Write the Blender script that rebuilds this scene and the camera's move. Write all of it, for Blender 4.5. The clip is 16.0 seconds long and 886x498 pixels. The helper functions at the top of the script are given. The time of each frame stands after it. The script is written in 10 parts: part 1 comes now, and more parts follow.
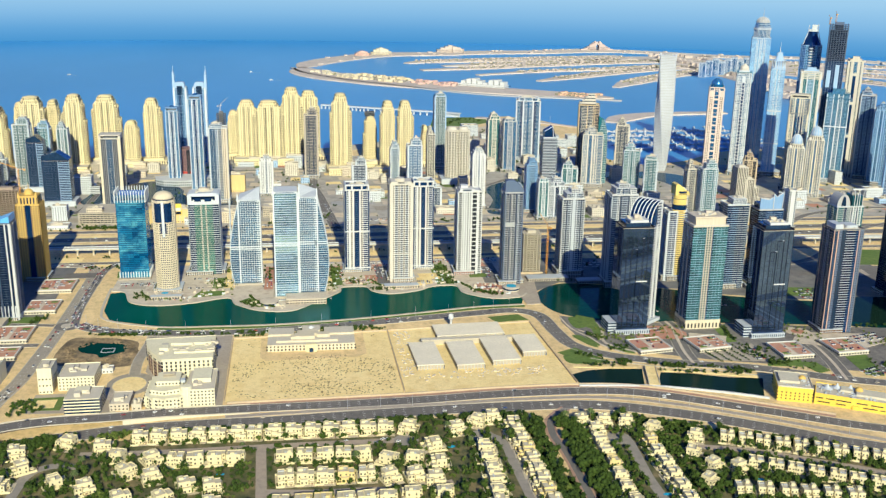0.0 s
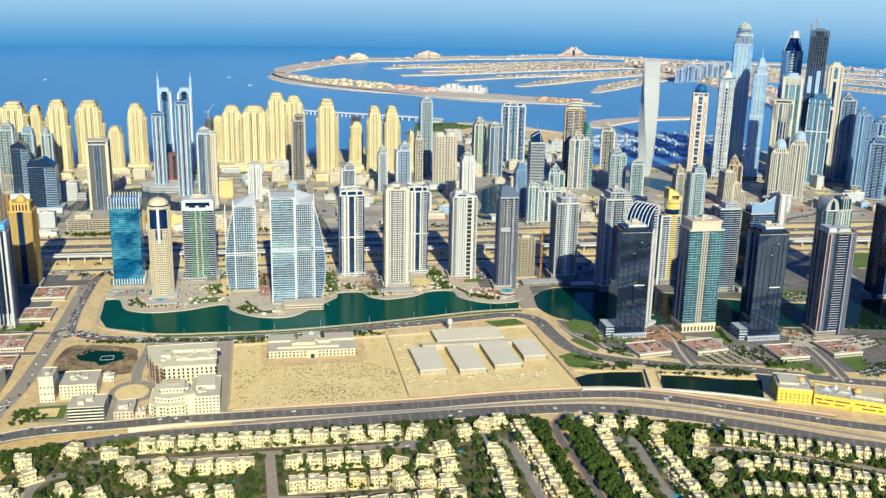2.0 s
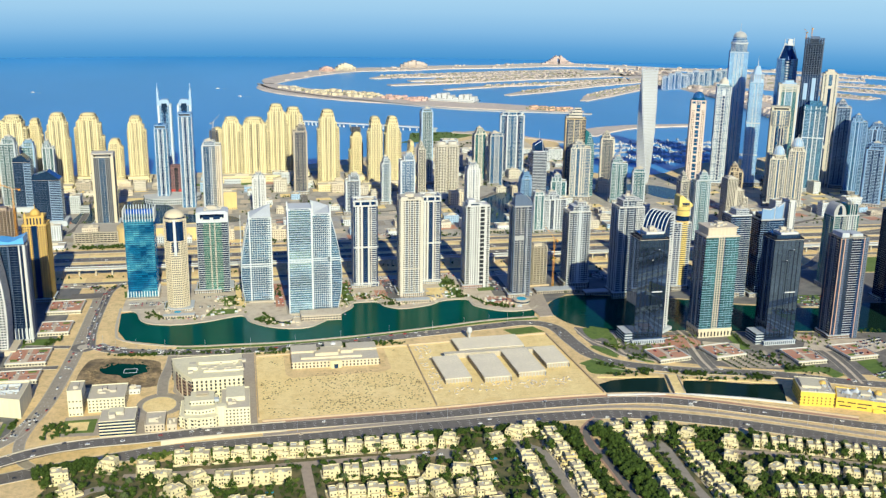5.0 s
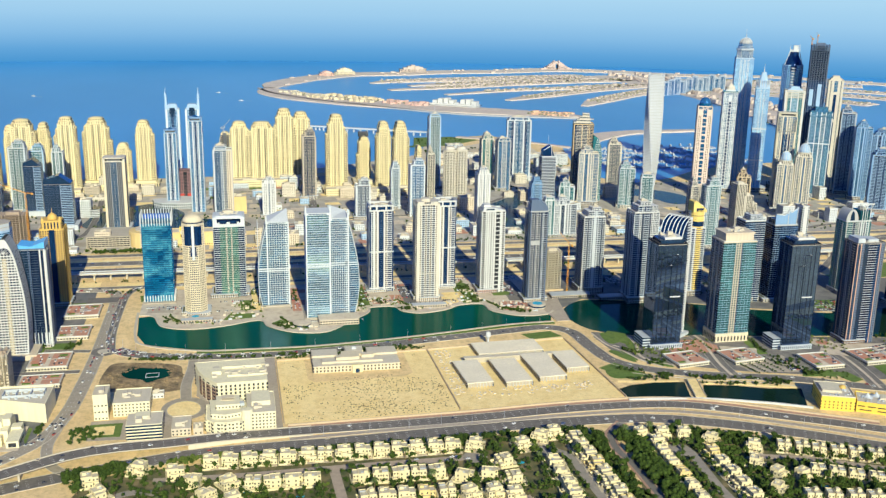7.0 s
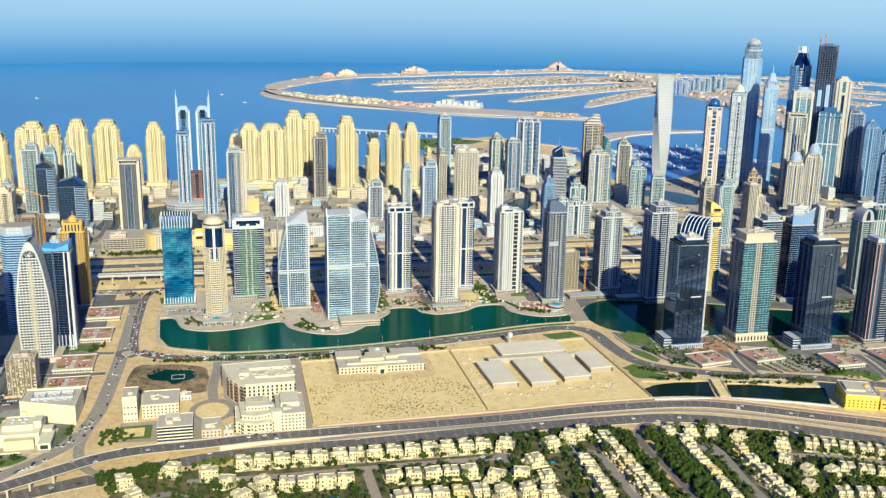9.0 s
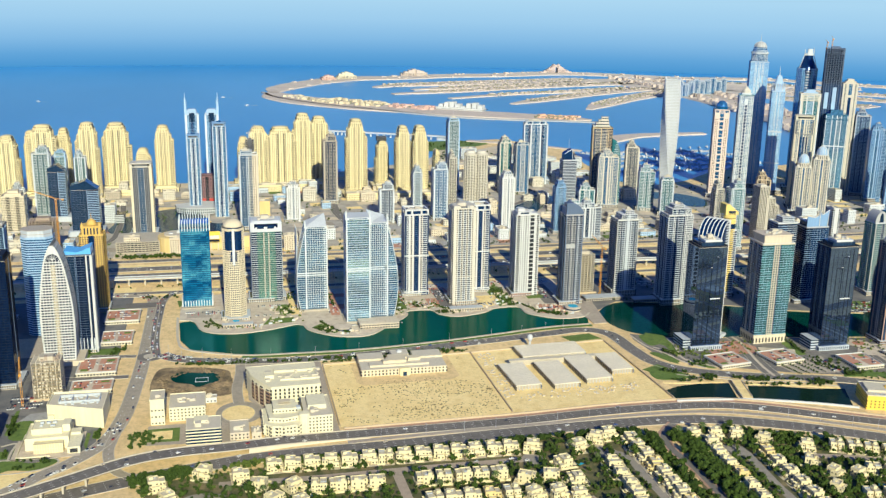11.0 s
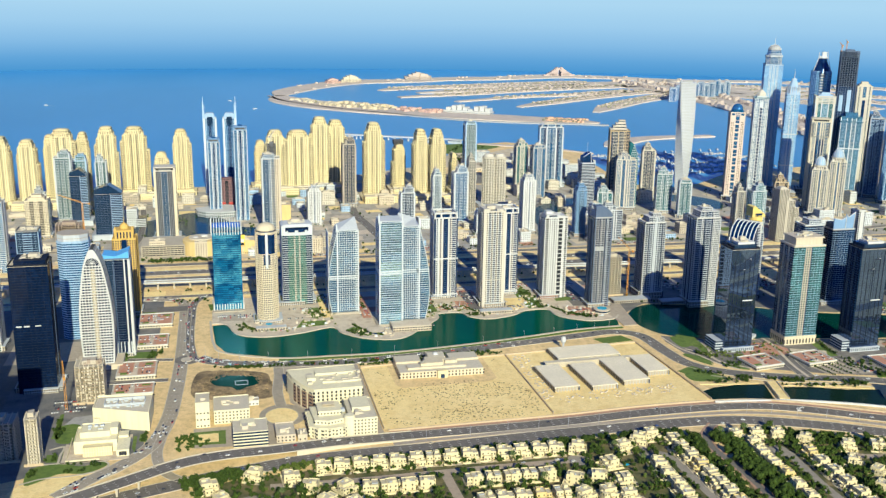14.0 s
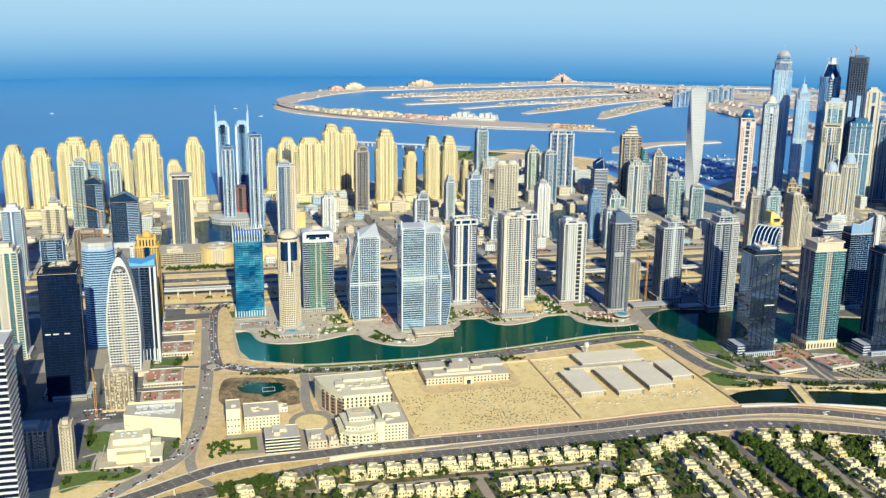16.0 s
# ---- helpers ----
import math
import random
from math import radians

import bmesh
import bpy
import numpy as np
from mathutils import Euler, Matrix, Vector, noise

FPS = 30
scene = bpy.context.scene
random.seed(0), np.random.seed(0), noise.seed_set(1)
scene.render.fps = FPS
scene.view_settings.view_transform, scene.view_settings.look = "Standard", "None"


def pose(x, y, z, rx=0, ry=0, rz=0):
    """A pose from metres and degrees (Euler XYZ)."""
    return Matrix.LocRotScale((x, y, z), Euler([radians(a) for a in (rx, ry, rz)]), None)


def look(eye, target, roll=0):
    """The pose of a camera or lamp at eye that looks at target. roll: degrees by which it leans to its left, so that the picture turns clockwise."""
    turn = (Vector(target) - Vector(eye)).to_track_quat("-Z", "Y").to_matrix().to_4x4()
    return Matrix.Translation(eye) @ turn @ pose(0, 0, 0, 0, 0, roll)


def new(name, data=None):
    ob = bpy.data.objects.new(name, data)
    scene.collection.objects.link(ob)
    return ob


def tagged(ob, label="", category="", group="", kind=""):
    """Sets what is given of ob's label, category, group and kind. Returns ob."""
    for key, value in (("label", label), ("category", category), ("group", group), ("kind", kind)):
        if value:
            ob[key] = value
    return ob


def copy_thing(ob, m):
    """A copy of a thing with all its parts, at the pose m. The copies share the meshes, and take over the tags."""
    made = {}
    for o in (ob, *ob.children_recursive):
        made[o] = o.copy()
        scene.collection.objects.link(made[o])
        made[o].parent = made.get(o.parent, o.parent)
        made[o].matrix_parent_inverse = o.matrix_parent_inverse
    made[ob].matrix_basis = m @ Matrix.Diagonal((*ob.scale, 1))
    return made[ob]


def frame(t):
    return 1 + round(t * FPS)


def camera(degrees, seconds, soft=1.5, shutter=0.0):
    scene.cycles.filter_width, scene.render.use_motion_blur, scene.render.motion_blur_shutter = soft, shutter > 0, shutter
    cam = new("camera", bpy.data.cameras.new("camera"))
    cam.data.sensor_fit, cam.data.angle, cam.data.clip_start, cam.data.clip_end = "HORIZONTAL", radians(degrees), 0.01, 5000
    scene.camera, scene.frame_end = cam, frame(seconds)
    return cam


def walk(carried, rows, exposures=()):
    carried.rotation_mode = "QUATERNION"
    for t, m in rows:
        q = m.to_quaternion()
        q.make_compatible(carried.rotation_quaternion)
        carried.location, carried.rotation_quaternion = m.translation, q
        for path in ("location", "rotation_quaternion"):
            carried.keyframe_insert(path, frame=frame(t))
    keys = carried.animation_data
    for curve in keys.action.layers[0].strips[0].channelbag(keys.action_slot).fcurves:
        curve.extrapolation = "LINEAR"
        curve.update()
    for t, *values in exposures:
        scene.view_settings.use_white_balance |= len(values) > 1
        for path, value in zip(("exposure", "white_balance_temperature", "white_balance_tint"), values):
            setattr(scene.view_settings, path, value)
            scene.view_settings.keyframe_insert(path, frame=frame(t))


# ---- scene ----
cam = camera(48.7, 16.0, soft=1.35)
PATH = [
    (0, (-1.46, -0.25, 366.70), (0.020, 9.241, 363.921), 1.0),
    (0.5, (-8.71, 0.22, 366.76), (-7.145, 9.697, 363.973), 1.0),
    (1, (-15.88, 0.69, 366.86), (-14.250, 10.159, 364.090), 1.1),
    (1.5, (-23.05, 1.13, 366.99), (-21.346, 10.591, 364.244), 1.2),
    (2, (-30.19, 1.49, 367.18), (-28.423, 10.946, 364.456), 1.2),
    (2.5, (-37.37, 1.70, 367.29), (-35.535, 11.149, 364.569), 1.3),
    (3, (-44.34, 2.05, 367.50), (-42.450, 11.475, 364.753), 1.3),
    (3.5, (-51.54, 2.60, 367.75), (-49.616, 12.026, 365.008), 1.1),
    (4, (-58.63, 3.01, 367.94), (-56.682, 12.442, 365.234), 1.0),
    (6.5, (-94.69, 5.41, 369.37), (-92.650, 14.854, 366.781), 1.0),
    (7, (-101.75, 5.94, 369.48), (-99.689, 15.374, 366.891), 1.1),
    (7.5, (-108.98, 6.44, 369.60), (-106.911, 15.875, 367.002), 1.1),
    (8, (-116.19, 7.12, 369.74), (-114.107, 16.544, 367.150), 1.1),
    (8.5, (-123.35, 7.77, 369.86), (-121.250, 17.205, 367.271), 1.1),
    (9, (-130.34, 8.45, 369.96), (-128.230, 17.884, 367.381), 1.0),
    (11.5, (-166.18, 11.18, 371.35), (-163.990, 20.598, 368.795), 1.0),
    (12, (-173.37, 11.71, 371.51), (-171.165, 21.126, 368.950), 1.0),
    (12.5, (-180.42, 12.44, 371.72), (-178.209, 21.847, 369.158), 1.0),
    (13, (-187.34, 13.07, 372.00), (-185.127, 22.482, 369.435), 1.0),
    (13.5, (-194.40, 13.69, 372.23), (-192.179, 23.103, 369.684), 1.0),
    (14, (-201.54, 14.16, 372.37), (-199.314, 23.579, 369.841), 0.9),
    (14.5, (-208.74, 14.62, 372.46), (-206.507, 24.045, 369.970), 0.9),
    (15, (-215.91, 15.10, 372.51), (-213.662, 24.524, 370.025), 0.9),
    (15.5, (-223.04, 15.57, 372.58), (-220.793, 24.991, 370.107), 0.8),
    (16, (-229.83, 16.06, 372.66), (-227.577, 25.482, 370.201), 0.7),
]
walk(cam, [(t, look(eye, target, roll)) for t, eye, target, roll in PATH], exposures=[(0.0, 0.32, 6450, 1), (16.0, 0.32, 6450, 1)])

# ---- world, sun, exposure ----
SUN_AZ, SUN_EL = -2.0, 26.5         # light travels almost along +y, 26.5 degrees down
world = bpy.data.worlds.new("world")
scene.world = world
world.use_nodes = True
wn, wl = world.node_tree.nodes, world.node_tree.links
sky = wn.new("ShaderNodeTexSky")
sky.sky_type = "NISHITA"
sky.sun_disc = False
sky.sun_elevation = radians(SUN_EL)
sky.sun_rotation = radians(180 + SUN_AZ)
sky.altitude, sky.air_density, sky.dust_density, sky.ozone_density = 300, 1.2, 0.25, 6.0
tint = wn.new("ShaderNodeMix")            # a clearer, bluer sky than the model's
tint.data_type, tint.blend_type = "RGBA", "MULTIPLY"
tint.inputs[0].default_value = 1.0
tint.inputs[7].default_value = (0.44, 0.80, 1.70, 1.0)
wl.new(sky.outputs["Color"], tint.inputs[6])
wl.new(tint.outputs[2], wn["Background"].inputs["Color"])
wn["Background"].inputs["Strength"].default_value = 0.060
sun_data = bpy.data.lights.new("sun", "SUN")
sun_data.energy, sun_data.angle, sun_data.color = 5.25, radians(0.5), (1.0, 0.912, 0.69)
sun = new("sun", sun_data)
light_dir = Vector((math.sin(radians(SUN_AZ)) * math.cos(radians(SUN_EL)), math.cos(radians(SUN_AZ)) * math.cos(radians(SUN_EL)), -math.sin(radians(SUN_EL))))
sun.matrix_world = Matrix.Translation((-300, -600, 700)) @ light_dir.to_track_quat("-Z", "Y").to_matrix().to_4x4()

# ---- materials ----


def shader(name):
    m = bpy.data.materials.new(name)
    m.use_nodes = True
    return m, m.node_tree.nodes, m.node_tree.links, m.node_tree.nodes["Principled BSDF"]


def mixed(nodes, links, fac, a, b):
    n = nodes.new("ShaderNodeMix")
    n.data_type = "RGBA"
    for k, v in ((0, fac), (6, a), (7, b)):
        if isinstance(v, (float, int)):
            n.inputs[k].default_value = v
        elif isinstance(v, tuple):
            n.inputs[k].default_value = (*v, 1.0)
        else:
            links.new(v, n.inputs[k])
    return n.outputs[2]


def noise_at(nodes, links, scale, detail=4.0, stretch=(1, 1, 1), lo=0.3, hi=0.7, source="Object"):
    tc = nodes.new("ShaderNodeTexCoord")
    mp = nodes.new("ShaderNodeMapping")
    mp.inputs["Scale"].default_value = stretch
    nz = nodes.new("ShaderNodeTexNoise")
    nz.inputs["Scale"].default_value, nz.inputs["Detail"].default_value = scale, detail
    rg = nodes.new("ShaderNodeMapRange")
    rg.inputs["From Min"].default_value, rg.inputs["From Max"].default_value = lo, hi
    links.new(tc.outputs[source], mp.inputs["Vector"])
    links.new(mp.outputs["Vector"], nz.inputs["Vector"])
    links.new(nz.outputs["Fac"], rg.inputs["Value"])
    return rg.outputs["Result"]


def bump(nodes, links, bsdf, height, strength=0.3, distance=0.2):
    b = nodes.new("ShaderNodeBump")
    b.inputs["Strength"].default_value, b.inputs["Distance"].default_value = strength, distance
    links.new(height, b.inputs["Height"])
    links.new(b.outputs["Normal"], bsdf.inputs["Normal"])


def mul(c, k):
    return tuple(min(1.0, v * k) for v in c)


def painted(name, color, rough=0.75, streak=0.14, metal=0.0):
    """Rendered or painted wall: large patches, vertical dust streaks, small relief."""
    m, n, l, b = shader(name)
    big = noise_at(n, l, 0.06, 3)
    run = noise_at(n, l, 0.5, 3, (1, 1, 0.06))
    c = mixed(n, l, big, mul(color, 0.9), mul(color, 1.06))
    c2 = mixed(n, l, run, c, mul(color, 1 - streak))
    l.new(c2, b.inputs["Base Color"])
    b.inputs["Roughness"].default_value, b.inputs["Metallic"].default_value = rough, metal
    bump(n, l, b, noise_at(n, l, 2.0, 4), 0.15, 0.1)
    return m


def glazing(name, color, metal=0.55, rough=0.12, cell=(1.6, 1.6, 2.65), spread=0.6):
    """Coated facade glass: each pane a little different, with blinds here and there."""
    m, n, l, b = shader(name)
    tc = n.new("ShaderNodeTexCoord")
    sn = n.new("ShaderNodeVectorMath")
    sn.operation = "SNAP"
    sn.inputs[1].default_value = cell
    wh = n.new("ShaderNodeTexWhiteNoise")
    l.new(tc.outputs["Object"], sn.inputs[0])
    l.new(sn.outputs["Vector"], wh.inputs["Vector"])
    pane = mixed(n, l, wh.outputs["Value"], mul(color, 1 - spread * 0.6), mul(color, 1 + spread))
    c = mixed(n, l, noise_at(n, l, 0.03, 2), mul(color, 0.75), pane)
    l.new(c, b.inputs["Base Color"])
    b.inputs["Metallic"].default_value, b.inputs["Roughness"].default_value = metal, rough
    b.inputs["IOR"].default_value = 1.52
    return m


def banded_glass(name):
    """Blue curtain wall with sky reflections painted in: bright and dark rows of panes, paler in patches."""
    m, n, l, b = shader(name)
    tc = n.new("ShaderNodeTexCoord")
    sn = n.new("ShaderNodeVectorMath")
    sn.operation = "SNAP"
    sn.inputs[1].default_value = (7.0, 7.0, 2.65)
    wh = n.new("ShaderNodeTexWhiteNoise")
    l.new(tc.outputs["Object"], sn.inputs[0])
    l.new(sn.outputs["Vector"], wh.inputs["Vector"])
    patch = noise_at(n, l, 0.035, 2, (1, 1, 1.4), 0.43, 0.55)
    c = mixed(n, l, wh.outputs["Value"], (0.004, 0.082, 0.24), (0.016, 0.25, 0.52))
    c2 = mixed(n, l, patch, c, mixed(n, l, wh.outputs["Value"], (0.05, 0.34, 0.60), (0.15, 0.58, 0.80)))
    l.new(c2, b.inputs["Base Color"])
    b.inputs["Metallic"].default_value, b.inputs["Roughness"].default_value = 0.6, 0.1
    return m


def ground_mat(name, a, b_, c, scales=(0.01, 0.12, 1.2), rough=0.9, mottle=0.0):
    m, n, l, b = shader(name)
    x = mixed(n, l, noise_at(n, l, scales[0], 4), a, b_)
    y = mixed(n, l, noise_at(n, l, scales[1], 5, (1, 1, 1), 0.45, 0.75), x, c)
    g = noise_at(n, l, scales[2], 3)
    z = mixed(n, l, g, y, mixed(n, l, 0.35, y, mul(a, 0.55)))
    if mottle:          # trodden patches, tracks and scattered stones
        z = mixed(n, l, noise_at(n, l, 0.32, 6, (1, 1, 1), 0.5, 0.66), z, mixed(n, l, mottle, z, mul(a, 0.5)))
        z = mixed(n, l, noise_at(n, l, 0.06, 5, (1, 0.22, 1), 0.53, 0.62), z, mixed(n, l, mottle * 0.7, z, mul(b_, 1.15)))
    l.new(z, b.inputs["Base Color"])
    b.inputs["Roughness"].default_value = rough
    bump(n, l, b, g, 0.25, 0.3)
    return m


def water_mat(name, a, b_, scale, rough, wave, strength, ior=1.33, gloss=0.35):
    m, n, l, b = shader(name)
    c = mixed(n, l, noise_at(n, l, scale, 4, (1, 0.35, 1)), a, b_)
    l.new(c, b.inputs["Base Color"])
    b.inputs["Roughness"].default_value, b.inputs["IOR"].default_value = rough, ior
    b.inputs["Specular IOR Level"].default_value = gloss
    bump(n, l, b, noise_at(n, l, wave, 4, (1, 0.6, 1)), strength, 0.4)
    return m


def leaf_mat(name, a, b_):
    m, n, l, b = shader(name)
    geo = n.new("ShaderNodeNewGeometry")
    inf = n.new("ShaderNodeObjectInfo")
    c = mixed(n, l, geo.outputs["Random Per Island"], a, b_)
    c2 = mixed(n, l, inf.outputs["Random"], c, mixed(n, l, 0.5, c, mul(b_, 1.3)))
    l.new(c2, b.inputs["Base Color"])
    b.inputs["Roughness"].default_value = 0.85
    b.inputs["Specular IOR Level"].default_value = 0.2
    return m


SAND = ground_mat("sand", (0.76, 0.55, 0.265), (0.84, 0.63, 0.325), (0.54, 0.40, 0.195), mottle=0.4)
LOT = ground_mat("packed_sand", (0.89, 0.68, 0.30), (0.93, 0.735, 0.36), (0.78, 0.57, 0.235), (0.02, 0.1, 0.8), mottle=0.25)
BEACH = ground_mat("pale_sand", (0.60, 0.50, 0.35), (0.66, 0.56, 0.40), (0.46, 0.40, 0.28), (0.006, 0.02, 0.1))
# Sand of the far island, with distance haze put into its colour.
ISLAND = ground_mat("hazed_island_sand", (0.56, 0.475, 0.40), (0.62, 0.53, 0.45), (0.47, 0.41, 0.355), (0.006, 0.02, 0.1))
BRICKROAD = ground_mat("brick_street", (0.40, 0.33, 0.25), (0.44, 0.34, 0.25), (0.30, 0.25, 0.20), (0.03, 0.2, 1.5))
PLAZA = ground_mat("worn_plaza_paving", (0.165, 0.155, 0.14), (0.25, 0.225, 0.195), (0.11, 0.105, 0.10), (0.03, 0.15, 1.2), mottle=0.5)
PAVEGREY = ground_mat("grey_paving", (0.37, 0.365, 0.35), (0.45, 0.44, 0.41), (0.29, 0.28, 0.27), (0.05, 0.3, 1.5))
HIGHWAY = ground_mat("worn_asphalt", (0.15, 0.136, 0.12), (0.20, 0.18, 0.155), (0.118, 0.107, 0.096), (0.02, 0.2, 1.5))
ASPHALT = ground_mat("asphalt", (0.16, 0.148, 0.132), (0.205, 0.188, 0.168), (0.128, 0.118, 0.107), (0.02, 0.2, 1.5))
VILLAROAD = ground_mat("villa_asphalt", (0.29, 0.26, 0.22), (0.34, 0.30, 0.25), (0.24, 0.215, 0.18), (0.02, 0.2, 1.5))
MARINAGROUND = ground_mat("marina_paving", (0.39, 0.36, 0.31), (0.50, 0.455, 0.375), (0.26, 0.245, 0.22), (0.02, 0.06, 0.5))
PAVING = ground_mat("paving", (0.40, 0.34, 0.27), (0.47, 0.40, 0.31), (0.33, 0.28, 0.23), (0.05, 0.3, 1.5))
REDPAVE = ground_mat("red_paving", (0.50, 0.20, 0.12), (0.54, 0.28, 0.18), (0.36, 0.29, 0.25), (0.06, 0.25, 1.5))
URBAN = ground_mat("city_ground", (0.135, 0.14, 0.145), (0.25, 0.23, 0.20), (0.085, 0.09, 0.095), (0.02, 0.06, 0.5))
GRASS = ground_mat("lawn", (0.105, 0.18, 0.028), (0.16, 0.22, 0.045), (0.065, 0.115, 0.022), (0.03, 0.2, 1.2))
GARDEN = ground_mat("garden_soil", (0.055, 0.08, 0.022), (0.30, 0.22, 0.11), (0.033, 0.05, 0.014), (0.05, 0.11, 0.7))
SEA = water_mat("sea_water", (0.030, 0.205, 0.475), (0.060, 0.275, 0.595), 0.0013, 0.32, 0.05, 0.25)
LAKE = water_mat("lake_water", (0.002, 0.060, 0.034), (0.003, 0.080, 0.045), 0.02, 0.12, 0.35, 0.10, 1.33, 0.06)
# Darker copy of the lake water: the towers' shade is put into its colour.
LAKE_SHADED = water_mat("shaded_lake_water", (0.002, 0.034, 0.026), (0.003, 0.046, 0.034), 0.02, 0.12, 0.35, 0.10, 1.33, 0.08)
POND = water_mat("pond_water", (0.002, 0.034, 0.022), (0.004, 0.046, 0.030), 0.05, 0.15, 0.3, 0.1, 1.33, 0.02)
MARINAWATER = water_mat("marina_water", (0.010, 0.043, 0.075), (0.014, 0.056, 0.10), 0.03, 0.12, 0.4, 0.06, 1.33, 0.08)
DARKWATER = water_mat("canal_water", (0.006, 0.020, 0.013), (0.009, 0.027, 0.018), 0.03, 0.08, 0.4, 0.05, 1.33, 0.07)
MUD = ground_mat("wet_mud", (0.17, 0.125, 0.07), (0.46, 0.33, 0.17), (0.05, 0.045, 0.028), (0.05, 0.12, 0.8), mottle=0.6)
PROMENADE = ground_mat("promenade_paving", (0.56, 0.48, 0.37), (0.66, 0.57, 0.44), (0.42, 0.33, 0.26), (0.03, 0.12, 0.9))
LINE = painted("road_paint", (0.62, 0.60, 0.55), 0.7)
KERB = painted("kerb_stone", (0.52, 0.465, 0.37), 0.85)
WHITE = painted("white_render", (0.575, 0.585, 0.575))
# Island walls: low contrast of the far haze is mixed into both colours.
ISLE_WALL = painted("hazed_villa_render", (0.54, 0.46, 0.405))
ISLE_ROSE = painted("hazed_rose_villa_render", (0.62, 0.42, 0.36))
IVORY = painted("ivory_render", (0.61, 0.555, 0.42))
# Cream render lightened: the glare of sunlit fronts is put into the colour.
PALEREND = painted("pale_sunlit_render", (0.74, 0.68, 0.47))
DUSTROAD = ground_mat("dusty_asphalt", (0.34, 0.30, 0.235), (0.40, 0.35, 0.275), (0.28, 0.245, 0.195), (0.02, 0.2, 1.5))
CREAM = painted("cream_render", (0.62, 0.54, 0.385))
JBR = painted("honey_render", (0.70, 0.605, 0.355))
TAN = painted("tan_render", (0.52, 0.41, 0.27))
BEIGE = painted("beige_stone", (0.58, 0.50, 0.38))
MALLYELLOW = painted("mall_yellow_render", (0.66, 0.5, 0.225))
GOLD = painted("gold_stone", (0.62, 0.41, 0.11))
YELLOW = painted("yellow_paint", (0.80, 0.56, 0.08))
# The blue tint is distance haze put into the cladding colour.
MIST = painted("hazed_blue_cladding", (0.33, 0.47, 0.64))
STONE = painted("grey_beige_stone", (0.42, 0.37, 0.30))
GREY = painted("grey_cladding", (0.40, 0.405, 0.40))
PALEGREY = painted("pale_grey_cladding", (0.47, 0.51, 0.545))
# White, cream and grey cooled: marina haze is mixed into these three colours.
COOLWHITE = painted("cool_white_cladding", (0.55, 0.585, 0.605))
COOLCREAM = painted("stone_cream_cladding", (0.57, 0.53, 0.445))
BLUEGREY = painted("hazed_blue_grey_cladding", (0.20, 0.34, 0.54))
SLATE = painted("slate_blue_cladding", (0.09, 0.13, 0.21), 0.5)
DARKGREY = painted("dark_grey_cladding", (0.13, 0.135, 0.145))
BLACK = painted("black_cladding", (0.010, 0.014, 0.026), 0.65)
BROWN = painted("brown_stone", (0.27, 0.17, 0.11))
PINK = painted("rose_stone", (0.52, 0.33, 0.25))
SALMON = painted("salmon_render", (0.66, 0.43, 0.30))
CONCRETE = painted("raw_concrete", (0.47, 0.42, 0.33))
ROOFING = painted("roof_screed", (0.56, 0.505, 0.4), 0.9)
STEEL = painted("steel_paint", (0.45, 0.47, 0.50), 0.45, 0.1, 0.3)
ORANGE = painted("crane_paint", (0.70, 0.33, 0.05), 0.5)
RED = painted("red_paint", (0.45, 0.05, 0.04), 0.5)
BLUEROOF = painted("blue_roof_sheet", (0.12, 0.42, 0.78), 0.35)
BARK = painted("bark", (0.16, 0.11, 0.07), 0.9)
TYRE = painted("rubber", (0.02, 0.02, 0.02), 0.8)
G_BLUE = glazing("blue_glass", (0.010, 0.17, 0.40), 0.6)
G_SKY = glazing("sky_glass", (0.13, 0.36, 0.58), 0.7)
G_TEAL = glazing("teal_glass", (0.035, 0.20, 0.24), 0.5)
G_GREEN = glazing("green_glass", (0.10, 0.22, 0.18), 0.5)
G_NAVY = glazing("navy_glass", (0.011, 0.048, 0.150), 0.5)
G_DARK = glazing("dark_glass", (0.020, 0.050, 0.11), 0.4)
G_BLACK = glazing("black_glass", (0.004, 0.012, 0.038), 0.2, 0.06)
for dark in (G_BLACK, BLACK):
    dark.node_tree.nodes["Principled BSDF"].inputs["Specular IOR Level"].default_value = 0.18
    dark.node_tree.nodes["Principled BSDF"].inputs["Metallic"].default_value = 0.0
G_GREY = glazing("grey_glass", (0.05, 0.13, 0.25), 0.5)
G_STEEL = glazing("steel_blue_glass", (0.055, 0.22, 0.46), 0.6)
# Glass lightened for far towers: haze over their shaded flanks is in the colour.
G_HAZE = glazing("hazed_steel_glass", (0.26, 0.47, 0.80), 0.25, 0.12)
G_MIRROR = glazing("mirror_glass", (0.12, 0.20, 0.37), 0.9, 0.03, (3.2, 3.2, 2.65), 0.25)
G_PALE = glazing("pale_blue_glass", (0.34, 0.58, 0.80), 0.8, 0.05, (4.5, 4.5, 2.65), 0.35)
G_MARINA = glazing("grey_blue_glass", (0.075, 0.165, 0.26), 0.45)
G_MARINA_GREEN = glazing("grey_green_glass", (0.075, 0.165, 0.18), 0.45)
G_JADE = glazing("jade_glass", (0.10, 0.26, 0.235), 0.45, 0.1, (3.6, 3.6, 2.65), 0.8)
# Dark window tone, also used to paint shade into open bays and recesses.
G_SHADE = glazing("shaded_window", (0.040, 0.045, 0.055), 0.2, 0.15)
LEAF = leaf_mat("leaves", (0.012, 0.028, 0.005), (0.046, 0.076, 0.012))
LEAF_LIGHT = leaf_mat("light_leaves", (0.045, 0.075, 0.014), (0.105, 0.135, 0.028))
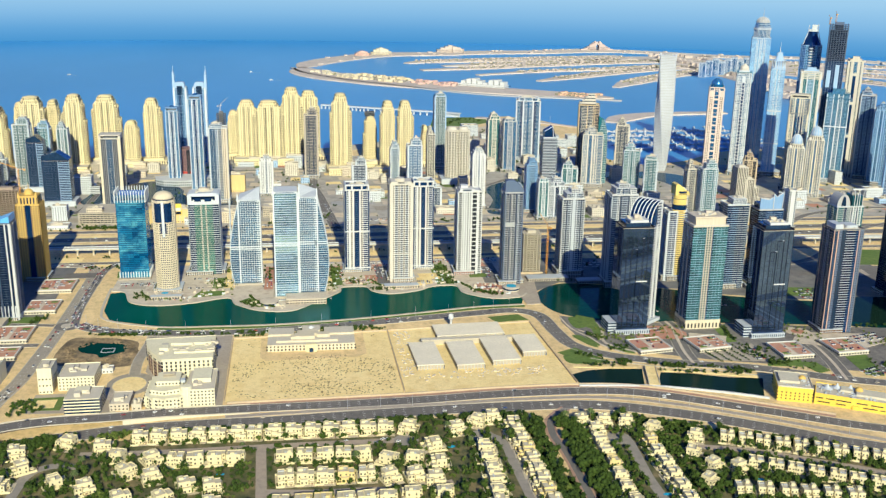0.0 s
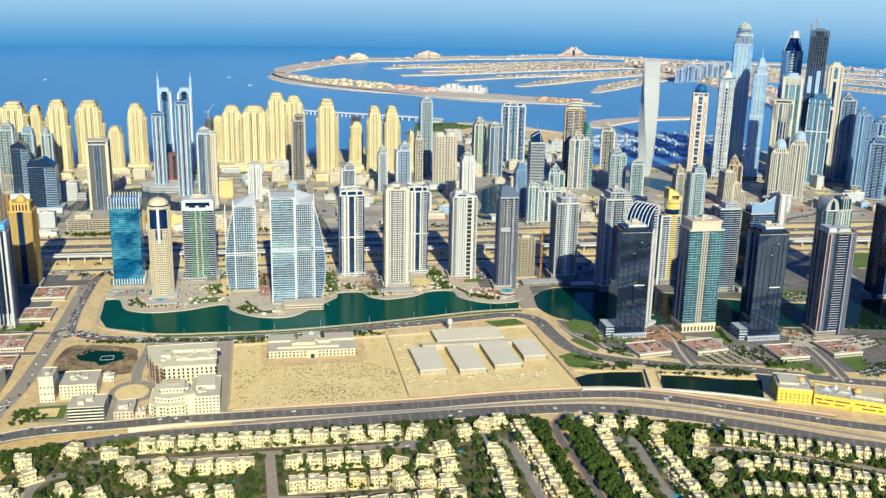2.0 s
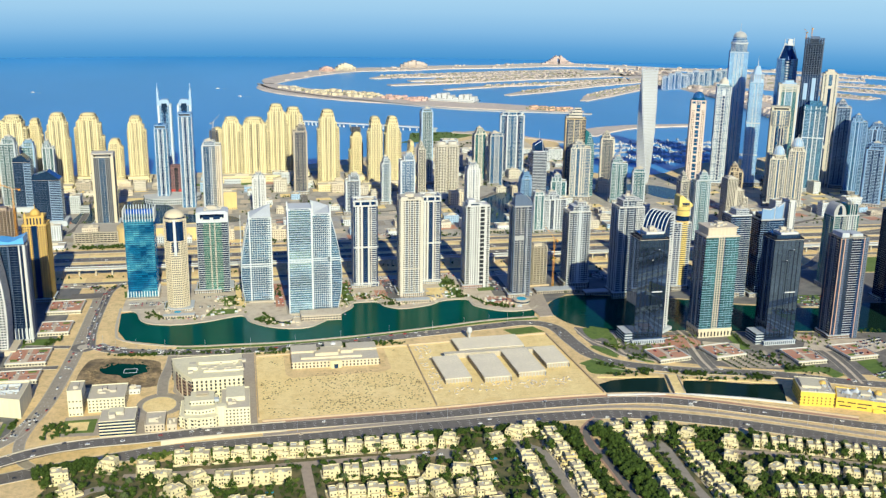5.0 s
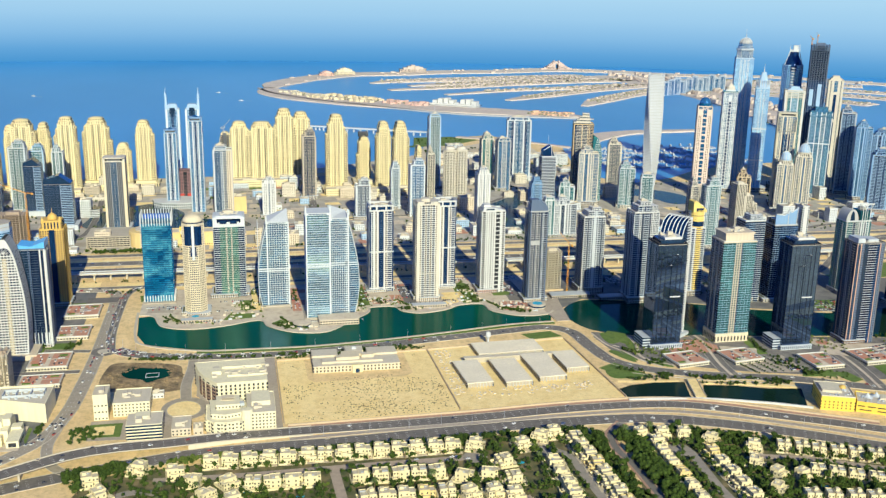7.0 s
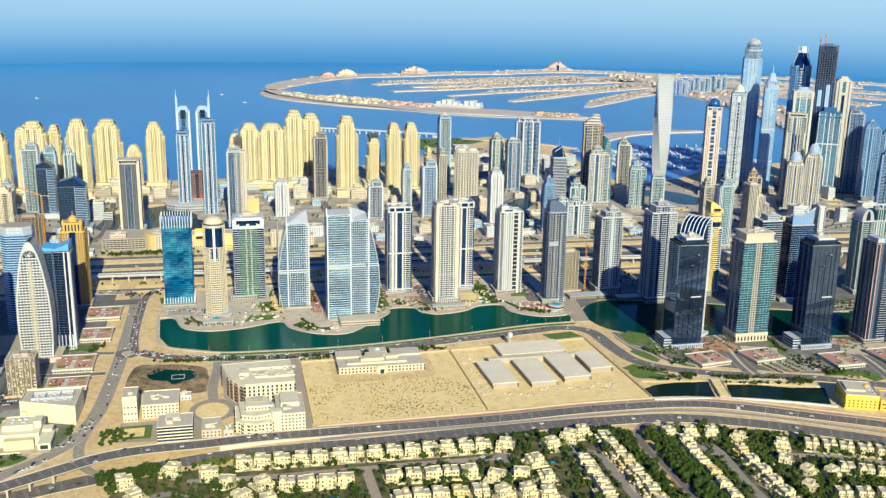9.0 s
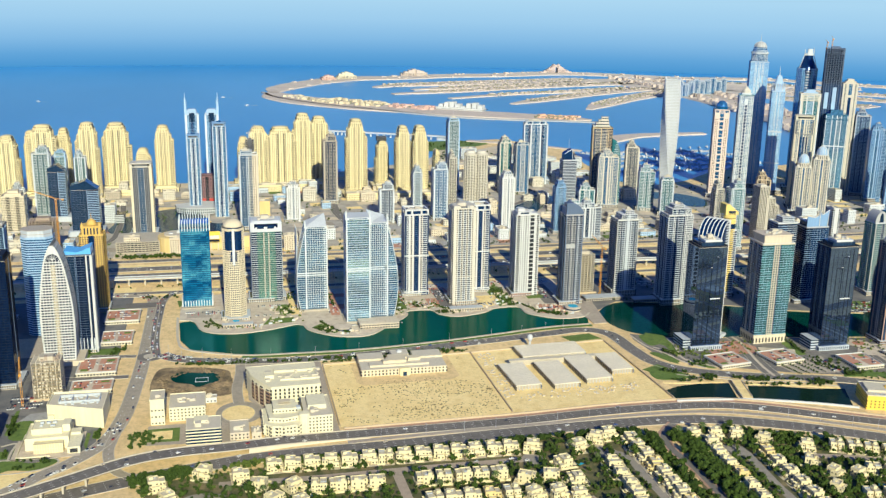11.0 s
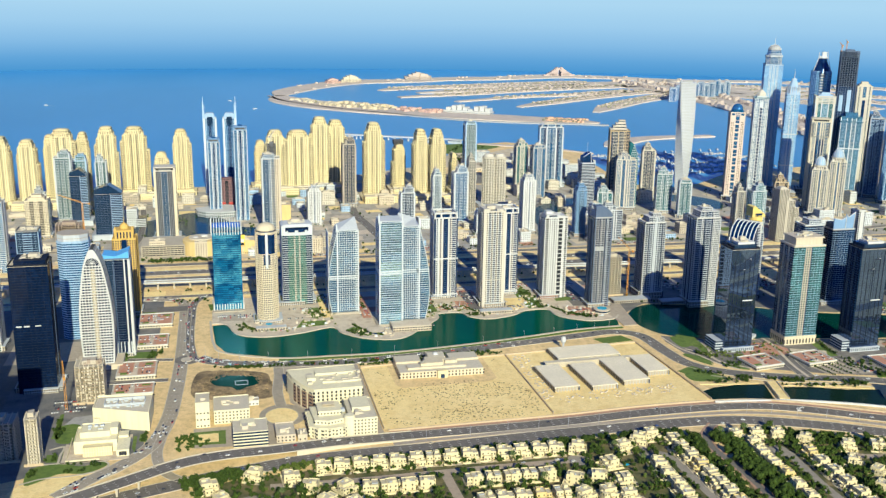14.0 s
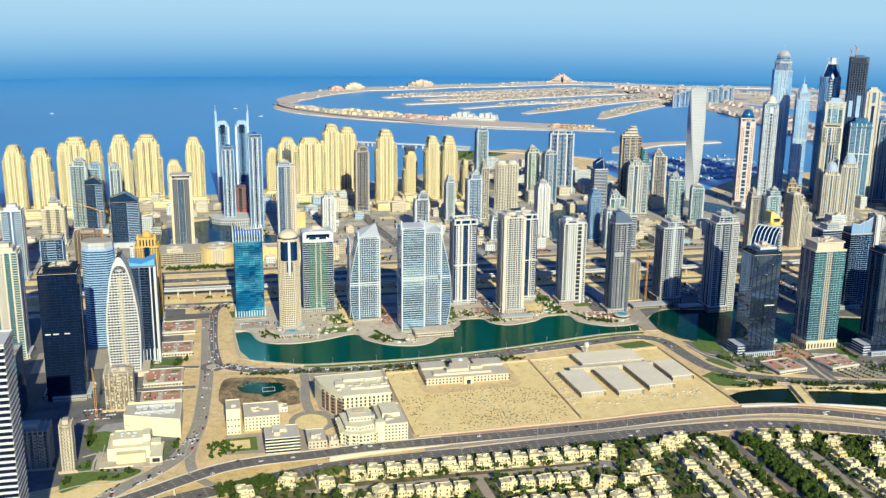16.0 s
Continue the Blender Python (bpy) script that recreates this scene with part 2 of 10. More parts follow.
PALM_LEAF = leaf_mat("palm_leaves", (0.045, 0.075, 0.025), (0.10, 0.13, 0.045))
# Leaf colour paled to carry the haze over the island.
ISLE_GREEN = leaf_mat("hazed_island_leaves", (0.17, 0.18, 0.12), (0.26, 0.25, 0.17))
POOL = water_mat("pool_water", (0.03, 0.32, 0.50), (0.04, 0.38, 0.58), 0.3, 0.05, 1.0, 0.05)

# ---- mesh helpers ----


class Mesh:
    """Collects vertices and faces for one part."""

    def __init__(self):
        self.v, self.f = [], []

    def prism(self, poly, z0, z1, top=None, close=True):
        k, n = len(self.v), len(poly)
        top = top or poly
        self.v += [(x, y, z0) for x, y in poly] + [(x, y, z1) for x, y in top]
        self.f += [(k + i, k + (i + 1) % n, k + n + (i + 1) % n, k + n + i) for i in range(n)]
        if close:
            self.f += [tuple(range(k + n - 1, k - 1, -1)), tuple(range(k + n, k + 2 * n))]
        return self

    def box(self, x, y, z, sx, sy, sz, rz=0.0):
        """x, y: the middle; z: the bottom."""
        c, s = math.cos(radians(rz)), math.sin(radians(rz))
        q = [(x + c * a - s * b, y + s * a + c * b) for a, b in ((-sx / 2, -sy / 2), (sx / 2, -sy / 2), (sx / 2, sy / 2), (-sx / 2, sy / 2))]
        return self.prism(q, z, z + sz)

    def beam(self, p, q, r, sides=4):
        p, q = Vector(p), Vector(q)
        d = (q - p).normalized()
        a = d.orthogonal().normalized()
        b = d.cross(a)
        k = len(self.v)
        for e in (p, q):
            self.v += [tuple(e + r * (math.cos(t) * a + math.sin(t) * b)) for t in (2 * math.pi * (i + 0.5) / sides for i in range(sides))]
        self.f += [(k + i, k + (i + 1) % sides, k + sides + (i + 1) % sides, k + sides + i) for i in range(sides)]
        self.f += [tuple(range(k + sides - 1, k - 1, -1)), tuple(range(k + sides, k + 2 * sides))]
        return self

    def lathe(self, x, y, rings, sides=16, squash=1.0):
        """rings: (radius, z) from the bottom up."""
        k = len(self.v)
        for r, z in rings:
            self.v += [(x + r * math.cos(2 * math.pi * i / sides), y + squash * r * math.sin(2 * math.pi * i / sides), z) for i in range(sides)]
        for j in range(len(rings) - 1):
            a = k + j * sides
            self.f += [(a + i, a + (i + 1) % sides, a + sides + (i + 1) % sides, a + sides + i) for i in range(sides)]
        a = k + (len(rings) - 1) * sides
        self.f += [tuple(range(k + sides - 1, k - 1, -1)), tuple(range(a, a + sides))]
        return self

    def upright(self, outline, y0, y1):
        """An outline in x and z, drawn out from y0 to y1."""
        k, n = len(self.v), len(outline)
        self.v += [(x, y0, z) for x, z in outline] + [(x, y1, z) for x, z in outline]
        self.f += [(k + i, k + (i + 1) % n, k + n + (i + 1) % n, k + n + i) for i in range(n)]
        self.f += [tuple(range(k + n - 1, k - 1, -1)), tuple(range(k + n, k + 2 * n))]
        return self


def part(name, m, mat, parent, label="", smooth=False, kind=""):
    me = bpy.data.meshes.new(name)
    me.from_pydata(m.v, [], m.f)
    bm = bmesh.new()
    bm.from_mesh(me)
    bmesh.ops.recalc_face_normals(bm, faces=bm.faces)
    bm.to_mesh(me)
    bm.free()
    me.materials.append(mat)
    if smooth:
        me.polygons.foreach_set("use_smooth", [True] * len(me.polygons))
    ob = new(name, me)
    ob.parent = parent
    if not kind and parent is not None and (name.endswith("_grid") or name.endswith("_banding") or name.endswith("_pair") or name in ("parapet", "edge_frame")):
        kind = "stuff"
    if label or kind:
        tagged(ob, label=label, kind=kind)
    return ob


def thing(name, label, category, x, y, z=0.0, rz=0.0, group="", kind=""):
    ob = new(name)
    ob.matrix_basis = pose(x, y, z, 0, 0, rz)
    return tagged(ob, label, category, group, kind)


def rect(w, d):
    return [(-w / 2, -d / 2), (w / 2, -d / 2), (w / 2, d / 2), (-w / 2, d / 2)]


def octo(w, d, c):
    a, b = w / 2, d / 2
    return [(-a + c, -b), (a - c, -b), (a, -b + c), (a, b - c), (a - c, b), (-a + c, b), (-a, b - c), (-a, -b + c)]


def oval(w, d, n=20):
    return [(w / 2 * math.cos(2 * math.pi * (i + 0.5) / n), d / 2 * math.sin(2 * math.pi * (i + 0.5) / n)) for i in range(n)]


def grown(poly, o):
    w = max(p[0] for p in poly) - min(p[0] for p in poly)
    d = max(p[1] for p in poly) - min(p[1] for p in poly)
    return [(x * (1 + 2 * o / w), y * (1 + 2 * o / d)) for x, y in poly]


def turned(poly, deg, k=1.0):
    c, s = math.cos(radians(deg)) * k, math.sin(radians(deg)) * k
    return [(c * x - s * y, s * x + c * y) for x, y in poly]


def curve(pts, per=8):
    """A smooth line through a few points of the plan."""
    p = [pts[0], *pts, pts[-1]]
    out = []
    for a, b, c, d in zip(p, p[1:], p[2:], p[3:]):
        for i in range(per):
            t = i / per
            out.append(tuple(0.5 * (2 * b[k] + (c[k] - a[k]) * t + (2 * a[k] - 5 * b[k] + 4 * c[k] - d[k]) * t * t + (3 * b[k] - a[k] - 3 * c[k] + d[k]) * t ** 3) for k in range(len(b))))
    return out + [tuple(pts[-1])]


def closed_curve(pts, per=6):
    n = len(pts)
    out = []
    for i in range(n):
        a, b, c, d = (pts[(i + j) % n] for j in (-1, 0, 1, 2))
        for s in range(per):
            t = s / per
            out.append(tuple(0.5 * (2 * b[k] + (c[k] - a[k]) * t + (2 * a[k] - 5 * b[k] + 4 * c[k] - d[k]) * t * t + (3 * b[k] - a[k] - 3 * c[k] + d[k]) * t ** 3) for k in (0, 1)))
    return out


def normals(line):
    out = []
    for i, p in enumerate(line):
        a, b = line[max(i - 1, 0)], line[min(i + 1, len(line) - 1)]
        d = Vector((b[0] - a[0], b[1] - a[1])).normalized()
        out.append((-d.y, d.x))
    return out


def ribbon(m, line, left, right, z0, z1, zs=None):
    """A band along a line, from the offset left to the offset right, standing from z0 to z1."""
    nn = normals(line)
    k = len(m.v)
    for i, ((x, y, *_), (a, b)) in enumerate(zip(line, nn)):
        dz = zs[i] if zs else 0.0
        for o, z in ((left, z0), (right, z0), (right, z1), (left, z1)):
            m.v.append((x + a * o, y + b * o, z + dz))
    for i in range(len(line) - 1):
        q = k + 4 * i
        m.f += [(q + j, q + 4 + j, q + 4 + (j + 1) % 4, q + (j + 1) % 4) for j in range(4)]
    m.f += [(k, k + 1, k + 2, k + 3), (len(m.v) - 4, len(m.v) - 1, len(m.v) - 2, len(m.v) - 3)]
    return m


def dashes(m, line, offset, z, width=0.35, on=3.0, off=6.0, zs=None):
    nn = normals(line)
    run = 0.0
    for i in range(len(line) - 1):
        (x0, y0), (x1, y1) = line[i][:2], line[i + 1][:2]
        a, b = nn[i]
        seg = math.hypot(x1 - x0, y1 - y0)
        while run < seg:
            u, v = run / seg, min(1.0, (run + on) / seg)
            zz = z + (zs[i] if zs else 0.0)
            k = len(m.v)
            for t, o in ((u, offset - width / 2), (v, offset - width / 2), (v, offset + width / 2), (u, offset + width / 2)):
                m.v.append((x0 + (x1 - x0) * t + a * o, y0 + (y1 - y0) * t + b * o, zz))
            m.f.append((k, k + 1, k + 2, k + 3))
            run += on + off
        run -= seg
    return m


def sheet(name, pts, z0, z1, mat, label, category="ground", kind="structure"):
    ob = part(name, Mesh().prism(pts, z0, z1), mat, None)
    return tagged(ob, label, category, "", kind)


# ---- ground, sea and distance ----
sheet("water", [(-6000, -1500), (8000, -1500), (8000, 6200), (-6000, 6200)], -4.0, -1.5, SEA, "deep blue open sea with faint swell", "sea")
coast = [(-6000, 1300), (-939, 1842), (-523, 1923), (-248, 1936), (-97, 1953), (64, 2010), (165, 2067), (307, 2161), (372, 2363), (454, 2419), (537, 2445),
         (616, 2359), (673, 2232), (637, 2068), (620, 1860), (677, 1796), (771, 1835), (873, 1923), (956, 1953), (1138, 1997), (1406, 2088), (2005, 2306), (8000, 3300), (8000, -1500), (-6000, -1500)]
sheet("ground", coast, -3.0, 0.0, SAND, "bare pale desert sand carrying the whole city")
beach = curve([(-939, 1842), (-523, 1923), (-248, 1936), (-97, 1953), (64, 2010), (165, 2067), (307, 2161), (372, 2363)])
tagged(part("beach", ribbon(Mesh(), beach, -40, 8, -3.0, 0.3), BEACH, None), "strip of pale beach sand along the sea", "beach", "", "structure")

# Emissive backdrop wall: distance haze is painted as a colour ramp over height.
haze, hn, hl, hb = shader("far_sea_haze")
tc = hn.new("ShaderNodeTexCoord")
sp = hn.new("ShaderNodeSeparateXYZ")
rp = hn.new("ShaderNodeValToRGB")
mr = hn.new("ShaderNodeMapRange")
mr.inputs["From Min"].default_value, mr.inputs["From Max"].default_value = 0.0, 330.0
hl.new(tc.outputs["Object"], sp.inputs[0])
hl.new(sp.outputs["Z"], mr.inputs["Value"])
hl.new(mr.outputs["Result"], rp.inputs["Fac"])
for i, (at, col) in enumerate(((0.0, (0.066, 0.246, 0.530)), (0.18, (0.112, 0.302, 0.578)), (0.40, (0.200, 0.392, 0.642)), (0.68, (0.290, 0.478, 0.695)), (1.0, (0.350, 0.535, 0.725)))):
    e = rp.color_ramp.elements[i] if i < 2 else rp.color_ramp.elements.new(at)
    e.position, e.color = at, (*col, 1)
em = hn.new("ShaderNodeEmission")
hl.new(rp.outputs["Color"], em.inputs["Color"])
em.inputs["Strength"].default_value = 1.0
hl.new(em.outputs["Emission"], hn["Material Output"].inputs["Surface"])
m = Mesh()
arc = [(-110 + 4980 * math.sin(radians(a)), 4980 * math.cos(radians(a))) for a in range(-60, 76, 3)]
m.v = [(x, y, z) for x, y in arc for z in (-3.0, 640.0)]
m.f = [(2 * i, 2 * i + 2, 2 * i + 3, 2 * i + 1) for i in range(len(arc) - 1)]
tagged(part("backdrop", m, haze, None), "glowing backdrop painted as far sea fading into haze", "sea haze", "", "structure")

# ---- towers ----
FL = 2.65


def slabs(poly, z0, z1, fl=FL, th=0.9, out=0.35, shape=None):
    m = Mesh()
    n = max(1, round((z1 - z0) / fl))
    for i in range(n + 1):
        z = z0 + (z1 - z0) * i / n
        p = shape(z) if shape else poly
        m.prism(grown(p, out), z - th / 2, z + th / 2)
    return m


def piers(poly, z0, z1, spacing=3.0, width=0.8, out=0.5, sides=None):
    m = Mesh()
    for i, (a, b) in enumerate(zip(poly, poly[1:] + poly[:1])):
        if sides is not None and i not in sides:
            continue
        a, b = Vector(a), Vector(b)
        ln = (b - a).length
        if ln < spacing * 0.6:
            continue
        d = (b - a) / ln
        nn = Vector((d.y, -d.x))
        n = max(1, round(ln / spacing))
        for k in range(n + 1):
            c = a + d * ln * k / n
            m.prism([tuple(c - d * width / 2 - nn * 0.3), tuple(c - d * width / 2 + nn * out), tuple(c + d * width / 2 + nn * out), tuple(c + d * width / 2 - nn * 0.3)], z0, z1)
    return m


def piers_rows(poly, z0, z1, fl, spacing, width, height, out=0.1):
    """Single windows in rows along each side of a plan."""
    m = Mesh()
    z = z0
    while z + height < z1 + 0.01:
        q = piers(poly, z, z + height, spacing, width, out)
        k = len(m.v)
        m.v += q.v
        m.f += [tuple(i + k for i in f) for f in q.f]
        z += fl
    return m


def turn_to_camera(x, y):
    """Turns the eastern marina towers towards the camera's start, so that their flanks hardly show."""
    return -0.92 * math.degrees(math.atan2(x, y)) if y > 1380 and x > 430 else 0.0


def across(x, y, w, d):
    """Widths below are as seen from the camera, over front and flank: the share that fits the front wall to that view,
    and the middle of that wall.
    """
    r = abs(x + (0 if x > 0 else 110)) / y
    r = math.tan(max(0.0, math.atan(r) - radians(abs(turn_to_camera(x, y)))))
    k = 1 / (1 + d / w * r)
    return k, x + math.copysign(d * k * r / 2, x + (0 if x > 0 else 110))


def roof_plant(parent, w, d, z, rng, mat=None):
    m = Mesh()
    for _ in range(rng.randint(3, 5)):
        sx, sy = rng.uniform(0.14, 0.34) * w, rng.uniform(0.14, 0.34) * d
        m.box(rng.uniform(-0.28, 0.28) * w, rng.uniform(-0.28, 0.28) * d, z, sx, sy, rng.uniform(1.2, 3.6))
    part("roof_plant_grid", m, mat or ROOFING, parent, "pale rooftop plant boxes")


def parapet(parent, poly, z, mat, h=1.6, t=0.5):
    m = Mesh()
    inner = grown(poly, -t)
    n, k = len(poly), 0
    for i in range(n):
        j = (i + 1) % n
        m.prism([poly[i], poly[j], inner[j], inner[i]], z, z + h)
    part("parapet", m, mat, parent)


def strip_box(m, a, u, n, s0, s1, o0, o1, z0, z1):
    """A box on a wall that starts at a and runs along u: from s0 to s1 along it, o0 to o1 out of it, z0 to z1 high."""
    k = len(m.v)
    q = [a + u * s + n * o for s, o in ((s0, o0), (s0, o1), (s1, o1), (s1, o0))]
    m.v += [(p.x, p.y, z) for z in (z0, z1) for p in q]
    m.f += [(k, k + 1, k + 5, k + 4), (k + 1, k + 2, k + 6, k + 5), (k + 2, k + 3, k + 7, k + 6), (k + 4, k + 5, k + 6, k + 7)]


def facade(e, w, d, z0, z1, front, side=None, fl=FL, cx=0.0, cy=0.0, line=None, got=None):
    """Divides the walls of a block into upright strips: S solid wall, L ladder of windows, B balconies, G glass with fine storey lines,
    T thin storey ledges, W window wall, Q large square recesses, P paired punched windows. Each strip: kind, share of the width, material."""
    keep = got is not None
    got = got if keep else {}

    def mesh(name, mat):
        return got.setdefault((name, mat), Mesh())

    n = max(1, round((z1 - z0) / fl))
    zs = [z0 + (z1 - z0) * i / n for i in range(n + 1)]
    step = (z1 - z0) / n
    corner = [Vector((cx - w / 2, cy - d / 2)), Vector((cx + w / 2, cy - d / 2)), Vector((cx + w / 2, cy + d / 2)), Vector((cx - w / 2, cy + d / 2))]
    for k in range(4):
        a, b = corner[k], corner[(k + 1) % 4]
        prog = front if k % 2 == 0 else (side or front)
        if k == 3:
            prog = prog[::-1]
        if k == 2:          # the landward back: plain walls and glass
            prog = [(p[0], p[1], p[2]) if p[0] in "SGP" else ("S", p[1] * 0.3, p[2]) for p in prog]
        ln = (b - a).length
        u = (b - a) / ln
        out = Vector((u.y, -u.x))
        total = sum(p[1] for p in prog)
        s = 0.0
        for kind, share, mat in prog:
            wd = ln * share / total
            s0, s1 = s, s + wd
            s = s1
            if kind == "S":
                strip_box(mesh("wall_strip", mat), a, u, out, s0, s1, -0.3, 0.7, z0, z1 + 0.9)
            elif kind == "G":
                strip_box(mesh("glass_strip", mat), a, u, out, s0 + 0.05, s1 - 0.05, -0.2, 0.22, z0, z1)
                m = mesh("storey_line_grid", line or STEEL)
                for z in zs[:-1]:
                    strip_box(m, a, u, out, s0, s1, 0.0, 0.34, z - 0.14, z + 0.14)
                for i in range(1, round(wd / 5.5)):
                    q = s0 + wd * i / round(wd / 5.5)
                    strip_box(m, a, u, out, q - 0.09, q + 0.09, 0.0, 0.32, z0, z1)
            elif kind == "B":
                m = mesh("balcony_banding", mat)
                for z in zs[:-1]:
                    strip_box(m, a, u, out, s0 + 0.25, s1 - 0.25, -0.2, 1.25, z - 0.2, z + 0.52)
                m = mesh("balcony_wall_grid", mat)
                strip_box(m, a, u, out, s0, s0 + 0.3, -0.2, 0.9, z0, z1)
                strip_box(m, a, u, out, s1 - 0.3, s1, -0.2, 0.9, z0, z1)
            elif kind == "T":
                m = mesh("ledge_banding", mat)
                for z in zs[:-1]:
                    strip_box(m, a, u, out, s0, s1, -0.2, 0.8, z - 0.22, z + 0.26)
            elif kind == "L":
                m = mesh("window_frame_grid", mat)
                g = max(0.35, wd * 0.2)
                strip_box(m, a, u, out, s0, s0 + g, -0.2, 0.55, z0, z1 + 0.5)
                strip_box(m, a, u, out, s1 - g, s1, -0.2, 0.55, z0, z1 + 0.5)
                for z in zs[:-1]:
                    strip_box(m, a, u, out, s0 + g, s1 - g, -0.2, 0.5, z - 0.1, z + 0.3 * step)
            elif kind == "W":
                m = mesh("window_wall_grid", mat)
                c = max(2, round(wd / 2.5))
                for i in range(c + 1):
                    q = s0 + (wd - 0.55) * i / c
                    strip_box(m, a, u, out, q, q + 0.55, -0.2, 0.5, z0, z1 + 0.4)
                for z in zs[:-1]:
                    strip_box(m, a, u, out, s0, s1, -0.2, 0.42, z - 0.1, z + 0.3 * step)
            elif kind == "Q":
                m = mesh("recess_frame_grid", mat)
                strip_box(m, a, u, out, s0, s0 + 0.14 * wd, -0.2, 0.6, z0, z1)
                strip_box(m, a, u, out, s1 - 0.14 * wd, s1, -0.2, 0.6, z0, z1)
                for z in zs[:-1:2]:
                    strip_box(m, a, u, out, s0, s1, -0.2, 0.6, z - 0.45, z + 0.55)
            elif kind == "P":
                strip_box(mesh("wall_panel", mat), a, u, out, s0, s1, -0.3, 0.4, z0, z1 + 0.5)
                m = mesh("punched_window_grid", G_SHADE)
                c = max(1, round(wd / 3.0))
                for z in zs[:-1]:
                    for i in range(c):
                        q = s0 + wd * (i + 0.5) / c
                        strip_box(m, a, u, out, q - 0.65, q + 0.65, 0.3, 0.46, z + 0.7, z + 0.7 + 0.52 * step)
    if not keep:
        hang(e, got)


def hang(e, got):
    """Links the strips that facade() has gathered as parts of e."""
    for (name, mat), m in got.items():
        part(name, m, mat, e, kind="stuff")


def clutter(parent, w, d, z, seed, cx=0.0, cy=0.0, n=14):
    """Roof machines, ducts and tanks, loosely in rows."""
    rng = random.Random(seed)
    m, q = Mesh(), Mesh()
    for i in range(n):
        sx, sy = rng.uniform(0.05, 0.16) * w, rng.uniform(0.05, 0.16) * d
        (m if rng.random() < 0.7 else q).box(cx + rng.uniform(-0.38, 0.38) * w, cy + rng.uniform(-0.38, 0.38) * d, z, sx, sy, rng.uniform(0.7, 2.4))
    m.box(cx + rng.uniform(-0.15, 0.15) * w, cy + 0.1 * d, z, w * 0.3, d * 0.28, rng.uniform(2.6, 4.2))
    for i in range(3):
        m.beam((cx - 0.35 * w, cy + d * (-0.3 + 0.25 * i), z + 0.8), (cx + 0.35 * w, cy + d * (-0.3 + 0.25 * i), z + 0.8), 0.25)
    part("roof_plant_grid", m, ROOFING, parent, "pale rooftop plant boxes")
    if q.v:
        part("roof_unit_grid", q, GREY, parent, "grey rooftop machines")


def tower(label, x, y, w, d, h, glass, trim, name="tower", fl=FL, th=0.9, out=0.35, pier=None, plan=None, strips=(), bands=(), podium=None, base=0.0,
          crown="flat", rz=0.0, group="", sides=None, pier_mat=None, category="tower", front=None, side=None, line=None, tiers=()):
    """x: the middle of the width seen from the camera; y: the front wall at the foot."""
    rz = rz or turn_to_camera(x, y)
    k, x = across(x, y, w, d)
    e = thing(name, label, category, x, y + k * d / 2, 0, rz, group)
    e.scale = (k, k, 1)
    rng = random.Random(int(x * 7 + y * 13))
    poly = plan or rect(w, d)
    if y > 1380 and h < 150 and crown in ("step", "flat", "mast") and plan is None and not strips and not front:
        # a projecting glazed bay, corner columns and a set-back top
        fx = rng.choice((-0.22, 0.0, 0.2))
        bw = w * rng.uniform(0.2, 0.34)
        part("bay", Mesh().box(fx * w, 0, 0, bw, d + 2.2, h * rng.uniform(0.9, 1.03)), glass, e)
        part("bay_banding", slabs(rect(bw, d + 2.2), base, h * 0.9, fl, 0.35, 0.12), trim, e).location.x = fx * w
        part("corner_column_grid", piers(rect(w, d), 0, h + 2.5, w * 0.999, 1.7, 0.9), trim, e)
        part("upper_block", Mesh().prism(rect(w * 0.8, d * 0.8), h, h + 4.5), glass, e)
        part("upper_banding", slabs(rect(w * 0.8, d * 0.8), h + 1, h + 4.5, 1.9, 0.8, 0.3), trim, e)
    part("glazing", Mesh().prism(poly, 0, h), glass, e)
    if front:
        got = {}
        facade(e, w, d, base, h, front, side, fl, line=line, got=got)
        zt = h
        ub, ur = Mesh(), Mesh()
        for tw, td, tx, th_ in tiers:          # set-back upper blocks: shares of the width and depth, the shift, the height
            ub.box(tx * w, 0, zt, tw * w, td * d, th_)
            facade(e, tw * w, td * d, zt, zt + th_, front if tw > 0.6 else [("W", 1, trim)], [("W", 1, trim)], fl, cx=tx * w, line=line, got=got)
            ur.box(tx * w, 0, zt + th_, tw * w + 1.2, td * d + 1.2, 0.5)
            zt += th_
        hang(e, got)
        if tiers:
            part("upper_block", ub, glass, e)
            part("upper_roof", ur, trim, e)
            clutter(e, tiers[-1][0] * w, tiers[-1][1] * d, zt + 0.5, int(x + y), tiers[-1][2] * w, 0, 8)
    elif th:
        part("floor_banding", slabs(poly, base, h, fl, th, out), trim, e)
    if pier:
        part("pier_grid", piers(poly, base, h, *pier, sides=sides), pier_mat or trim, e)
    for fx, sw, mat, o in strips:
        m = Mesh()
        for sy in (-1, 1):
            m.box(fx * w / 2, sy * (d / 2 + o / 2 - 0.2), base, sw, o + 0.4, h - base + 0.5)
        part("wall_strip", m, mat, e)
    for bz, bh, mat, o in bands:
        part("wall_band", Mesh().prism(grown(poly, o), bz, bz + bh), mat, e)
    if podium:
        pw, pd, ph, mat = podium
        pw, pd, ph = w + 0.6 * (pw - w), d + 0.6 * (pd - d), ph * 0.75
        sx = rng.choice((-1, 1)) * 0.12 * pw
        foot = [(sx - pw * 0.42, -pd / 2), (sx + pw * 0.3, -pd / 2), (sx + pw * 0.3, -pd * 0.36), (pw / 2, -pd * 0.36), (pw / 2, pd / 2), (-pw / 2, pd / 2), (-pw / 2, -pd * 0.3), (sx - pw * 0.42, -pd * 0.3)]
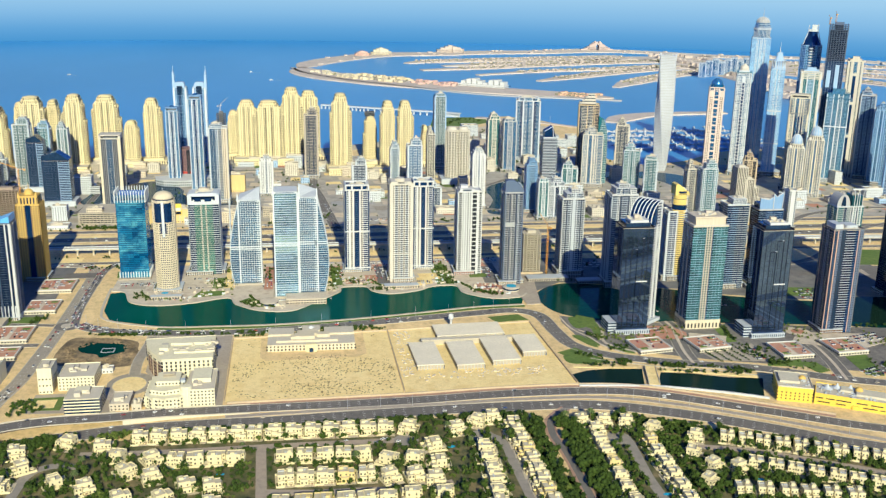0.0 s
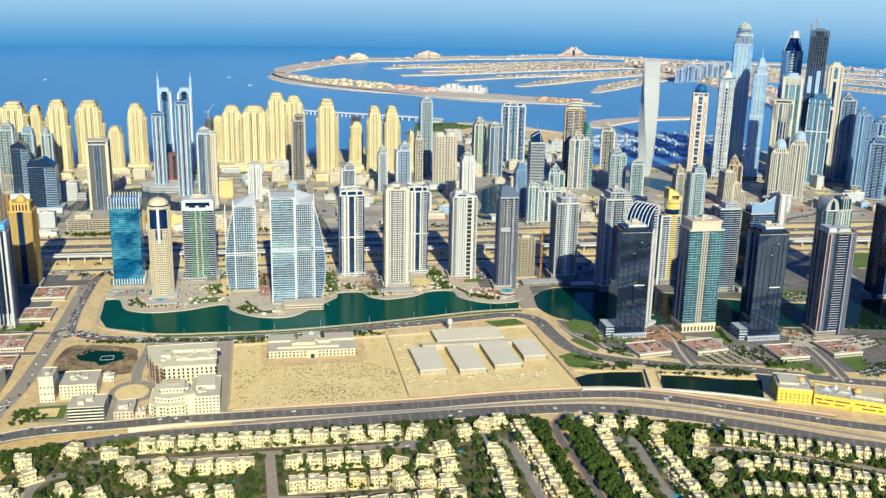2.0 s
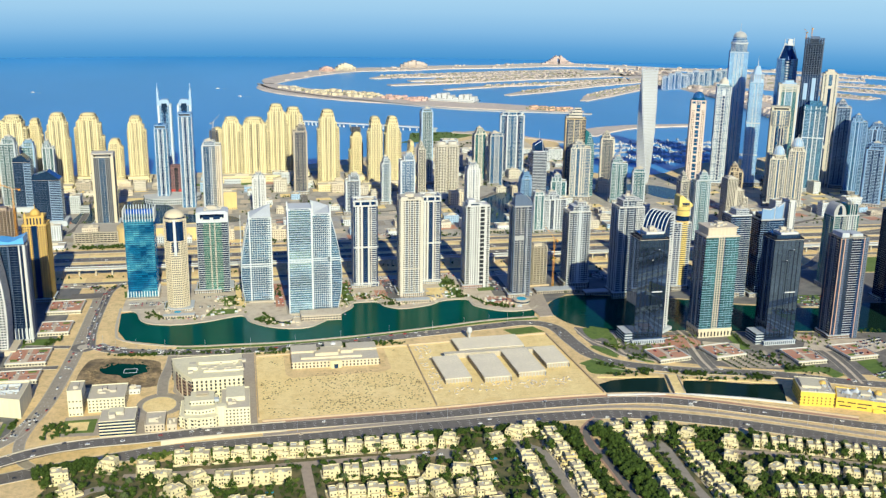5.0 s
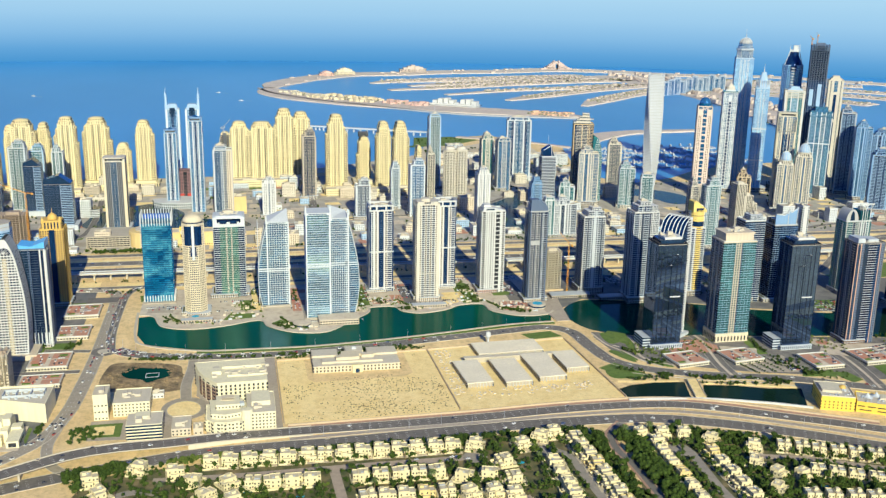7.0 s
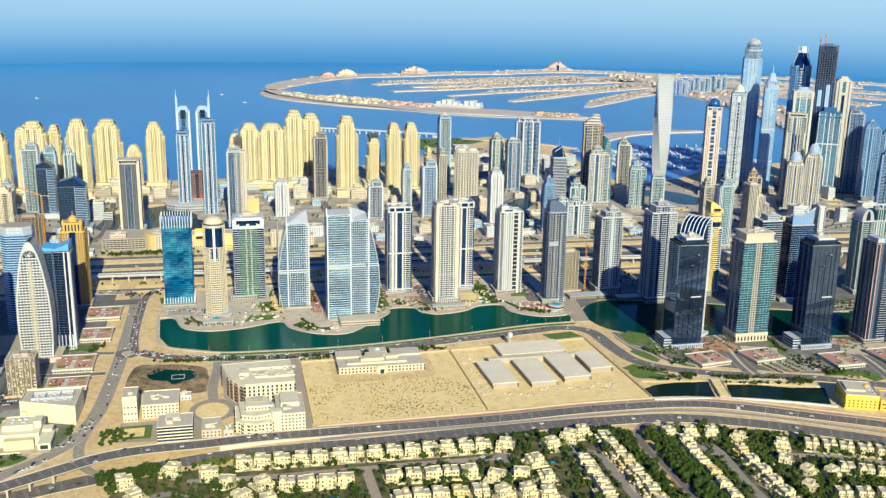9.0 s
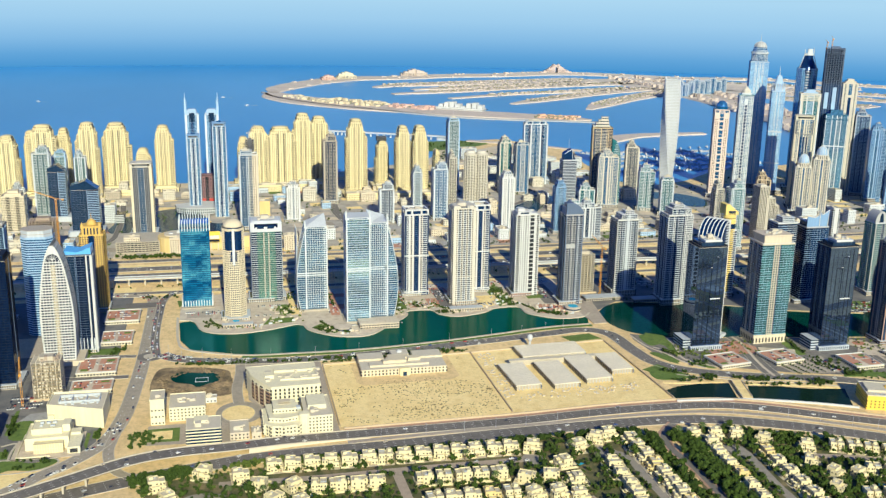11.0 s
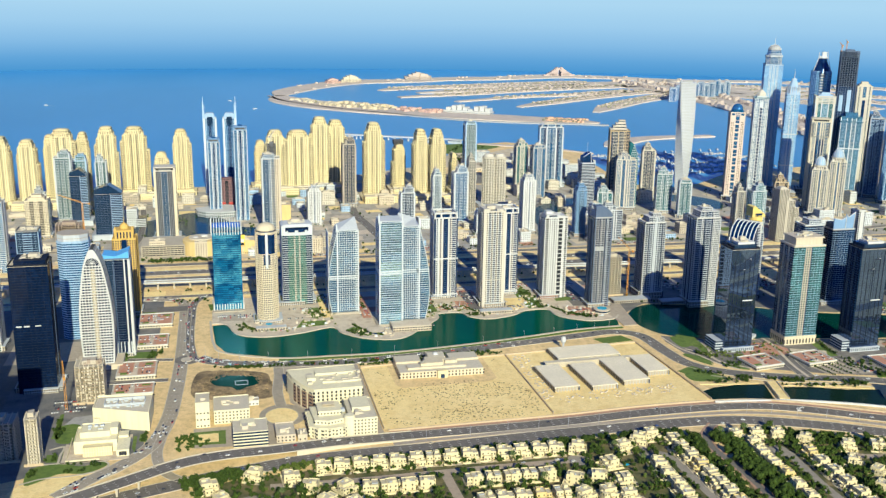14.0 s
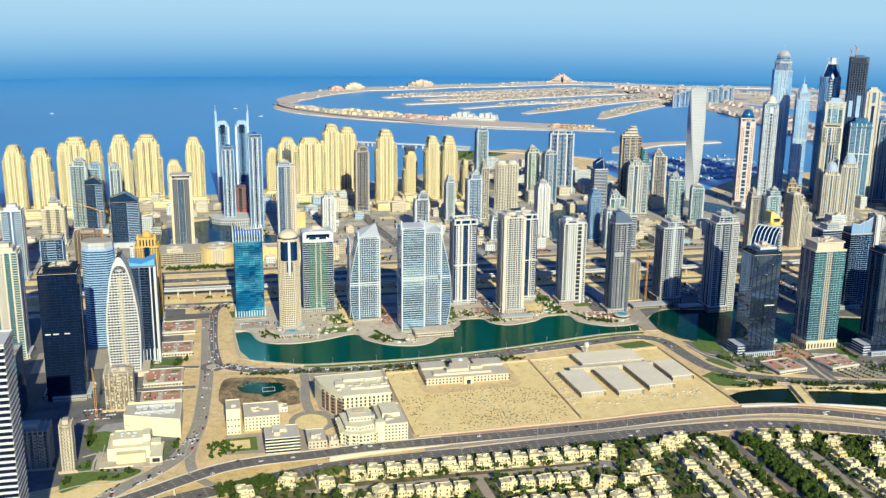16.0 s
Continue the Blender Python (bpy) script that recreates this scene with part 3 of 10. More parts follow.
        base_ = part("podium", Mesh().prism(foot, 0, ph), STONE if mat in (GREY, PALEGREY) else mat, e)
        part("podium_banding", slabs(foot, ph * 0.45, ph, max(2.4, ph * 0.5), 0.5, 0.3), PALEGREY, base_)
        part("podium_window_grid", piers(foot, 0.6, ph - 0.6, 2.6, 1.3, 0.1), G_SHADE, base_)
        part("podium_planting", Mesh().box(-pw * 0.44, 0, ph, pw * 0.06, pd * 0.6, 0.8), GARDEN, base_)
    part("roof_slab", Mesh().prism(grown(poly, 0.1), h, h + 0.4), ROOFING, e)
    parapet(e, grown(poly, out), h + 0.4, trim)
    if crown == "flat":
        clutter(e, w, d, h + 0.4, int(x * 3 + y))
    elif crown == "step":
        part("crown", Mesh().prism(turned(poly, 0, 0.72), h, h + 5).prism(turned(poly, 0, 0.45), h + 5, h + 9), trim, e)
    elif crown == "portal":
        m = Mesh()
        for fx in (-0.92, 0.92):
            m.box(fx * w / 2, 0, h, w * 0.1, d * 0.9, 6)
        m.box(0, 0, h + 5, w * 1.04, d * 0.9, 1.6)
        part("crown", m, trim, e)
        part("plant_room", Mesh().box(0, 0, h, w * 0.6, d * 0.6, 4), DARKGREY, e)
    elif crown == "mast":
        part("crown", Mesh().prism(turned(poly, 0, 0.6), h, h + 5), trim, e)
        part("mast", Mesh().beam((0, 0, h + 4), (0, 0, h + 20), 0.35, 6), STEEL, e)
    return e


G_BAND = banded_glass("painted_reflection_blue_glass")
G_PANE = glazing("blue_grey_glass", (0.085, 0.21, 0.36), 0.6, 0.1, (4.5, 4.5, 2.65), 0.9)
G_TEAL2 = glazing("bright_teal_glass", (0.065, 0.20, 0.235), 0.6, 0.1, (4.4, 4.4, 2.65), 1.1)
GOLDPALE = painted("pale_gold_paint", (0.74, 0.56, 0.17))


def dome(e, r, z, mat, h=None, ribs=None, x=0.0, y=0.0):
    h = h or r
    rings = [(r * math.cos(t), z + h * math.sin(t)) for t in (math.pi / 2 * i / 8 for i in range(8))] + [(0.02 * r, z + h)]
    part("dome", Mesh().lathe(x, y, rings, 20), mat, e, smooth=True)
    if ribs:
        m = Mesh()
        for i in range(12):
            a = 2 * math.pi * i / 12
            for (r0, z0), (r1, z1) in zip(rings, rings[1:]):
                m.beam((x + 1.04 * r0 * math.cos(a), y + 1.04 * r0 * math.sin(a), z0), (x + 1.04 * r1 * math.cos(a), y + 1.04 * r1 * math.sin(a), z1), 0.35)
        part("dome_rib_grid", m, ribs, e)


def spire(e, z0, z1, r, mat, x=0.0, y=0.0):
    part("spire", Mesh().lathe(x, y, [(r, z0), (r * 0.55, z0 + 0.35 * (z1 - z0)), (0.08, z1)], 8), mat, e)


def sail(label, x, y, d, h, left, right, flat, glass, trim, rise, spikes, belt, name="tower", fine=0.2, mullions=9):
    """A glass tower whose sides bow: left and right give the edges at each height; flat: the flat front between two
    fins; rise: how far the roof's back corners climb; spikes: their places and heights; belt: the height of the double band."""
    e = thing(name, label, "tower", x, y + d / 2)
    n = round(h / FL)
    zs = [h * i / n for i in range(n + 1)]
    g = Mesh()
    for z in zs:
        g.v += [(left(z), -d / 2, z), (right(z), -d / 2, z), (right(z), d / 2, z), (left(z), d / 2, z)]
    for i in range(n):
        q = 4 * i
        g.f += [(q + j, q + (j + 1) % 4, q + 4 + (j + 1) % 4, q + 4 + j) for j in range(4)]
    g.f += [(3, 2, 1, 0), tuple(4 * n + j for j in range(4))]
    part("glazing", g, glass, e)
    s = Mesh()
    for z in zs[1:]:
        a, b = left(z), right(z)
        s.prism([(a - 0.3, -d / 2 - 0.3), (b + 0.3, -d / 2 - 0.3), (b + 0.3, d / 2 + 0.3), (a - 0.3, d / 2 + 0.3)], z - fine, z + fine)
    part("floor_banding", s, trim, e)
    for edge in (left, right):
        f = Mesh()
        for a, b in zip(zs, zs[1:]):
            for fy in (-d / 2 - 0.4, d / 2 + 0.4):
                f.beam((edge(a), fy, a), (edge(b), fy, b), 0.45)
        part("edge_frame", f, trim, e)
    f0, f1 = flat
    w = f1 - f0
    for fx in flat:
        part("fin", Mesh().box(fx, -d / 2 - 0.5, 0, 1.5, 1.4, h + 2), trim, e, "white upright fin")
    if mullions:
        v = Mesh()
        for i in range(1, mullions):
            v.box(f0 + w * i / mullions, -d / 2 - 0.25, 4, 0.32, 0.5, h - 4)
        for i in range(1, 9):
            v.box(left(h * 0.5) - 0.2, -d / 2 + d * i / 9, 4, 0.5, 0.3, h - 4)
        part("mullion_grid", v, trim, e)
        r = Mesh()
        for z in zs[1:]:
            r.box(f1 - w * 0.09, -d / 2 - 0.4, z - 0.55, w * 0.16, 0.6, 1.1)
        part("ladder_grid", r, trim, e)
    b = Mesh()
    for z in (belt, belt + 2.6):
        b.prism([(left(z) - 0.6, -d / 2 - 0.7), (right(z) + 0.6, -d / 2 - 0.7), (right(z) + 0.6, d / 2 + 0.7), (left(z) - 0.6, d / 2 + 0.7)], z, z + 1.1)
    part("belt_banding", b, trim, e)
    roof = Mesh()
    roof.v = [(f0, -d / 2, h), (f1, -d / 2, h), (f1, d / 2, h), (f0, d / 2, h), (f0, -d / 2, h + 2.2), (f1, -d / 2, h + 2.2), (f1, d / 2, h + 2.2 + rise[1]), (f0, d / 2, h + 2.2 + rise[0])]
    roof.f = [(3, 2, 1, 0), (4, 5, 6, 7), (0, 1, 5, 4), (1, 2, 6, 5), (2, 3, 7, 6), (3, 0, 4, 7)]
    part("swept_roof", roof, trim, e, "white sloping roof")
    part("roof_slot", Mesh().box((f0 + f1) / 2, -d / 2 - 0.1, h + 0.5, w * 0.8, 0.4, 0.8), G_GREY, e)
    for sx, up in spikes:
        part("spike", Mesh().prism(rect(2.2, 2.2), h, h + up, rect(1.2, 1.2)), trim, e).location = (sx, -d / 2 + 1.6, 0)
    part("podium", Mesh().box((left(0) + right(0)) / 2, 0, 0, right(0) - left(0) + 6, d + 6, 3), STONE, e)
    return e


def bow(h, edge, amount, low=0.0):
    return lambda z: edge + amount * math.sin(math.pi * min(1.0, (z + low) / (h + low)) ** 0.85)


def twisted(label, x, y, w, d, h, turn0, turn1, glass, trim):
    """An oblong plan that turns as it rises, behind fine pale screens."""
    e = thing("twisted_tower", label, "tower", x, y)
    n = round(h / 2.9)
    sec = octo(w, d, 1.6)
    at = lambda f: turned(sec, turn0 + (turn1 - turn0) * f)
    g, s, q = Mesh(), Mesh(), Mesh()
    for i in range(n + 1):
        g.v += [(a, b, h * i / n) for a, b in at(i / n)]
        s.prism(grown(at(i / n), 0.3), h * i / n - 0.85, h * i / n + 0.85)
    for i in range(n):
        g.f += [(8 * i + j, 8 * i + (j + 1) % 8, 8 * i + 8 + (j + 1) % 8, 8 * i + 8 + j) for j in range(8)]
    g.f += [tuple(range(7, -1, -1)), tuple(8 * n + j for j in range(8))]
    part("glazing", g, glass, e)
    part("floor_banding", s, trim, e)
    for i in range(0, n - 1, 2):
        p0, p1 = at(i / n), at((i + 2) / n)
        for j in range(8):
            k = 9 if j in (0, 4) else 6 if j in (2, 6) else 1
            for c in range(k):
                f = c / k
                a = [p0[j][m] * (1 - f) + p0[(j + 1) % 8][m] * f for m in (0, 1)]
                b = [p1[j][m] * (1 - f) + p1[(j + 1) % 8][m] * f for m in (0, 1)]
                q.beam((a[0] * 1.02, a[1] * 1.02, h * i / n), (b[0] * 1.02, b[1] * 1.02, h * (i + 2) / n), 0.22)
    part("column_screen_grid", q, trim, e)
    top = at(1.0)
    part("crown", piers(top, h, h + 5, 2.6, 0.7, 0.3), trim, e, "open crown of pale posts")
    part("plant_room", Mesh().prism(turned(top, 0, 0.55), h, h + 4), GREY, e)
    return e


def crane(x, y, z, h, reach, rz, mat=ORANGE):
    e = thing("tower_crane", "lattice tower crane in faded orange paint", "crane", x, y, z, rz)
    m = Mesh()
    for a, b in ((-0.8, -0.8), (0.8, -0.8), (0.8, 0.8), (-0.8, 0.8)):
        m.beam((a, b, 0), (a, b, h), 0.16)
    for i in range(int(h / 2)):
        m.beam((-0.8, -0.8, 2 * i), (0.8, -0.8, 2 * i + 2), 0.1).beam((0.8, 0.8, 2 * i), (-0.8, 0.8, 2 * i + 2), 0.1).beam((-0.8, 0.8, 2 * i), (-0.8, -0.8, 2 * i + 2), 0.1)
    part("mast", m, mat, e)
    j = Mesh()
    up = 0.35 * reach
    j.beam((0, -0.7, h), (reach, -0.3, h + up), 0.18).beam((0, 0.7, h), (reach, 0.3, h + up), 0.18).beam((0, 0, h + 1.4), (reach, 0, h + up + 0.4), 0.18)
    for i in range(int(reach / 2)):
        f, g = 2 * i / reach, min(1, (2 * i + 2) / reach)
        j.beam((reach * f, -0.6, h + up * f), (reach * g, 0, h + 1.4 + up * g - g), 0.09)
    part("jib", j, mat, e)
    part("counter_jib", Mesh().beam((0, 0, h), (-0.3 * reach, 0, h), 0.4).box(-0.28 * reach, 0, h - 2, 2.4, 2, 2.2), mat, e)
    part("cab", Mesh().box(0.8, -1.2, h - 1.6, 1.5, 1.5, 1.9), WHITE, e)
    return e


# lakeside towers, front of the skyline, from the west
e = tower("navy glass office tower with white columns and sloping blue roof", -303, 1026, 30, 26, 104, G_NAVY, SLATE, "office_tower", crown="none", podium=(34, 36, 5, BEIGE), line=SLATE,
          front=[("S", 0.05, WHITE), ("G", 0.3, G_DARK), ("L", 0.06, SLATE), ("G", 0.34, G_BLACK), ("S", 0.05, WHITE), ("G", 0.1, G_BLACK), ("S", 0.06, WHITE)], side=[("S", 0.06, WHITE), ("B", 0.4, GREY), ("B", 0.4, SLATE)])
part("entrance_frame_grid", piers(rect(24, 28), 0, 16, 4.0, 0.8, 0.9), COOLWHITE, e)
part("sloping_roof", Mesh().upright([(-15, 104), (15, 104), (15, 113), (0, 108), (-15, 110)], -13, 13), BLUEROOF, e)
e = tower("honey-gold stone tower with a stepped domed crown", -306, 1160, 30, 26, 92, G_DARK, GOLD, "hotel_tower", th=0.9, pier=(3.0, 1.2, 0.6), crown="none", podium=(38, 36, 7, TAN), strips=((0, 7, G_NAVY, 0.9),))
part("upper_block", Mesh().prism(rect(24, 22), 92, 103), GOLD, e)
part("upper_window_grid", piers(rect(24, 22), 93, 101, 4, 1.8, 0.15), G_DARK, e)
for sx in (-11, 11):
    part("turret", Mesh().lathe(sx, -10, [(2, 92), (2, 104), (0.1, 108)], 10), GOLD, e)
dome(e, 6.5, 103, GOLD, 7)
spire(e, 109, 117, 0.7, GOLD)
# white pointed-arch tower
e = thing("arched_tower", "white residential tower with a pointed arch outline and small dark windows", "tower", -324, 1005)
e.scale = (1.12, 1.0, 1.066)
W2 = lambda z: (12.6 + 1.9 * math.sin(math.pi * min(1.0, z / 84))) * max(0.0, 1 - (z / 118.2) ** 5.0) ** 0.8
g, s, v = Mesh(), Mesh(), Mesh()
for i in range(44):
    z = 2.65 * i
    a, b = W2(z), W2(min(117.9, z + 2.65))
    if i < 40:
        g.prism([(-a, -11), (a, -11), (a, 11), (-a, 11)], z, z + 2.65, [(-b, -11), (b, -11), (b, 11), (-b, 11)])
    s.prism([(-a - 0.2, -11.5), (a + 0.2, -11.5), (a + 0.2, 11.5), (-a - 0.2, 11.5)], z - 0.6, z + 0.5)
    if i > 38:
        s.prism([(-a, -11.4), (a, -11.4), (a, 11.4), (-a, 11.4)], z, z + 2.65, [(-b, -11.4), (b, -11.4), (b, 11.4), (-b, 11.4)])
    for k in range(-6, 7):
        if abs(k * 2.6) < b - 1 and i < 39:
            v.box(k * 2.6, 0, z, 0.55, 23.2, 2.65)
    for sgn in (-1, 1):
        v.prism([(sgn * a, -11.6), (sgn * (a - 1.3), -11.6), (sgn * (a - 1.3), 11.6), (sgn * a, 11.6)], z, z + 2.65, [(sgn * b, -11.6), (sgn * max(0.01, b - 1.3), -11.6), (sgn * max(0.01, b - 1.3), 11.6), (sgn * b, 11.6)])
part("glazing", g, G_BLACK, e)
part("floor_banding", s, WHITE, e)
part("pier_grid", v, WHITE, e)
part("lattice_banding", slabs(rect(3.0, 23.6), 4, 98, 1.32, 0.55, 0.2), CREAM, e)
m = Mesh().prism([(6.2 * math.cos(t), 0) for t in (math.pi * i / 10 for i in range(11))], 0, 0.1)
fan = [(5.6 * math.cos(math.pi * i / 12), 103 + 5.6 * math.sin(math.pi * i / 12)) for i in range(13)]
part("fan_window", Mesh().upright(fan, -12.1, -11.6), G_BLACK, e, "dark fan-shaped window under the point")
f = Mesh()
for i in range(1, 12):
    f.beam((0, -12.2, 103), (5.6 * math.cos(math.pi * i / 12), -12.2, 103 + 5.6 * math.sin(math.pi * i / 12)), 0.16)
part("fan_bar_grid", f, WHITE, e)
part("podium", Mesh().box(0, 0, 0, 40, 32, 5), BEIGE, e)
e = tower("blue and white banded office tower with a curved front", -352, 1089, 38, 30, 108, G_STEEL, MIST, "office_tower", th=1.1, out=0.4, plan=octo(38, 30, 7), crown="none")
part("upper_drum", Mesh().prism(octo(37, 29, 9), 108, 117), PALEGREY, e)
part("drum_banding", slabs(octo(37, 29, 9), 108.5, 117, 4, 0.6), STONE, e)
tower("black glass office slab with a stepped roof", -370, 941, 42, 34, 124, G_BLACK, BLACK, "office_tower", crown="none", podium=(60, 50, 6, GREY), line=BLACK, tiers=((0.8, 0.8, 0.05, 5),),
      front=[("G", 0.3, G_BLACK), ("G", 0.36, G_BLACK), ("G", 0.3, G_BLACK)], side=[("G", 0.5, G_BLACK), ("L", 0.06, SLATE), ("G", 0.4, G_BLACK)])
e = thing("ledge", "short white ledge lights on a black glass tower", "ledge", -378, 940.4, 66)
part("panel", Mesh().box(-8, 0, 0, 5, 0.5, 1.2).box(-1, 0, 0, 5, 0.5, 1.2).box(9, 0, 0.2, 5, 0.5, 1.0), WHITE, e, kind="stuff")
tower("cream apartment tower with green glass strips", -440, 1063, 36, 32, 116, G_TEAL, COOLCREAM, crown="step", podium=(52, 44, 7, BEIGE), line=COOLCREAM,
      front=[("S", 0.06, COOLCREAM), ("G", 0.16, G_TEAL), ("S", 0.05, COOLCREAM), ("P", 0.2, COOLCREAM), ("S", 0.05, COOLCREAM), ("G", 0.16, G_TEAL), ("S", 0.05, COOLCREAM), ("B", 0.18, COOLCREAM)], side=[("B", 0.4, WHITE), ("G", 0.2, G_TEAL), ("B", 0.4, WHITE)])
tower("near tower with bold black and white storey stripes", -388, 633, 80, 34, 162, G_BLACK, WHITE, "striped_tower", fl=4.3, th=1.6, out=0.6, podium=(46, 44, 6, GREY))
e = tower("dark teal glass block with a pale rounded roof terrace", -428, 903, 62, 40, 60, G_BLACK, SLATE, "office_tower", crown="none", line=SLATE, front=[("G", 0.5, G_BLACK), ("G", 0.5, G_TEAL)], side=[("G", 1, G_BLACK)])
part("terrace", Mesh().lathe(14, -6, [(16, 60), (16, 62.5), (14, 63)], 24), COOLCREAM, e, "pale rounded roof terrace")
tower("white apartment tower with blue balconies", -489, 1378, 31, 28, 95, G_STEEL, WHITE, crown="step", podium=(44, 36, 8, BEIGE), front=[("B", 0.3, WHITE), ("G", 0.12, G_STEEL), ("S", 0.08, WHITE), ("G", 0.12, G_STEEL), ("B", 0.3, WHITE)], side=[("P", 0.5, WHITE), ("B", 0.5, WHITE)])
tower("dark blue banded office tower with white roof plant", -403, 1128, 28, 28, 113, G_DARK, DARKGREY, "office_tower", podium=(40, 40, 6, GREY), line=MIST, front=[("G", 0.3, G_DARK), ("B", 0.4, MIST), ("G", 0.3, G_DARK)], side=[("B", 0.6, MIST), ("G", 0.4, G_DARK)])
tower("tan stone apartment tower with dark flank", -466, 1565, 39, 30, 58, G_SHADE, CREAM, crown="step", podium=(50, 40, 6, TAN), front=[("P", 0.2, CREAM), ("B", 0.2, CREAM), ("P", 0.2, CREAM), ("B", 0.2, CREAM), ("P", 0.2, CREAM)], side=[("G", 0.8, G_DARK), ("S", 0.2, SLATE)])
# blue glass tower by the end of the lake
e = tower("bright blue glass office tower with white fins round its top", -192, 1158, 35, 30, 97, G_BAND, G_NAVY, "office_tower", th=0.55, out=0.1, pier=(4.4, 0.2, 0.15), crown="none", pier_mat=G_BLUE)
part("crown_fin_grid", piers(rect(36, 30), 94, 108, 3.2, 0.8, 0.9), WHITE, e, "white vertical fins")
part("crown_glass", Mesh().prism(rect(34, 28), 97, 103), G_SKY, e)
part("base_colonnade", piers(rect(36, 30), 0, 9, 3.2, 0.9, 1.2), WHITE, e)
part("podium", Mesh().box(0, -4, 0, 40, 36, 2), PAVING, e)
# cream round-cornered tower with cap
e = tower("cream apartment tower with rounded front, blue glass strip and white dome", -149, 1104, 24, 24, 106, G_DARK, CREAM, th=1.15, out=0.55, pier=(2.3, 0.75, 0.7), plan=octo(24, 24, 6.5), crown="none", podium=(40, 38, 5, BEIGE))
for sx in (-1, 1):
    part("glass_panel", Mesh().prism([(sx * 1.5, -13.2), (sx * 5.6, -13.2), (sx * 9.6, -9.4), (sx * 8.8, -8.6), (sx * 1.5, -11.4)], 83, 105), G_NAVY, e, "dark blue glass panel below the dome")
part("strip_rib", Mesh().box(-1.1, -13.2, 66, 0.7, 0.9, 42).box(1.1, -13.2, 66, 0.7, 0.9, 42).box(0, -12.9, 66, 1.6, 0.5, 40), COOLWHITE, e)
part("strip_glass", Mesh().box(-2.6, -13.0, 70, 1.8, 0.5, 12).box(2.6, -13.0, 70, 1.8, 0.5, 12), G_NAVY, e)
part("glass_drum", Mesh().lathe(0, 0, [(11.5, 106), (11.5, 109)], 24), G_NAVY, e)
dome(e, 11.6, 109, CREAM, 8)
spire(e, 116, 121, 0.4, WHITE)
# green glass slab
e = tower("grey office tower with green glass front and white canopy", -110, 1166, 36, 30, 91, G_DARK, COOLWHITE, "office_tower", crown="none", podium=(50, 40, 7, PALEGREY), line=COOLCREAM,
          front=[("T", 0.2, COOLWHITE), ("G", 0.2, G_JADE), ("L", 0.04, COOLCREAM), ("G", 0.12, G_JADE), ("L", 0.04, COOLCREAM), ("G", 0.2, G_JADE), ("T", 0.2, COOLWHITE)], side=[("T", 1, COOLWHITE)])
# Solid black block whose colour gives the dark of an open roof.
part("roof_void", Mesh().prism(rect(31, 25), 91, 97), G_BLACK, e)
part("roof_portal", Mesh().box(-16.2, 0, 88, 4.6, 31, 12).box(16.2, 0, 88, 4.6, 31, 12).box(0, -15, 88, 30, 1.6, 3.4), COOLWHITE, e)
part("canopy", Mesh().prism(rect(38, 30), 98, 101, rect(32, 24)).box(0, -14.6, 92.4, 24, 1.0, 1.6), COOLWHITE, e)
part("crown_window", Mesh().box(-6.5, -15.4, 92, 8, 0.6, 4).box(5.5, -15.4, 92, 8, 0.6, 4), G_NAVY, e)
clutter(e, 30, 22, 101, 4)
# two curved glass towers
sail("curved blue-grey glass tower with a fine white frame and sloping roof", -55, 1121, 28, 101, bow(101, -12.0, -11.0, 17), bow(101, 12.5, 0.0), (-12.0, 12.5), G_PANE, COOLWHITE, (1.0, 10.0), ((-12.5, 9.0),), 44, fine=0.21)
sail("flat-fronted sky blue glass tower with white corner spikes", -12.5, 1069, 26, 122, bow(122, -13, 0.0), bow(122, 13.0, 0.0), (-13, 13.0), G_PALE, COOLWHITE, (0.5, 0.5), ((-13.5, 10.0),), 62, fine=0.22, mullions=0)
sail("bowed blue-grey glass tower with white roof between two spikes", 12, 1080, 28, 113, bow(113, -11.0, 0.0), bow(113, 10.5, 12.5, 17), (-10.0, 10.5), G_PANE, COOLWHITE, (10.0, 3.0), ((-9.5, 16.0), (10.5, 12.0)), 60, fine=0.21)
e = thing("glass_pavilion", "round stone and glass pavilion at the foot of a glass tower", "pavilion", -33, 1050)
part("drum", Mesh().lathe(0, 0, [(10, 0), (10, 4), (10.6, 4), (10.6, 4.8)], 24), STONE, e)
part("window_banding", Mesh().lathe(0, 0, [(10.1, 1.6), (10.1, 3.2)], 24), G_DARK, e)
part("roof", Mesh().lathe(0, 0, [(9.8, 4.8), (9.4, 5.0)], 24), PROMENADE, e)
e = thing("glass_annex", "low banded glass annex in front of a tower", "building", 8, 1056)
part("glazing", Mesh().box(0, 0, 0, 44, 20, 6), G_SHADE, e)
part("floor_banding", slabs(rect(44, 20), 0.5, 6, 2.8, 1.2, 0.5), BEIGE, e)
part("column_grid", piers(rect(44, 20), 0, 6, 3.2, 0.8, 0.4), BEIGE, e)
part("roof_terrace", Mesh().box(-4, 0, 6.4, 36, 15, 0.4), PROMENADE, e)


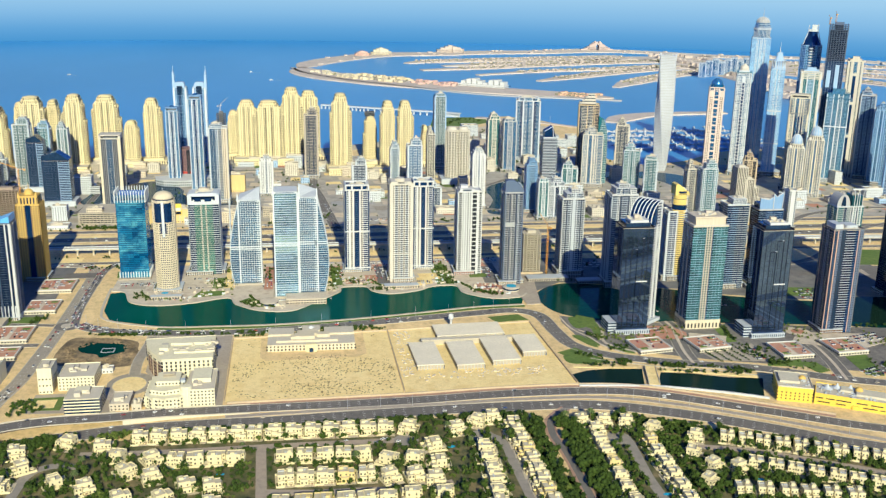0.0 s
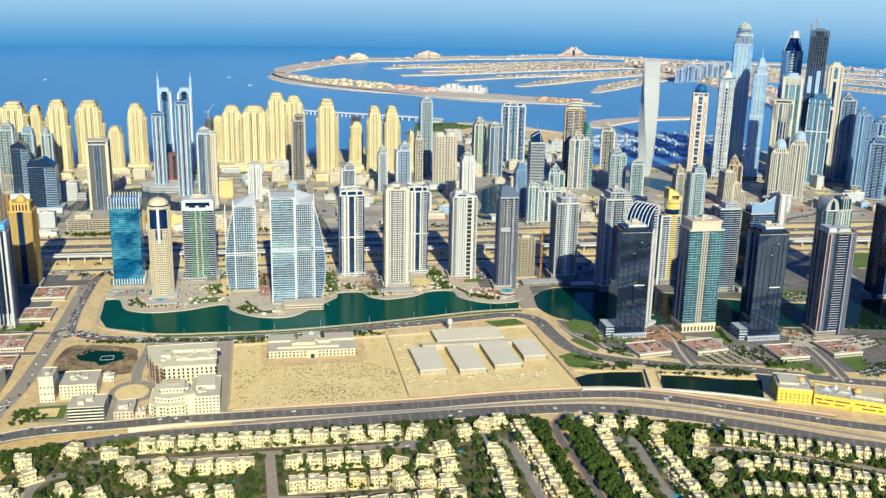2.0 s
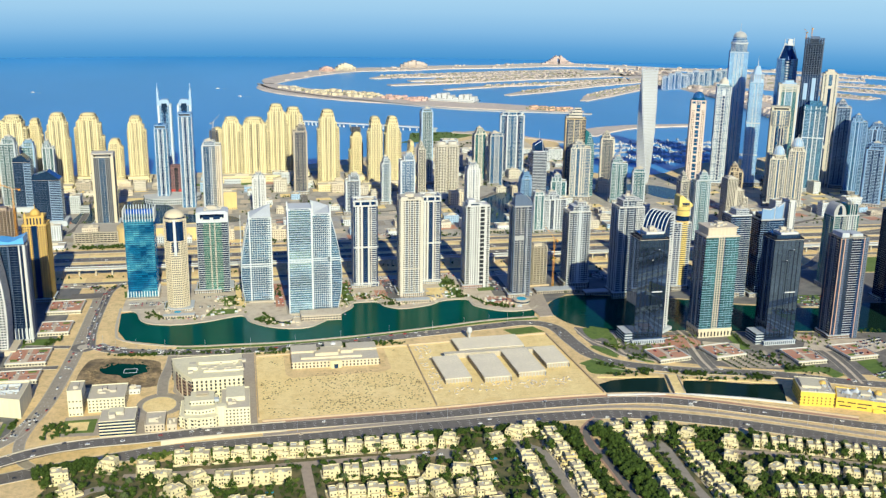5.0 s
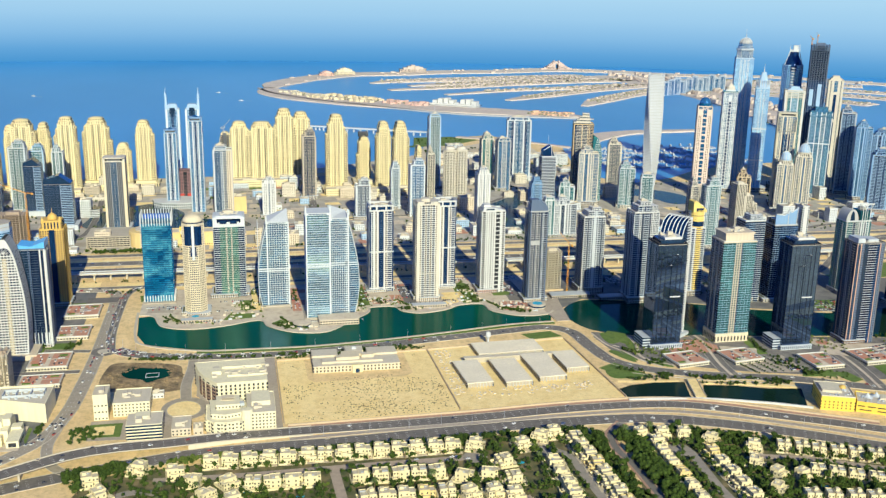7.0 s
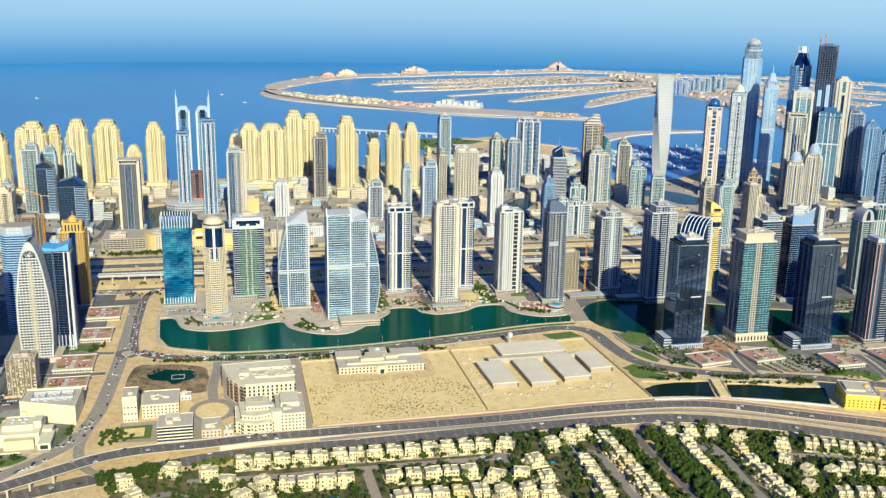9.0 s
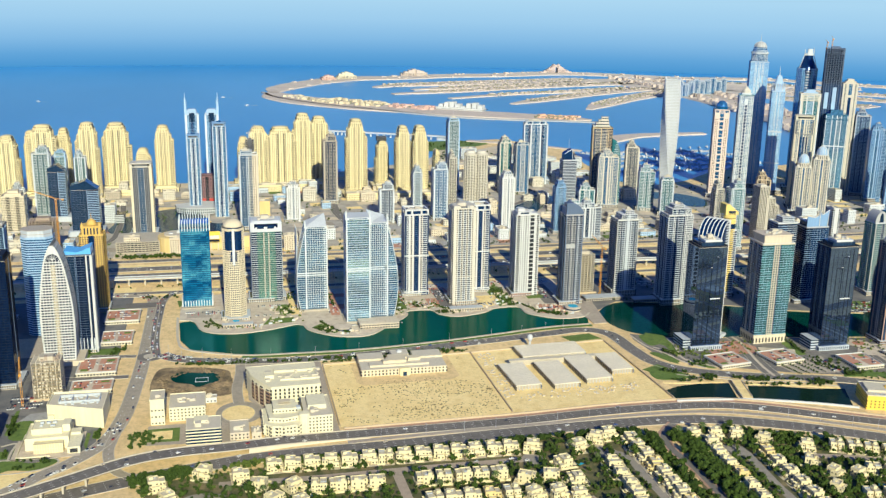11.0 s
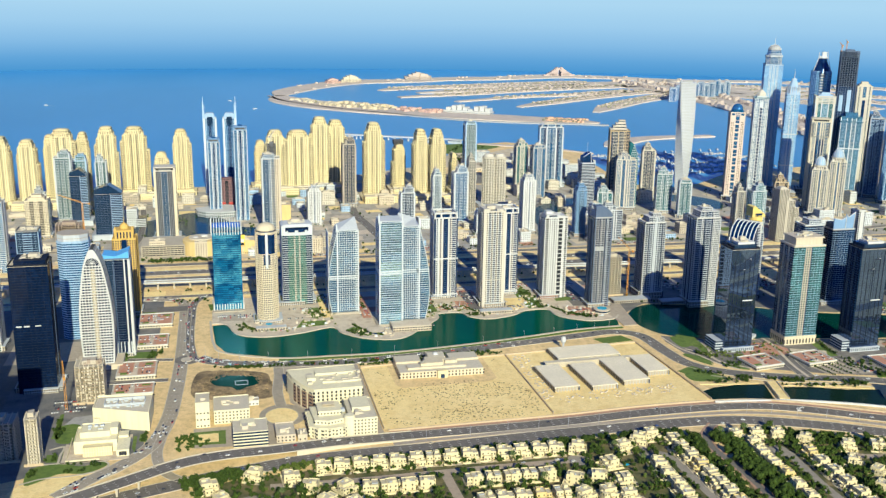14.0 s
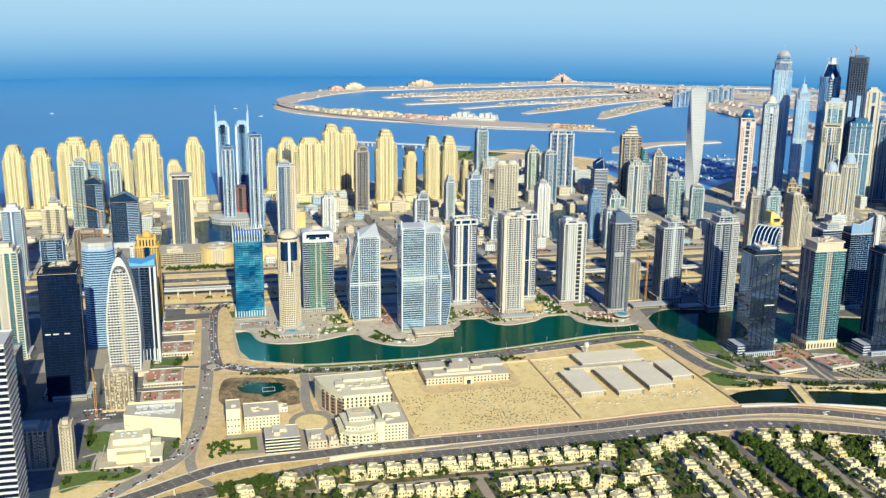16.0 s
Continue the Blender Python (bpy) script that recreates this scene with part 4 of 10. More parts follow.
def navy_striped(x, y, w, h, label):
    """White tower: navy corners, ladders of windows and a broad navy glass strip; a pale belt half way up and a portal roof."""
    e = tower(label, x, y, w, 26, h, G_NAVY, WHITE, "apartment_tower", crown="none", podium=(w + 8, 34, 5, BEIGE), line=SLATE,
              bands=((h * 0.5, 1.5, WHITE, 0.8), (5, 1.5, WHITE, 0.9)),
              front=[("G", 0.07, G_NAVY), ("L", 0.1, WHITE), ("S", 0.05, WHITE), ("L", 0.1, COOLCREAM), ("S", 0.06, WHITE), ("G", 0.21, G_NAVY), ("S", 0.05, WHITE), ("L", 0.1, COOLCREAM), ("B", 0.2, WHITE), ("G", 0.06, G_NAVY)],
              side=[("G", 0.1, G_NAVY), ("L", 0.12, WHITE), ("G", 0.16, G_NAVY), ("L", 0.12, WHITE), ("L", 0.12, WHITE), ("G", 0.16, G_NAVY), ("L", 0.12, WHITE), ("G", 0.1, G_NAVY)])
    m = Mesh()
    for fx in (-0.47, -0.2, 0.2, 0.47):
        m.box(fx * w, -12.2, h, 2.0, 1.8, 7).box(fx * w, 12.2, h, 2.0, 1.8, 7)
    m.box(0, -12.2, h + 6, w, 2.0, 1.8).box(0, 12.2, h + 6, w, 2.0, 1.8).box(-0.47 * w, 0, h + 6, 2.0, 24, 1.8).box(0.47 * w, 0, h + 6, 2.0, 24, 1.8)
    part("roof_portal", m, WHITE, e)
    part("plant_room", Mesh().box(0, 0, h, w * 0.8, 19, 5), G_NAVY, e)
    clutter(e, w * 0.8, 20, h + 5, int(x), n=10)


navy_striped(72, 1160, 31, 103, "white apartment tower with tall navy glass strips and portal roof")
e = tower("cream apartment tower with a dense grid of balconies", 121, 1116, 30, 30, 119, G_SHADE, COOLCREAM, crown="none", podium=(42, 40, 7, BEIGE), bands=((34, 1.6, COOLCREAM, 0.9),),
          front=[("S", 0.09, COOLCREAM), ("P", 0.1, COOLCREAM), ("B", 0.13, COOLWHITE), ("L", 0.09, COOLCREAM), ("B", 0.12, COOLWHITE), ("L", 0.09, COOLCREAM), ("B", 0.13, COOLWHITE), ("P", 0.1, COOLCREAM), ("S", 0.09, COOLCREAM)],
          side=[("P", 0.2, COOLCREAM), ("B", 0.15, COOLCREAM), ("P", 0.3, COOLCREAM), ("B", 0.15, COOLCREAM), ("P", 0.2, COOLCREAM)])
part("crown_block", Mesh().box(-9, 2, 119, 9, 22, 3).box(9, 2, 119, 9, 22, 3).box(0, 6, 119, 10, 12, 5), COOLCREAM, e)
# Solid dark box in place of a shaded gap between the crown blocks.
part("crown_void", Mesh().box(0, -9, 119, 8, 7, 2), G_DARK, e)
clutter(e, 26, 24, 119.4, 5, n=18)
navy_striped(153, 1162, 28, 106, "white apartment tower with navy glass strips beside a cream tower")
e = tower("white apartment tower with a column of dark square recesses", 206, 1136, 33, 28, 104, G_SHADE, WHITE, "apartment_tower", crown="none", podium=(46, 38, 7, PINK), line=WHITE,
          front=[("B", 0.16, WHITE), ("P", 0.2, WHITE), ("L", 0.1, WHITE), ("P", 0.1, WHITE), ("Q", 0.26, WHITE), ("S", 0.06, WHITE), ("B", 0.12, WHITE)], side=[("B", 0.25, WHITE), ("P", 0.5, WHITE), ("B", 0.25, WHITE)])
part("crown_block", Mesh().box(-4, 0, 104, 20, 20, 4).box(-7, 2, 108, 10, 12, 3).box(9, -4, 104, 10, 16, 2.5), WHITE, e)
part("crown_window", Mesh().box(-4, -10.2, 105, 12, 0.5, 2.2), G_DARK, e)
clutter(e, 28, 24, 104.4, 8, n=16)
e = tower("dark grey apartment tower with pale balcony bays and a rounded crown", 250, 1092, 27, 27, 112, G_BLACK, GREY, crown="none", podium=(44, 40, 7, BEIGE), line=GREY,
          front=[("S", 0.05, SLATE), ("B", 0.17, GREY), ("G", 0.1, G_DARK), ("L", 0.08, GREY), ("B", 0.16, GREY), ("G", 0.12, G_DARK), ("L", 0.09, PALEGREY), ("T", 0.18, PALEGREY), ("S", 0.05, SLATE)],
          side=[("G", 0.2, G_DARK), ("B", 0.2, SLATE), ("G", 0.2, G_DARK), ("B", 0.2, GREY), ("G", 0.2, G_DARK)])
part("solid_panel", Mesh().box(-5, -14.2, 72, 14, 1.0, 5), GREY, e, "plain grey wall panel")
crest = [(-13, 112)] + [(13 - 26 * i / 12, 117 + 13 * math.sin(math.pi / 2 * (i / 12) ** 0.8) * (1 - 0.25 * (i / 12) ** 3)) for i in range(13)] + [(-13, 112)]
part("crown_screen", Mesh().upright(crest[1:-1] + [(-13, 112), (13, 112)], -13.6, -11.8), SLATE, e, "curved dark crown screen")
part("crown_core", Mesh().box(0, 1, 112, 22, 20, 9).box(-4, 2, 121, 12, 12, 5), SLATE, e)
part("crown_rib_grid", piers(rect(22.4, 20.4), 112, 122, 2.6, 0.7, 0.5), PALEGREY, e)
clutter(e, 20, 18, 121, 9, n=8)
tower("grey and white apartment tower with a fine grid of balconies", 328, 1114, 34, 30, 98, G_DARK, WHITE, crown="none", podium=(46, 42, 12, GREY), tiers=((0.74, 0.8, 0.08, 7), (0.4, 0.5, 0.14, 4)),
      front=[("B", 0.14, WHITE), ("G", 0.08, G_DARK), ("B", 0.14, COOLWHITE), ("L", 0.09, PALEGREY), ("S", 0.1, PALEGREY), ("L", 0.09, PALEGREY), ("B", 0.14, COOLWHITE), ("G", 0.08, G_DARK), ("B", 0.12, WHITE)], side=[("B", 0.3, GREY), ("G", 0.15, G_DARK), ("B", 0.2, GREY), ("G", 0.15, G_DARK), ("B", 0.2, GREY)])
tower("grey apartment tower with pale floor bands and deep balconies", 376, 1071, 40, 32, 112, G_DARK, WHITE, crown="none", podium=(48, 42, 10, GREY), tiers=((0.78, 0.8, 0.06, 8), (0.4, 0.5, 0.0, 4)),
      front=[("B", 0.2, PALEGREY), ("L", 0.08, WHITE), ("G", 0.1, G_DARK), ("B", 0.2, PALEGREY), ("G", 0.08, G_DARK), ("L", 0.08, WHITE), ("W", 0.24, WHITE)], side=[("B", 0.24, PALEGREY), ("G", 0.18, G_DARK), ("B", 0.16, PALEGREY), ("G", 0.18, G_DARK), ("B", 0.24, PALEGREY)])
# ribbed arch tower
e = thing("tower", "dark glass tower with white curved ribs over its top", "tower", 365, 961, 0, 37)
part("body", Mesh().box(0, 0, 0, 20, 27, 108), G_NAVY, e)
facade(e, 20, 27, 0, 108, [("G", 0.2, G_NAVY), ("S", 0.05, WHITE), ("L", 0.3, WHITE), ("L", 0.3, WHITE), ("S", 0.05, WHITE)], [("G", 1, G_NAVY)], line=SLATE)
arcs = [(10 - 20.4 * math.cos(math.pi / 2 * i / 8) ** 0.9, 108 + 25 * math.sin(math.pi / 2 * i / 8)) for i in range(9)]
part("vault", Mesh().upright([(10, 108)] + [(a, b) for a, b in arcs], -13, 13.2), G_NAVY, e)
m = Mesh()
for i in range(7):
    fy = -13.4 + 4.45 * i
    pts = [(-10.5, 48)] + [(a - 0.3, b + 0.3) for a, b in arcs]
    for (a, b), (c, d_) in zip(pts, pts[1:]):
        m.beam((a, fy, b), (c, fy, d_), 0.6)
part("rib_grid", m, WHITE, e, "white curved ribs")
m = Mesh().box(9.4, 0, 90, 1.6, 28, 44)
for z in range(60, 134, 3):
    m.box(5.5, -13.8, z, 8, 1.2, 1.0)
part("gable_frame", m, WHITE, e, "white ladder frame of the gable", kind="stuff")
part("podium", Mesh().box(0, 0, -1, 30, 36, 4.5), PALEGREY, e)
# yellow striped tower
e = tower("cream and dark glass tower with a round yellow top", 450, 1088, 33, 28, 86, G_NAVY, COOLWHITE, crown="none", podium=(44, 40, 9, GREY), line=COOLWHITE,
          front=[("S", 0.06, COOLWHITE), ("B", 0.2, COOLWHITE), ("B", 0.16, COOLWHITE), ("S", 0.03, COOLWHITE), ("B", 0.5, COOLWHITE)], side=[("B", 0.5, COOLWHITE), ("L", 0.12, COOLWHITE), ("B", 0.38, COOLWHITE)])
# Black box proud of the wall, coloured like the shade of a recess.
part("dark_recess", Mesh().box(-10, -14.6, 76, 6, 0.8, 6), G_BLACK, e)
part("round_body", Mesh().lathe(5, -3, [(12, 6), (12, 112)], 28), G_NAVY, e, "round glazed bay")
m, q = Mesh(), Mesh()
for i in range(40):
    z = 8 + FL * i
    if z < 88 or 95 < z < 108:
        for m_, a0, a1 in ((q, -1.25, 0.55), (m, 0.55, 1.5), (m, -1.9, -1.25)):
            for j in range(6):
                t0, t1 = (-math.pi / 2 + a0 + (a1 - a0) * (j + f) / 6 for f in (0, 1))
                m_.prism([(5 + r * math.cos(t), -3 + r * math.sin(t)) for r, t in ((12, t0), (13, t0), (13, t1), (12, t1))], z, z + 1.45)
part("balcony_banding", m, COOLWHITE, e)
part("yellow_banding", q, GOLDPALE, e, "yellow curved storey bands")
part("round_top", Mesh().lathe(5, -3, [(12.6, 96), (12.6, 104), (12.9, 104), (12.9, 107), (12, 107), (12, 110)], 28), GOLDPALE, e)
part("top_window_banding", Mesh().lathe(5, -3, [(12.8, 98), (12.8, 99.4)], 28).lathe(5, -3, [(12.8, 101.4), (12.8, 102.8)], 28), G_NAVY, e)
part("raked_top", Mesh().upright([(-7, 107), (17, 107), (17, 110), (-2, 121), (-7, 120)], -13, 7), GOLDPALE, e, "raked yellow roof screen")
dome(e, 5, 110, WHITE, 6, x=9, y=-6)
e = tower("dark blue glass apartment tower with pale storey bands", 508, 1052, 37, 30, 102, G_DARK, COOLWHITE, crown="none", podium=(48, 40, 8, GREY), line=PALEGREY, tiers=((0.6, 0.7, 0.1, 7),),
          front=[("G", 0.18, G_NAVY), ("T", 0.3, MIST), ("T", 0.2, PALEGREY), ("G", 0.05, G_NAVY), ("T", 0.25, PALEGREY)], side=[("T", 0.3, SLATE), ("G", 0.4, G_NAVY), ("B", 0.3, SLATE)])
e = tower("dark glass office tower with two slanted glass sails on its roof", 548, 1050, 42, 30, 96, G_NAVY, STEEL, "office_tower", crown="none", podium=(70, 44, 6, GREY), line=MIST, front=[("G", 0.25, G_BLACK), ("G", 0.5, G_NAVY), ("G", 0.25, G_NAVY)], side=[("G", 1, G_BLACK)])
part("glass_sail", Mesh().upright([(-20, 96), (2, 96), (2, 112), (-6, 109), (-20, 111)], -14, -12).upright([(3, 96), (18, 96), (20, 118), (8, 112), (3, 116)], -13, -11), BLUEGREY, e, "blue-grey slanted roof sails")
part("sail_frame", Mesh().beam((-20, -14.4, 111), (-6, -14.4, 109), 0.5).beam((-6, -14.4, 109), (2, -14.4, 112), 0.5).beam((2.5, -14.4, 88), (2.5, -14.4, 116), 0.6).beam((3, -13.4, 116), (8, -13.4, 112), 0.5).beam((8, -13.4, 112), (20, -13.4, 118), 0.6).beam((16, -15, 78), (20, -13.4, 119), 0.6), WHITE, e)
part("plant_room", Mesh().box(0, 3, 96, 34, 20, 7), G_DARK, e)
tower("tall white slab tower with rows of small windows", 579, 1059, 18, 36, 116, G_SHADE, WHITE, "apartment_tower", crown="flat", front=[("B", 0.22, COOLWHITE), ("S", 0.3, WHITE), ("S", 0.26, WHITE), ("B", 0.22, COOLWHITE)], side=[("B", 0.2, WHITE), ("P", 0.6, WHITE), ("B", 0.2, WHITE)])
e = tower("grey-green tower with an arched top and flared white columns", 656, 1064, 48, 30, 94, G_TEAL, PALEGREY, crown="none", podium=(54, 42, 7, BEIGE), line=PALEGREY,
          front=[("S", 0.03, GREY), ("B", 0.22, GREY), ("G", 0.1, G_DARK), ("W", 0.14, GREY), ("S", 0.03, GREY), ("G", 0.04, G_DARK), ("L", 0.13, COOLWHITE), ("G", 0.06, G_NAVY), ("L", 0.13, COOLWHITE), ("G", 0.08, G_TEAL)], side=[("G", 0.3, G_TEAL), ("B", 0.4, GREY), ("G", 0.3, G_TEAL)])
arch = [(-12 + 12 * math.cos(math.pi * i / 12), 94 + 16 * math.sin(math.pi * i / 12)) for i in range(13)]
part("arched_top", Mesh().upright(arch, -13, 13), GREY, e, "grey arched roof block")
part("arch_window", Mesh().upright([(-12 + 0.35 * (a + 12), 94 + 0.86 * (b - 94)) for a, b in arch], -13.5, 13.4), G_DARK, e)
m = Mesh()
for x, sg in ((6, -1), (10.5, 1), (14.5, -1), (20, 1)):
    pts = [(x, 70), (x, 106)] + [(x + sg * 5 * (1 - math.cos(t)), 106 + 10 * math.sin(t)) for t in (math.pi / 2 * i / 5 for i in range(1, 6))]
    for (a, b), (c, d_) in zip(pts, pts[1:]):
        m.beam((a, -15.4, b), (c, -15.4, d_), 0.7)
m.box(12.5, -15.2, 116, 26, 2.0, 1.4)
part("flared_column_grid", m, WHITE, e, "white columns flaring at the top")
part("upper_block", Mesh().box(13, 0, 94, 18, 24, 14), G_TEAL, e)
clutter(e, 16, 20, 108, 5, 13, 0, 8)
# front row across the road
for x, y, w, h, lab in ((338, 918, 42, 114, "black-blue mirror glass office tower on a pale plinth"), (475, 893, 46, 115, "dark navy mirror glass office tower on a pale plinth")):
    e = tower(lab, x, y, w, 34, h, G_MIRROR, BLACK, "office_tower", th=0.1, out=0.03, pier=(6.5, 0.3, 0.1), crown="none")
    part("balcony_strip", Mesh().box(w * 0.2, -17.2, h * 0.5, w * 0.36, 0.8, 1.2), WHITE, e, "short white ledge")
    r = Mesh()
    for fx, top in ((-0.2, 0.8), (0.0, 0.8), (0.0, 0.9), (0.2, 0.9), (0.34, 0.98), (-0.36, 0.9)):
        r.box(fx * w, -17.0, 8, 0.7, 0.5, h * top - 8)
    r.box(-0.1 * w, -17.0, h * 0.8, 0.2 * w, 0.5, 0.7).box(0.1 * w, -17.0, h * 0.9, 0.2 * w, 0.5, 0.7)
    part("recess_grid", r, BLACK, e)
    part("step_light", Mesh().box(-0.02 * w, -17.2, h * 0.8 + 0.8, 0.05 * w, 0.6, 0.5).box(0.18 * w, -17.2, h * 0.9 + 0.8, 0.05 * w, 0.6, 0.5), WHITE, e)
    part("plinth", Mesh().prism(rect(w + 6, 40), 0, 5), PALEGREY, e, "pale stone plinth")
    part("plinth_window_grid", piers(rect(w + 6, 40), 1, 4.2, 3.2, 1.5, 0.1), G_DARK, e)
    part("podium_wing", Mesh().box(-w * 0.62, 2, 0, w * 0.3, 30, 12), PALEGREY, e)
    part("wing_window_grid", slabs([(-w * 0.77, -13), (-w * 0.47, -13), (-w * 0.47, 17), (-w * 0.77, 17)], 2, 11, 3, 1.4, 0.1), G_DARK, e)
    part("upper_tier", Mesh().prism(rect(w * 0.8, 27), h, h + 5), G_DARK, e)
    part("roof_deck", Mesh().box(w * 0.06, 0, h + 5, w * 0.6, 22, 2.2), WHITE, e, "white roof deck")
    clutter(e, w * 0.6, 22, h + 7.2, 3 + w)
# Flanks get darker glass than the front: side shade put into the colour.
e = tower("teal glass office tower with a beige stone frame and roof", 417, 925, 50, 36, 112, G_TEAL2, PALEGREY, "office_tower", crown="none", line=MIST,
          front=[("G", 0.37, G_TEAL2), ("S", 0.015, STONE), ("L", 0.07, STONE), ("L", 0.07, STONE), ("S", 0.015, STONE), ("G", 0.05, G_DARK), ("G", 0.39, G_TEAL2)],
          side=[("G", 0.3, G_DARK), ("L", 0.1, GREY), ("G", 0.24, G_DARK), ("L", 0.1, GREY), ("G", 0.26, G_DARK)])
part("plinth", Mesh().prism(rect(52, 38), 0, 10), CREAM, e)
part("plinth_window_grid", piers(rect(52, 38), 1.5, 6.5, 5.0, 2.2, 0.1), G_SHADE, e)
part("roof_frame", Mesh().prism(rect(51.5, 37.5), 112, 113.5).prism(rect(43, 30), 113.5, 121).prism(rect(46, 33), 121, 122.5), BEIGE, e)
clutter(e, 32, 26, 122.5, 6)
e = tower("dark glass apartment tower with rose stone piers and white balconies", 554, 898, 48, 34, 112, G_BLACK, DARKGREY, crown="flat", podium=(54, 44, 6, BROWN), line=SLATE,
          front=[("S", 0.025, PINK), ("G", 0.1, G_DARK), ("S", 0.03, PINK), ("P", 0.1, SLATE), ("P", 0.14, G_DARK), ("T", 0.3, PALEGREY), ("G", 0.1, G_NAVY), ("S", 0.025, PINK), ("P", 0.12, SLATE), ("S", 0.025, DARKGREY)],
          side=[("G", 0.12, G_DARK), ("T", 0.25, GREY), ("L", 0.14, GREY), ("T", 0.25, GREY), ("S", 0.03, PINK), ("G", 0.16, G_DARK)])
part("roof_wall", Mesh().box(-14, 0, 112, 12, 26, 6).box(9, 2, 112, 18, 22, 4), PALEGREY, e)
tower("black-blue glass tower beside the lake road", 690, 1005, 40, 34, 112, G_BLACK, SLATE, "office_tower", podium=(56, 46, 6, GREY), line=SLATE, front=[("G", 0.4, G_BLACK), ("L", 0.06, SLATE), ("G", 0.5, G_DARK)], side=[("G", 1, G_BLACK)])
# Stands out of view; added to throw shade over the eastern ground.
tower("unseen dark glass tower that shades the front row's east end", 668, 868, 62, 40, 122, G_MIRROR, BLACK, "office_tower", front=[("G", 0.4, G_DARK), ("S", 0.04, GREY), ("G", 0.5, G_DARK)], line=SLATE, podium=(72, 50, 6, GREY))
# unfinished frames


BROWNCON = painted("brown_concrete", (0.33, 0.26, 0.20))


def frame_building(label, x, y, w, d, h, fl=3.0, mat=CONCRETE):
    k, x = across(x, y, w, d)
    e = thing("unfinished_building", label, "building site", x, y + k * d / 2, 0, turn_to_camera(x, y))
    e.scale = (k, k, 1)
    part("floor_banding", slabs(rect(w, d), 0.4, h, fl, 0.45, 0.5), mat, e)
    m = Mesh()
    for i in range(int(w / 4.5) + 1):
        for j in range(int(d / 4.5) + 1):
            m.box(-w / 2 + w * i / int(w / 4.5), -d / 2 + d * j / int(d / 4.5), 0, 0.8, 0.8, h + 1.5)
    part("column_grid", m, mat, e)
    part("core", Mesh().box(0, 0, 0, w * 0.5, d * 0.5, h + 4), mat, e)
    part("hoarding", Mesh().box(0, -d / 2 - 4, 0, w + 8, 0.3, 2.4), TAN, e)
    return e


frame_building("unfinished concrete frame wrapped in pale scaffolding", 285, 1135, 26, 22, 50)
crane(305, 1129, 0, 62, 26, 100)
e = frame_building("unfinished concrete apartment frame with open floors", -321, 907, 29, 22, 36)
gi = random.Random(17)
mi, mp = Mesh(), Mesh()
for k in range(12):
    for i in range(10):
        if gi.random() < 0.42:
            mi.box(-13.0 + 2.9 * i + gi.uniform(-0.3, 0.3), -10.6 - gi.uniform(0, 0.5), 0.6 + 3.0 * k, gi.uniform(1.2, 2.4), 0.3, gi.uniform(1.1, 2.4))
        if gi.random() < 0.5:
            mi.box(14.2 + gi.uniform(0, 0.4), -9.5 + 2.1 * i, 0.6 + 3.0 * k, 0.3, gi.uniform(0.9, 1.7), gi.uniform(1.1, 2.4))
    for i in range(8):
        mp.box(-14.6 + 4.17 * i, -12.4, 3.0 * k, 0.18, 0.18, 3.0)
    mp.box(0, -12.2, 0.5 + 3.0 * k, 29.5, 1.1, 0.12)
part("infill_grid", mi, ROOFING, e, "patchy pale block infill")
part("scaffold_grid", mp, TAN, e, "thin scaffold poles with board decks")
mi = Mesh()
for i in range(16):
    mi.box(gi.uniform(-12, 12), gi.uniform(-9, 9), 36, gi.uniform(0.6, 5), gi.uniform(0.6, 4), gi.uniform(1.5, 4.5))
part("roof_wall", mi, BROWNCON, e, "raw brown walls rising on the roof", kind="stuff")
crane(-343, 893, 0, 34, 20, 100)
e = frame_building("unfinished concrete frame beside a dark tower", -352, 787, 13, 18, 40)
part("infill_grid", piers_rows(rect(12.4, 17.4), 1, 38, 3.0, 3.1, 1.9, 1.5, 0.2), ROOFING, e)
e = frame_building("half-built dark concrete frame behind hoardings", -381, 797, 38, 24, 33)
part("infill_grid", piers_rows(rect(37.4, 23.4), 1, 31, 3.0, 6.2, 3.4, 1.2, 0.2), CONCRETE, e)
frame_building("unfinished brown concrete frame with open floors by the marina", -402, 1420, 40, 26, 52, mat=BROWNCON)
crane(-384, 1418, 0, 84, 34, 170)

# ---- honey-coloured beach residences ----


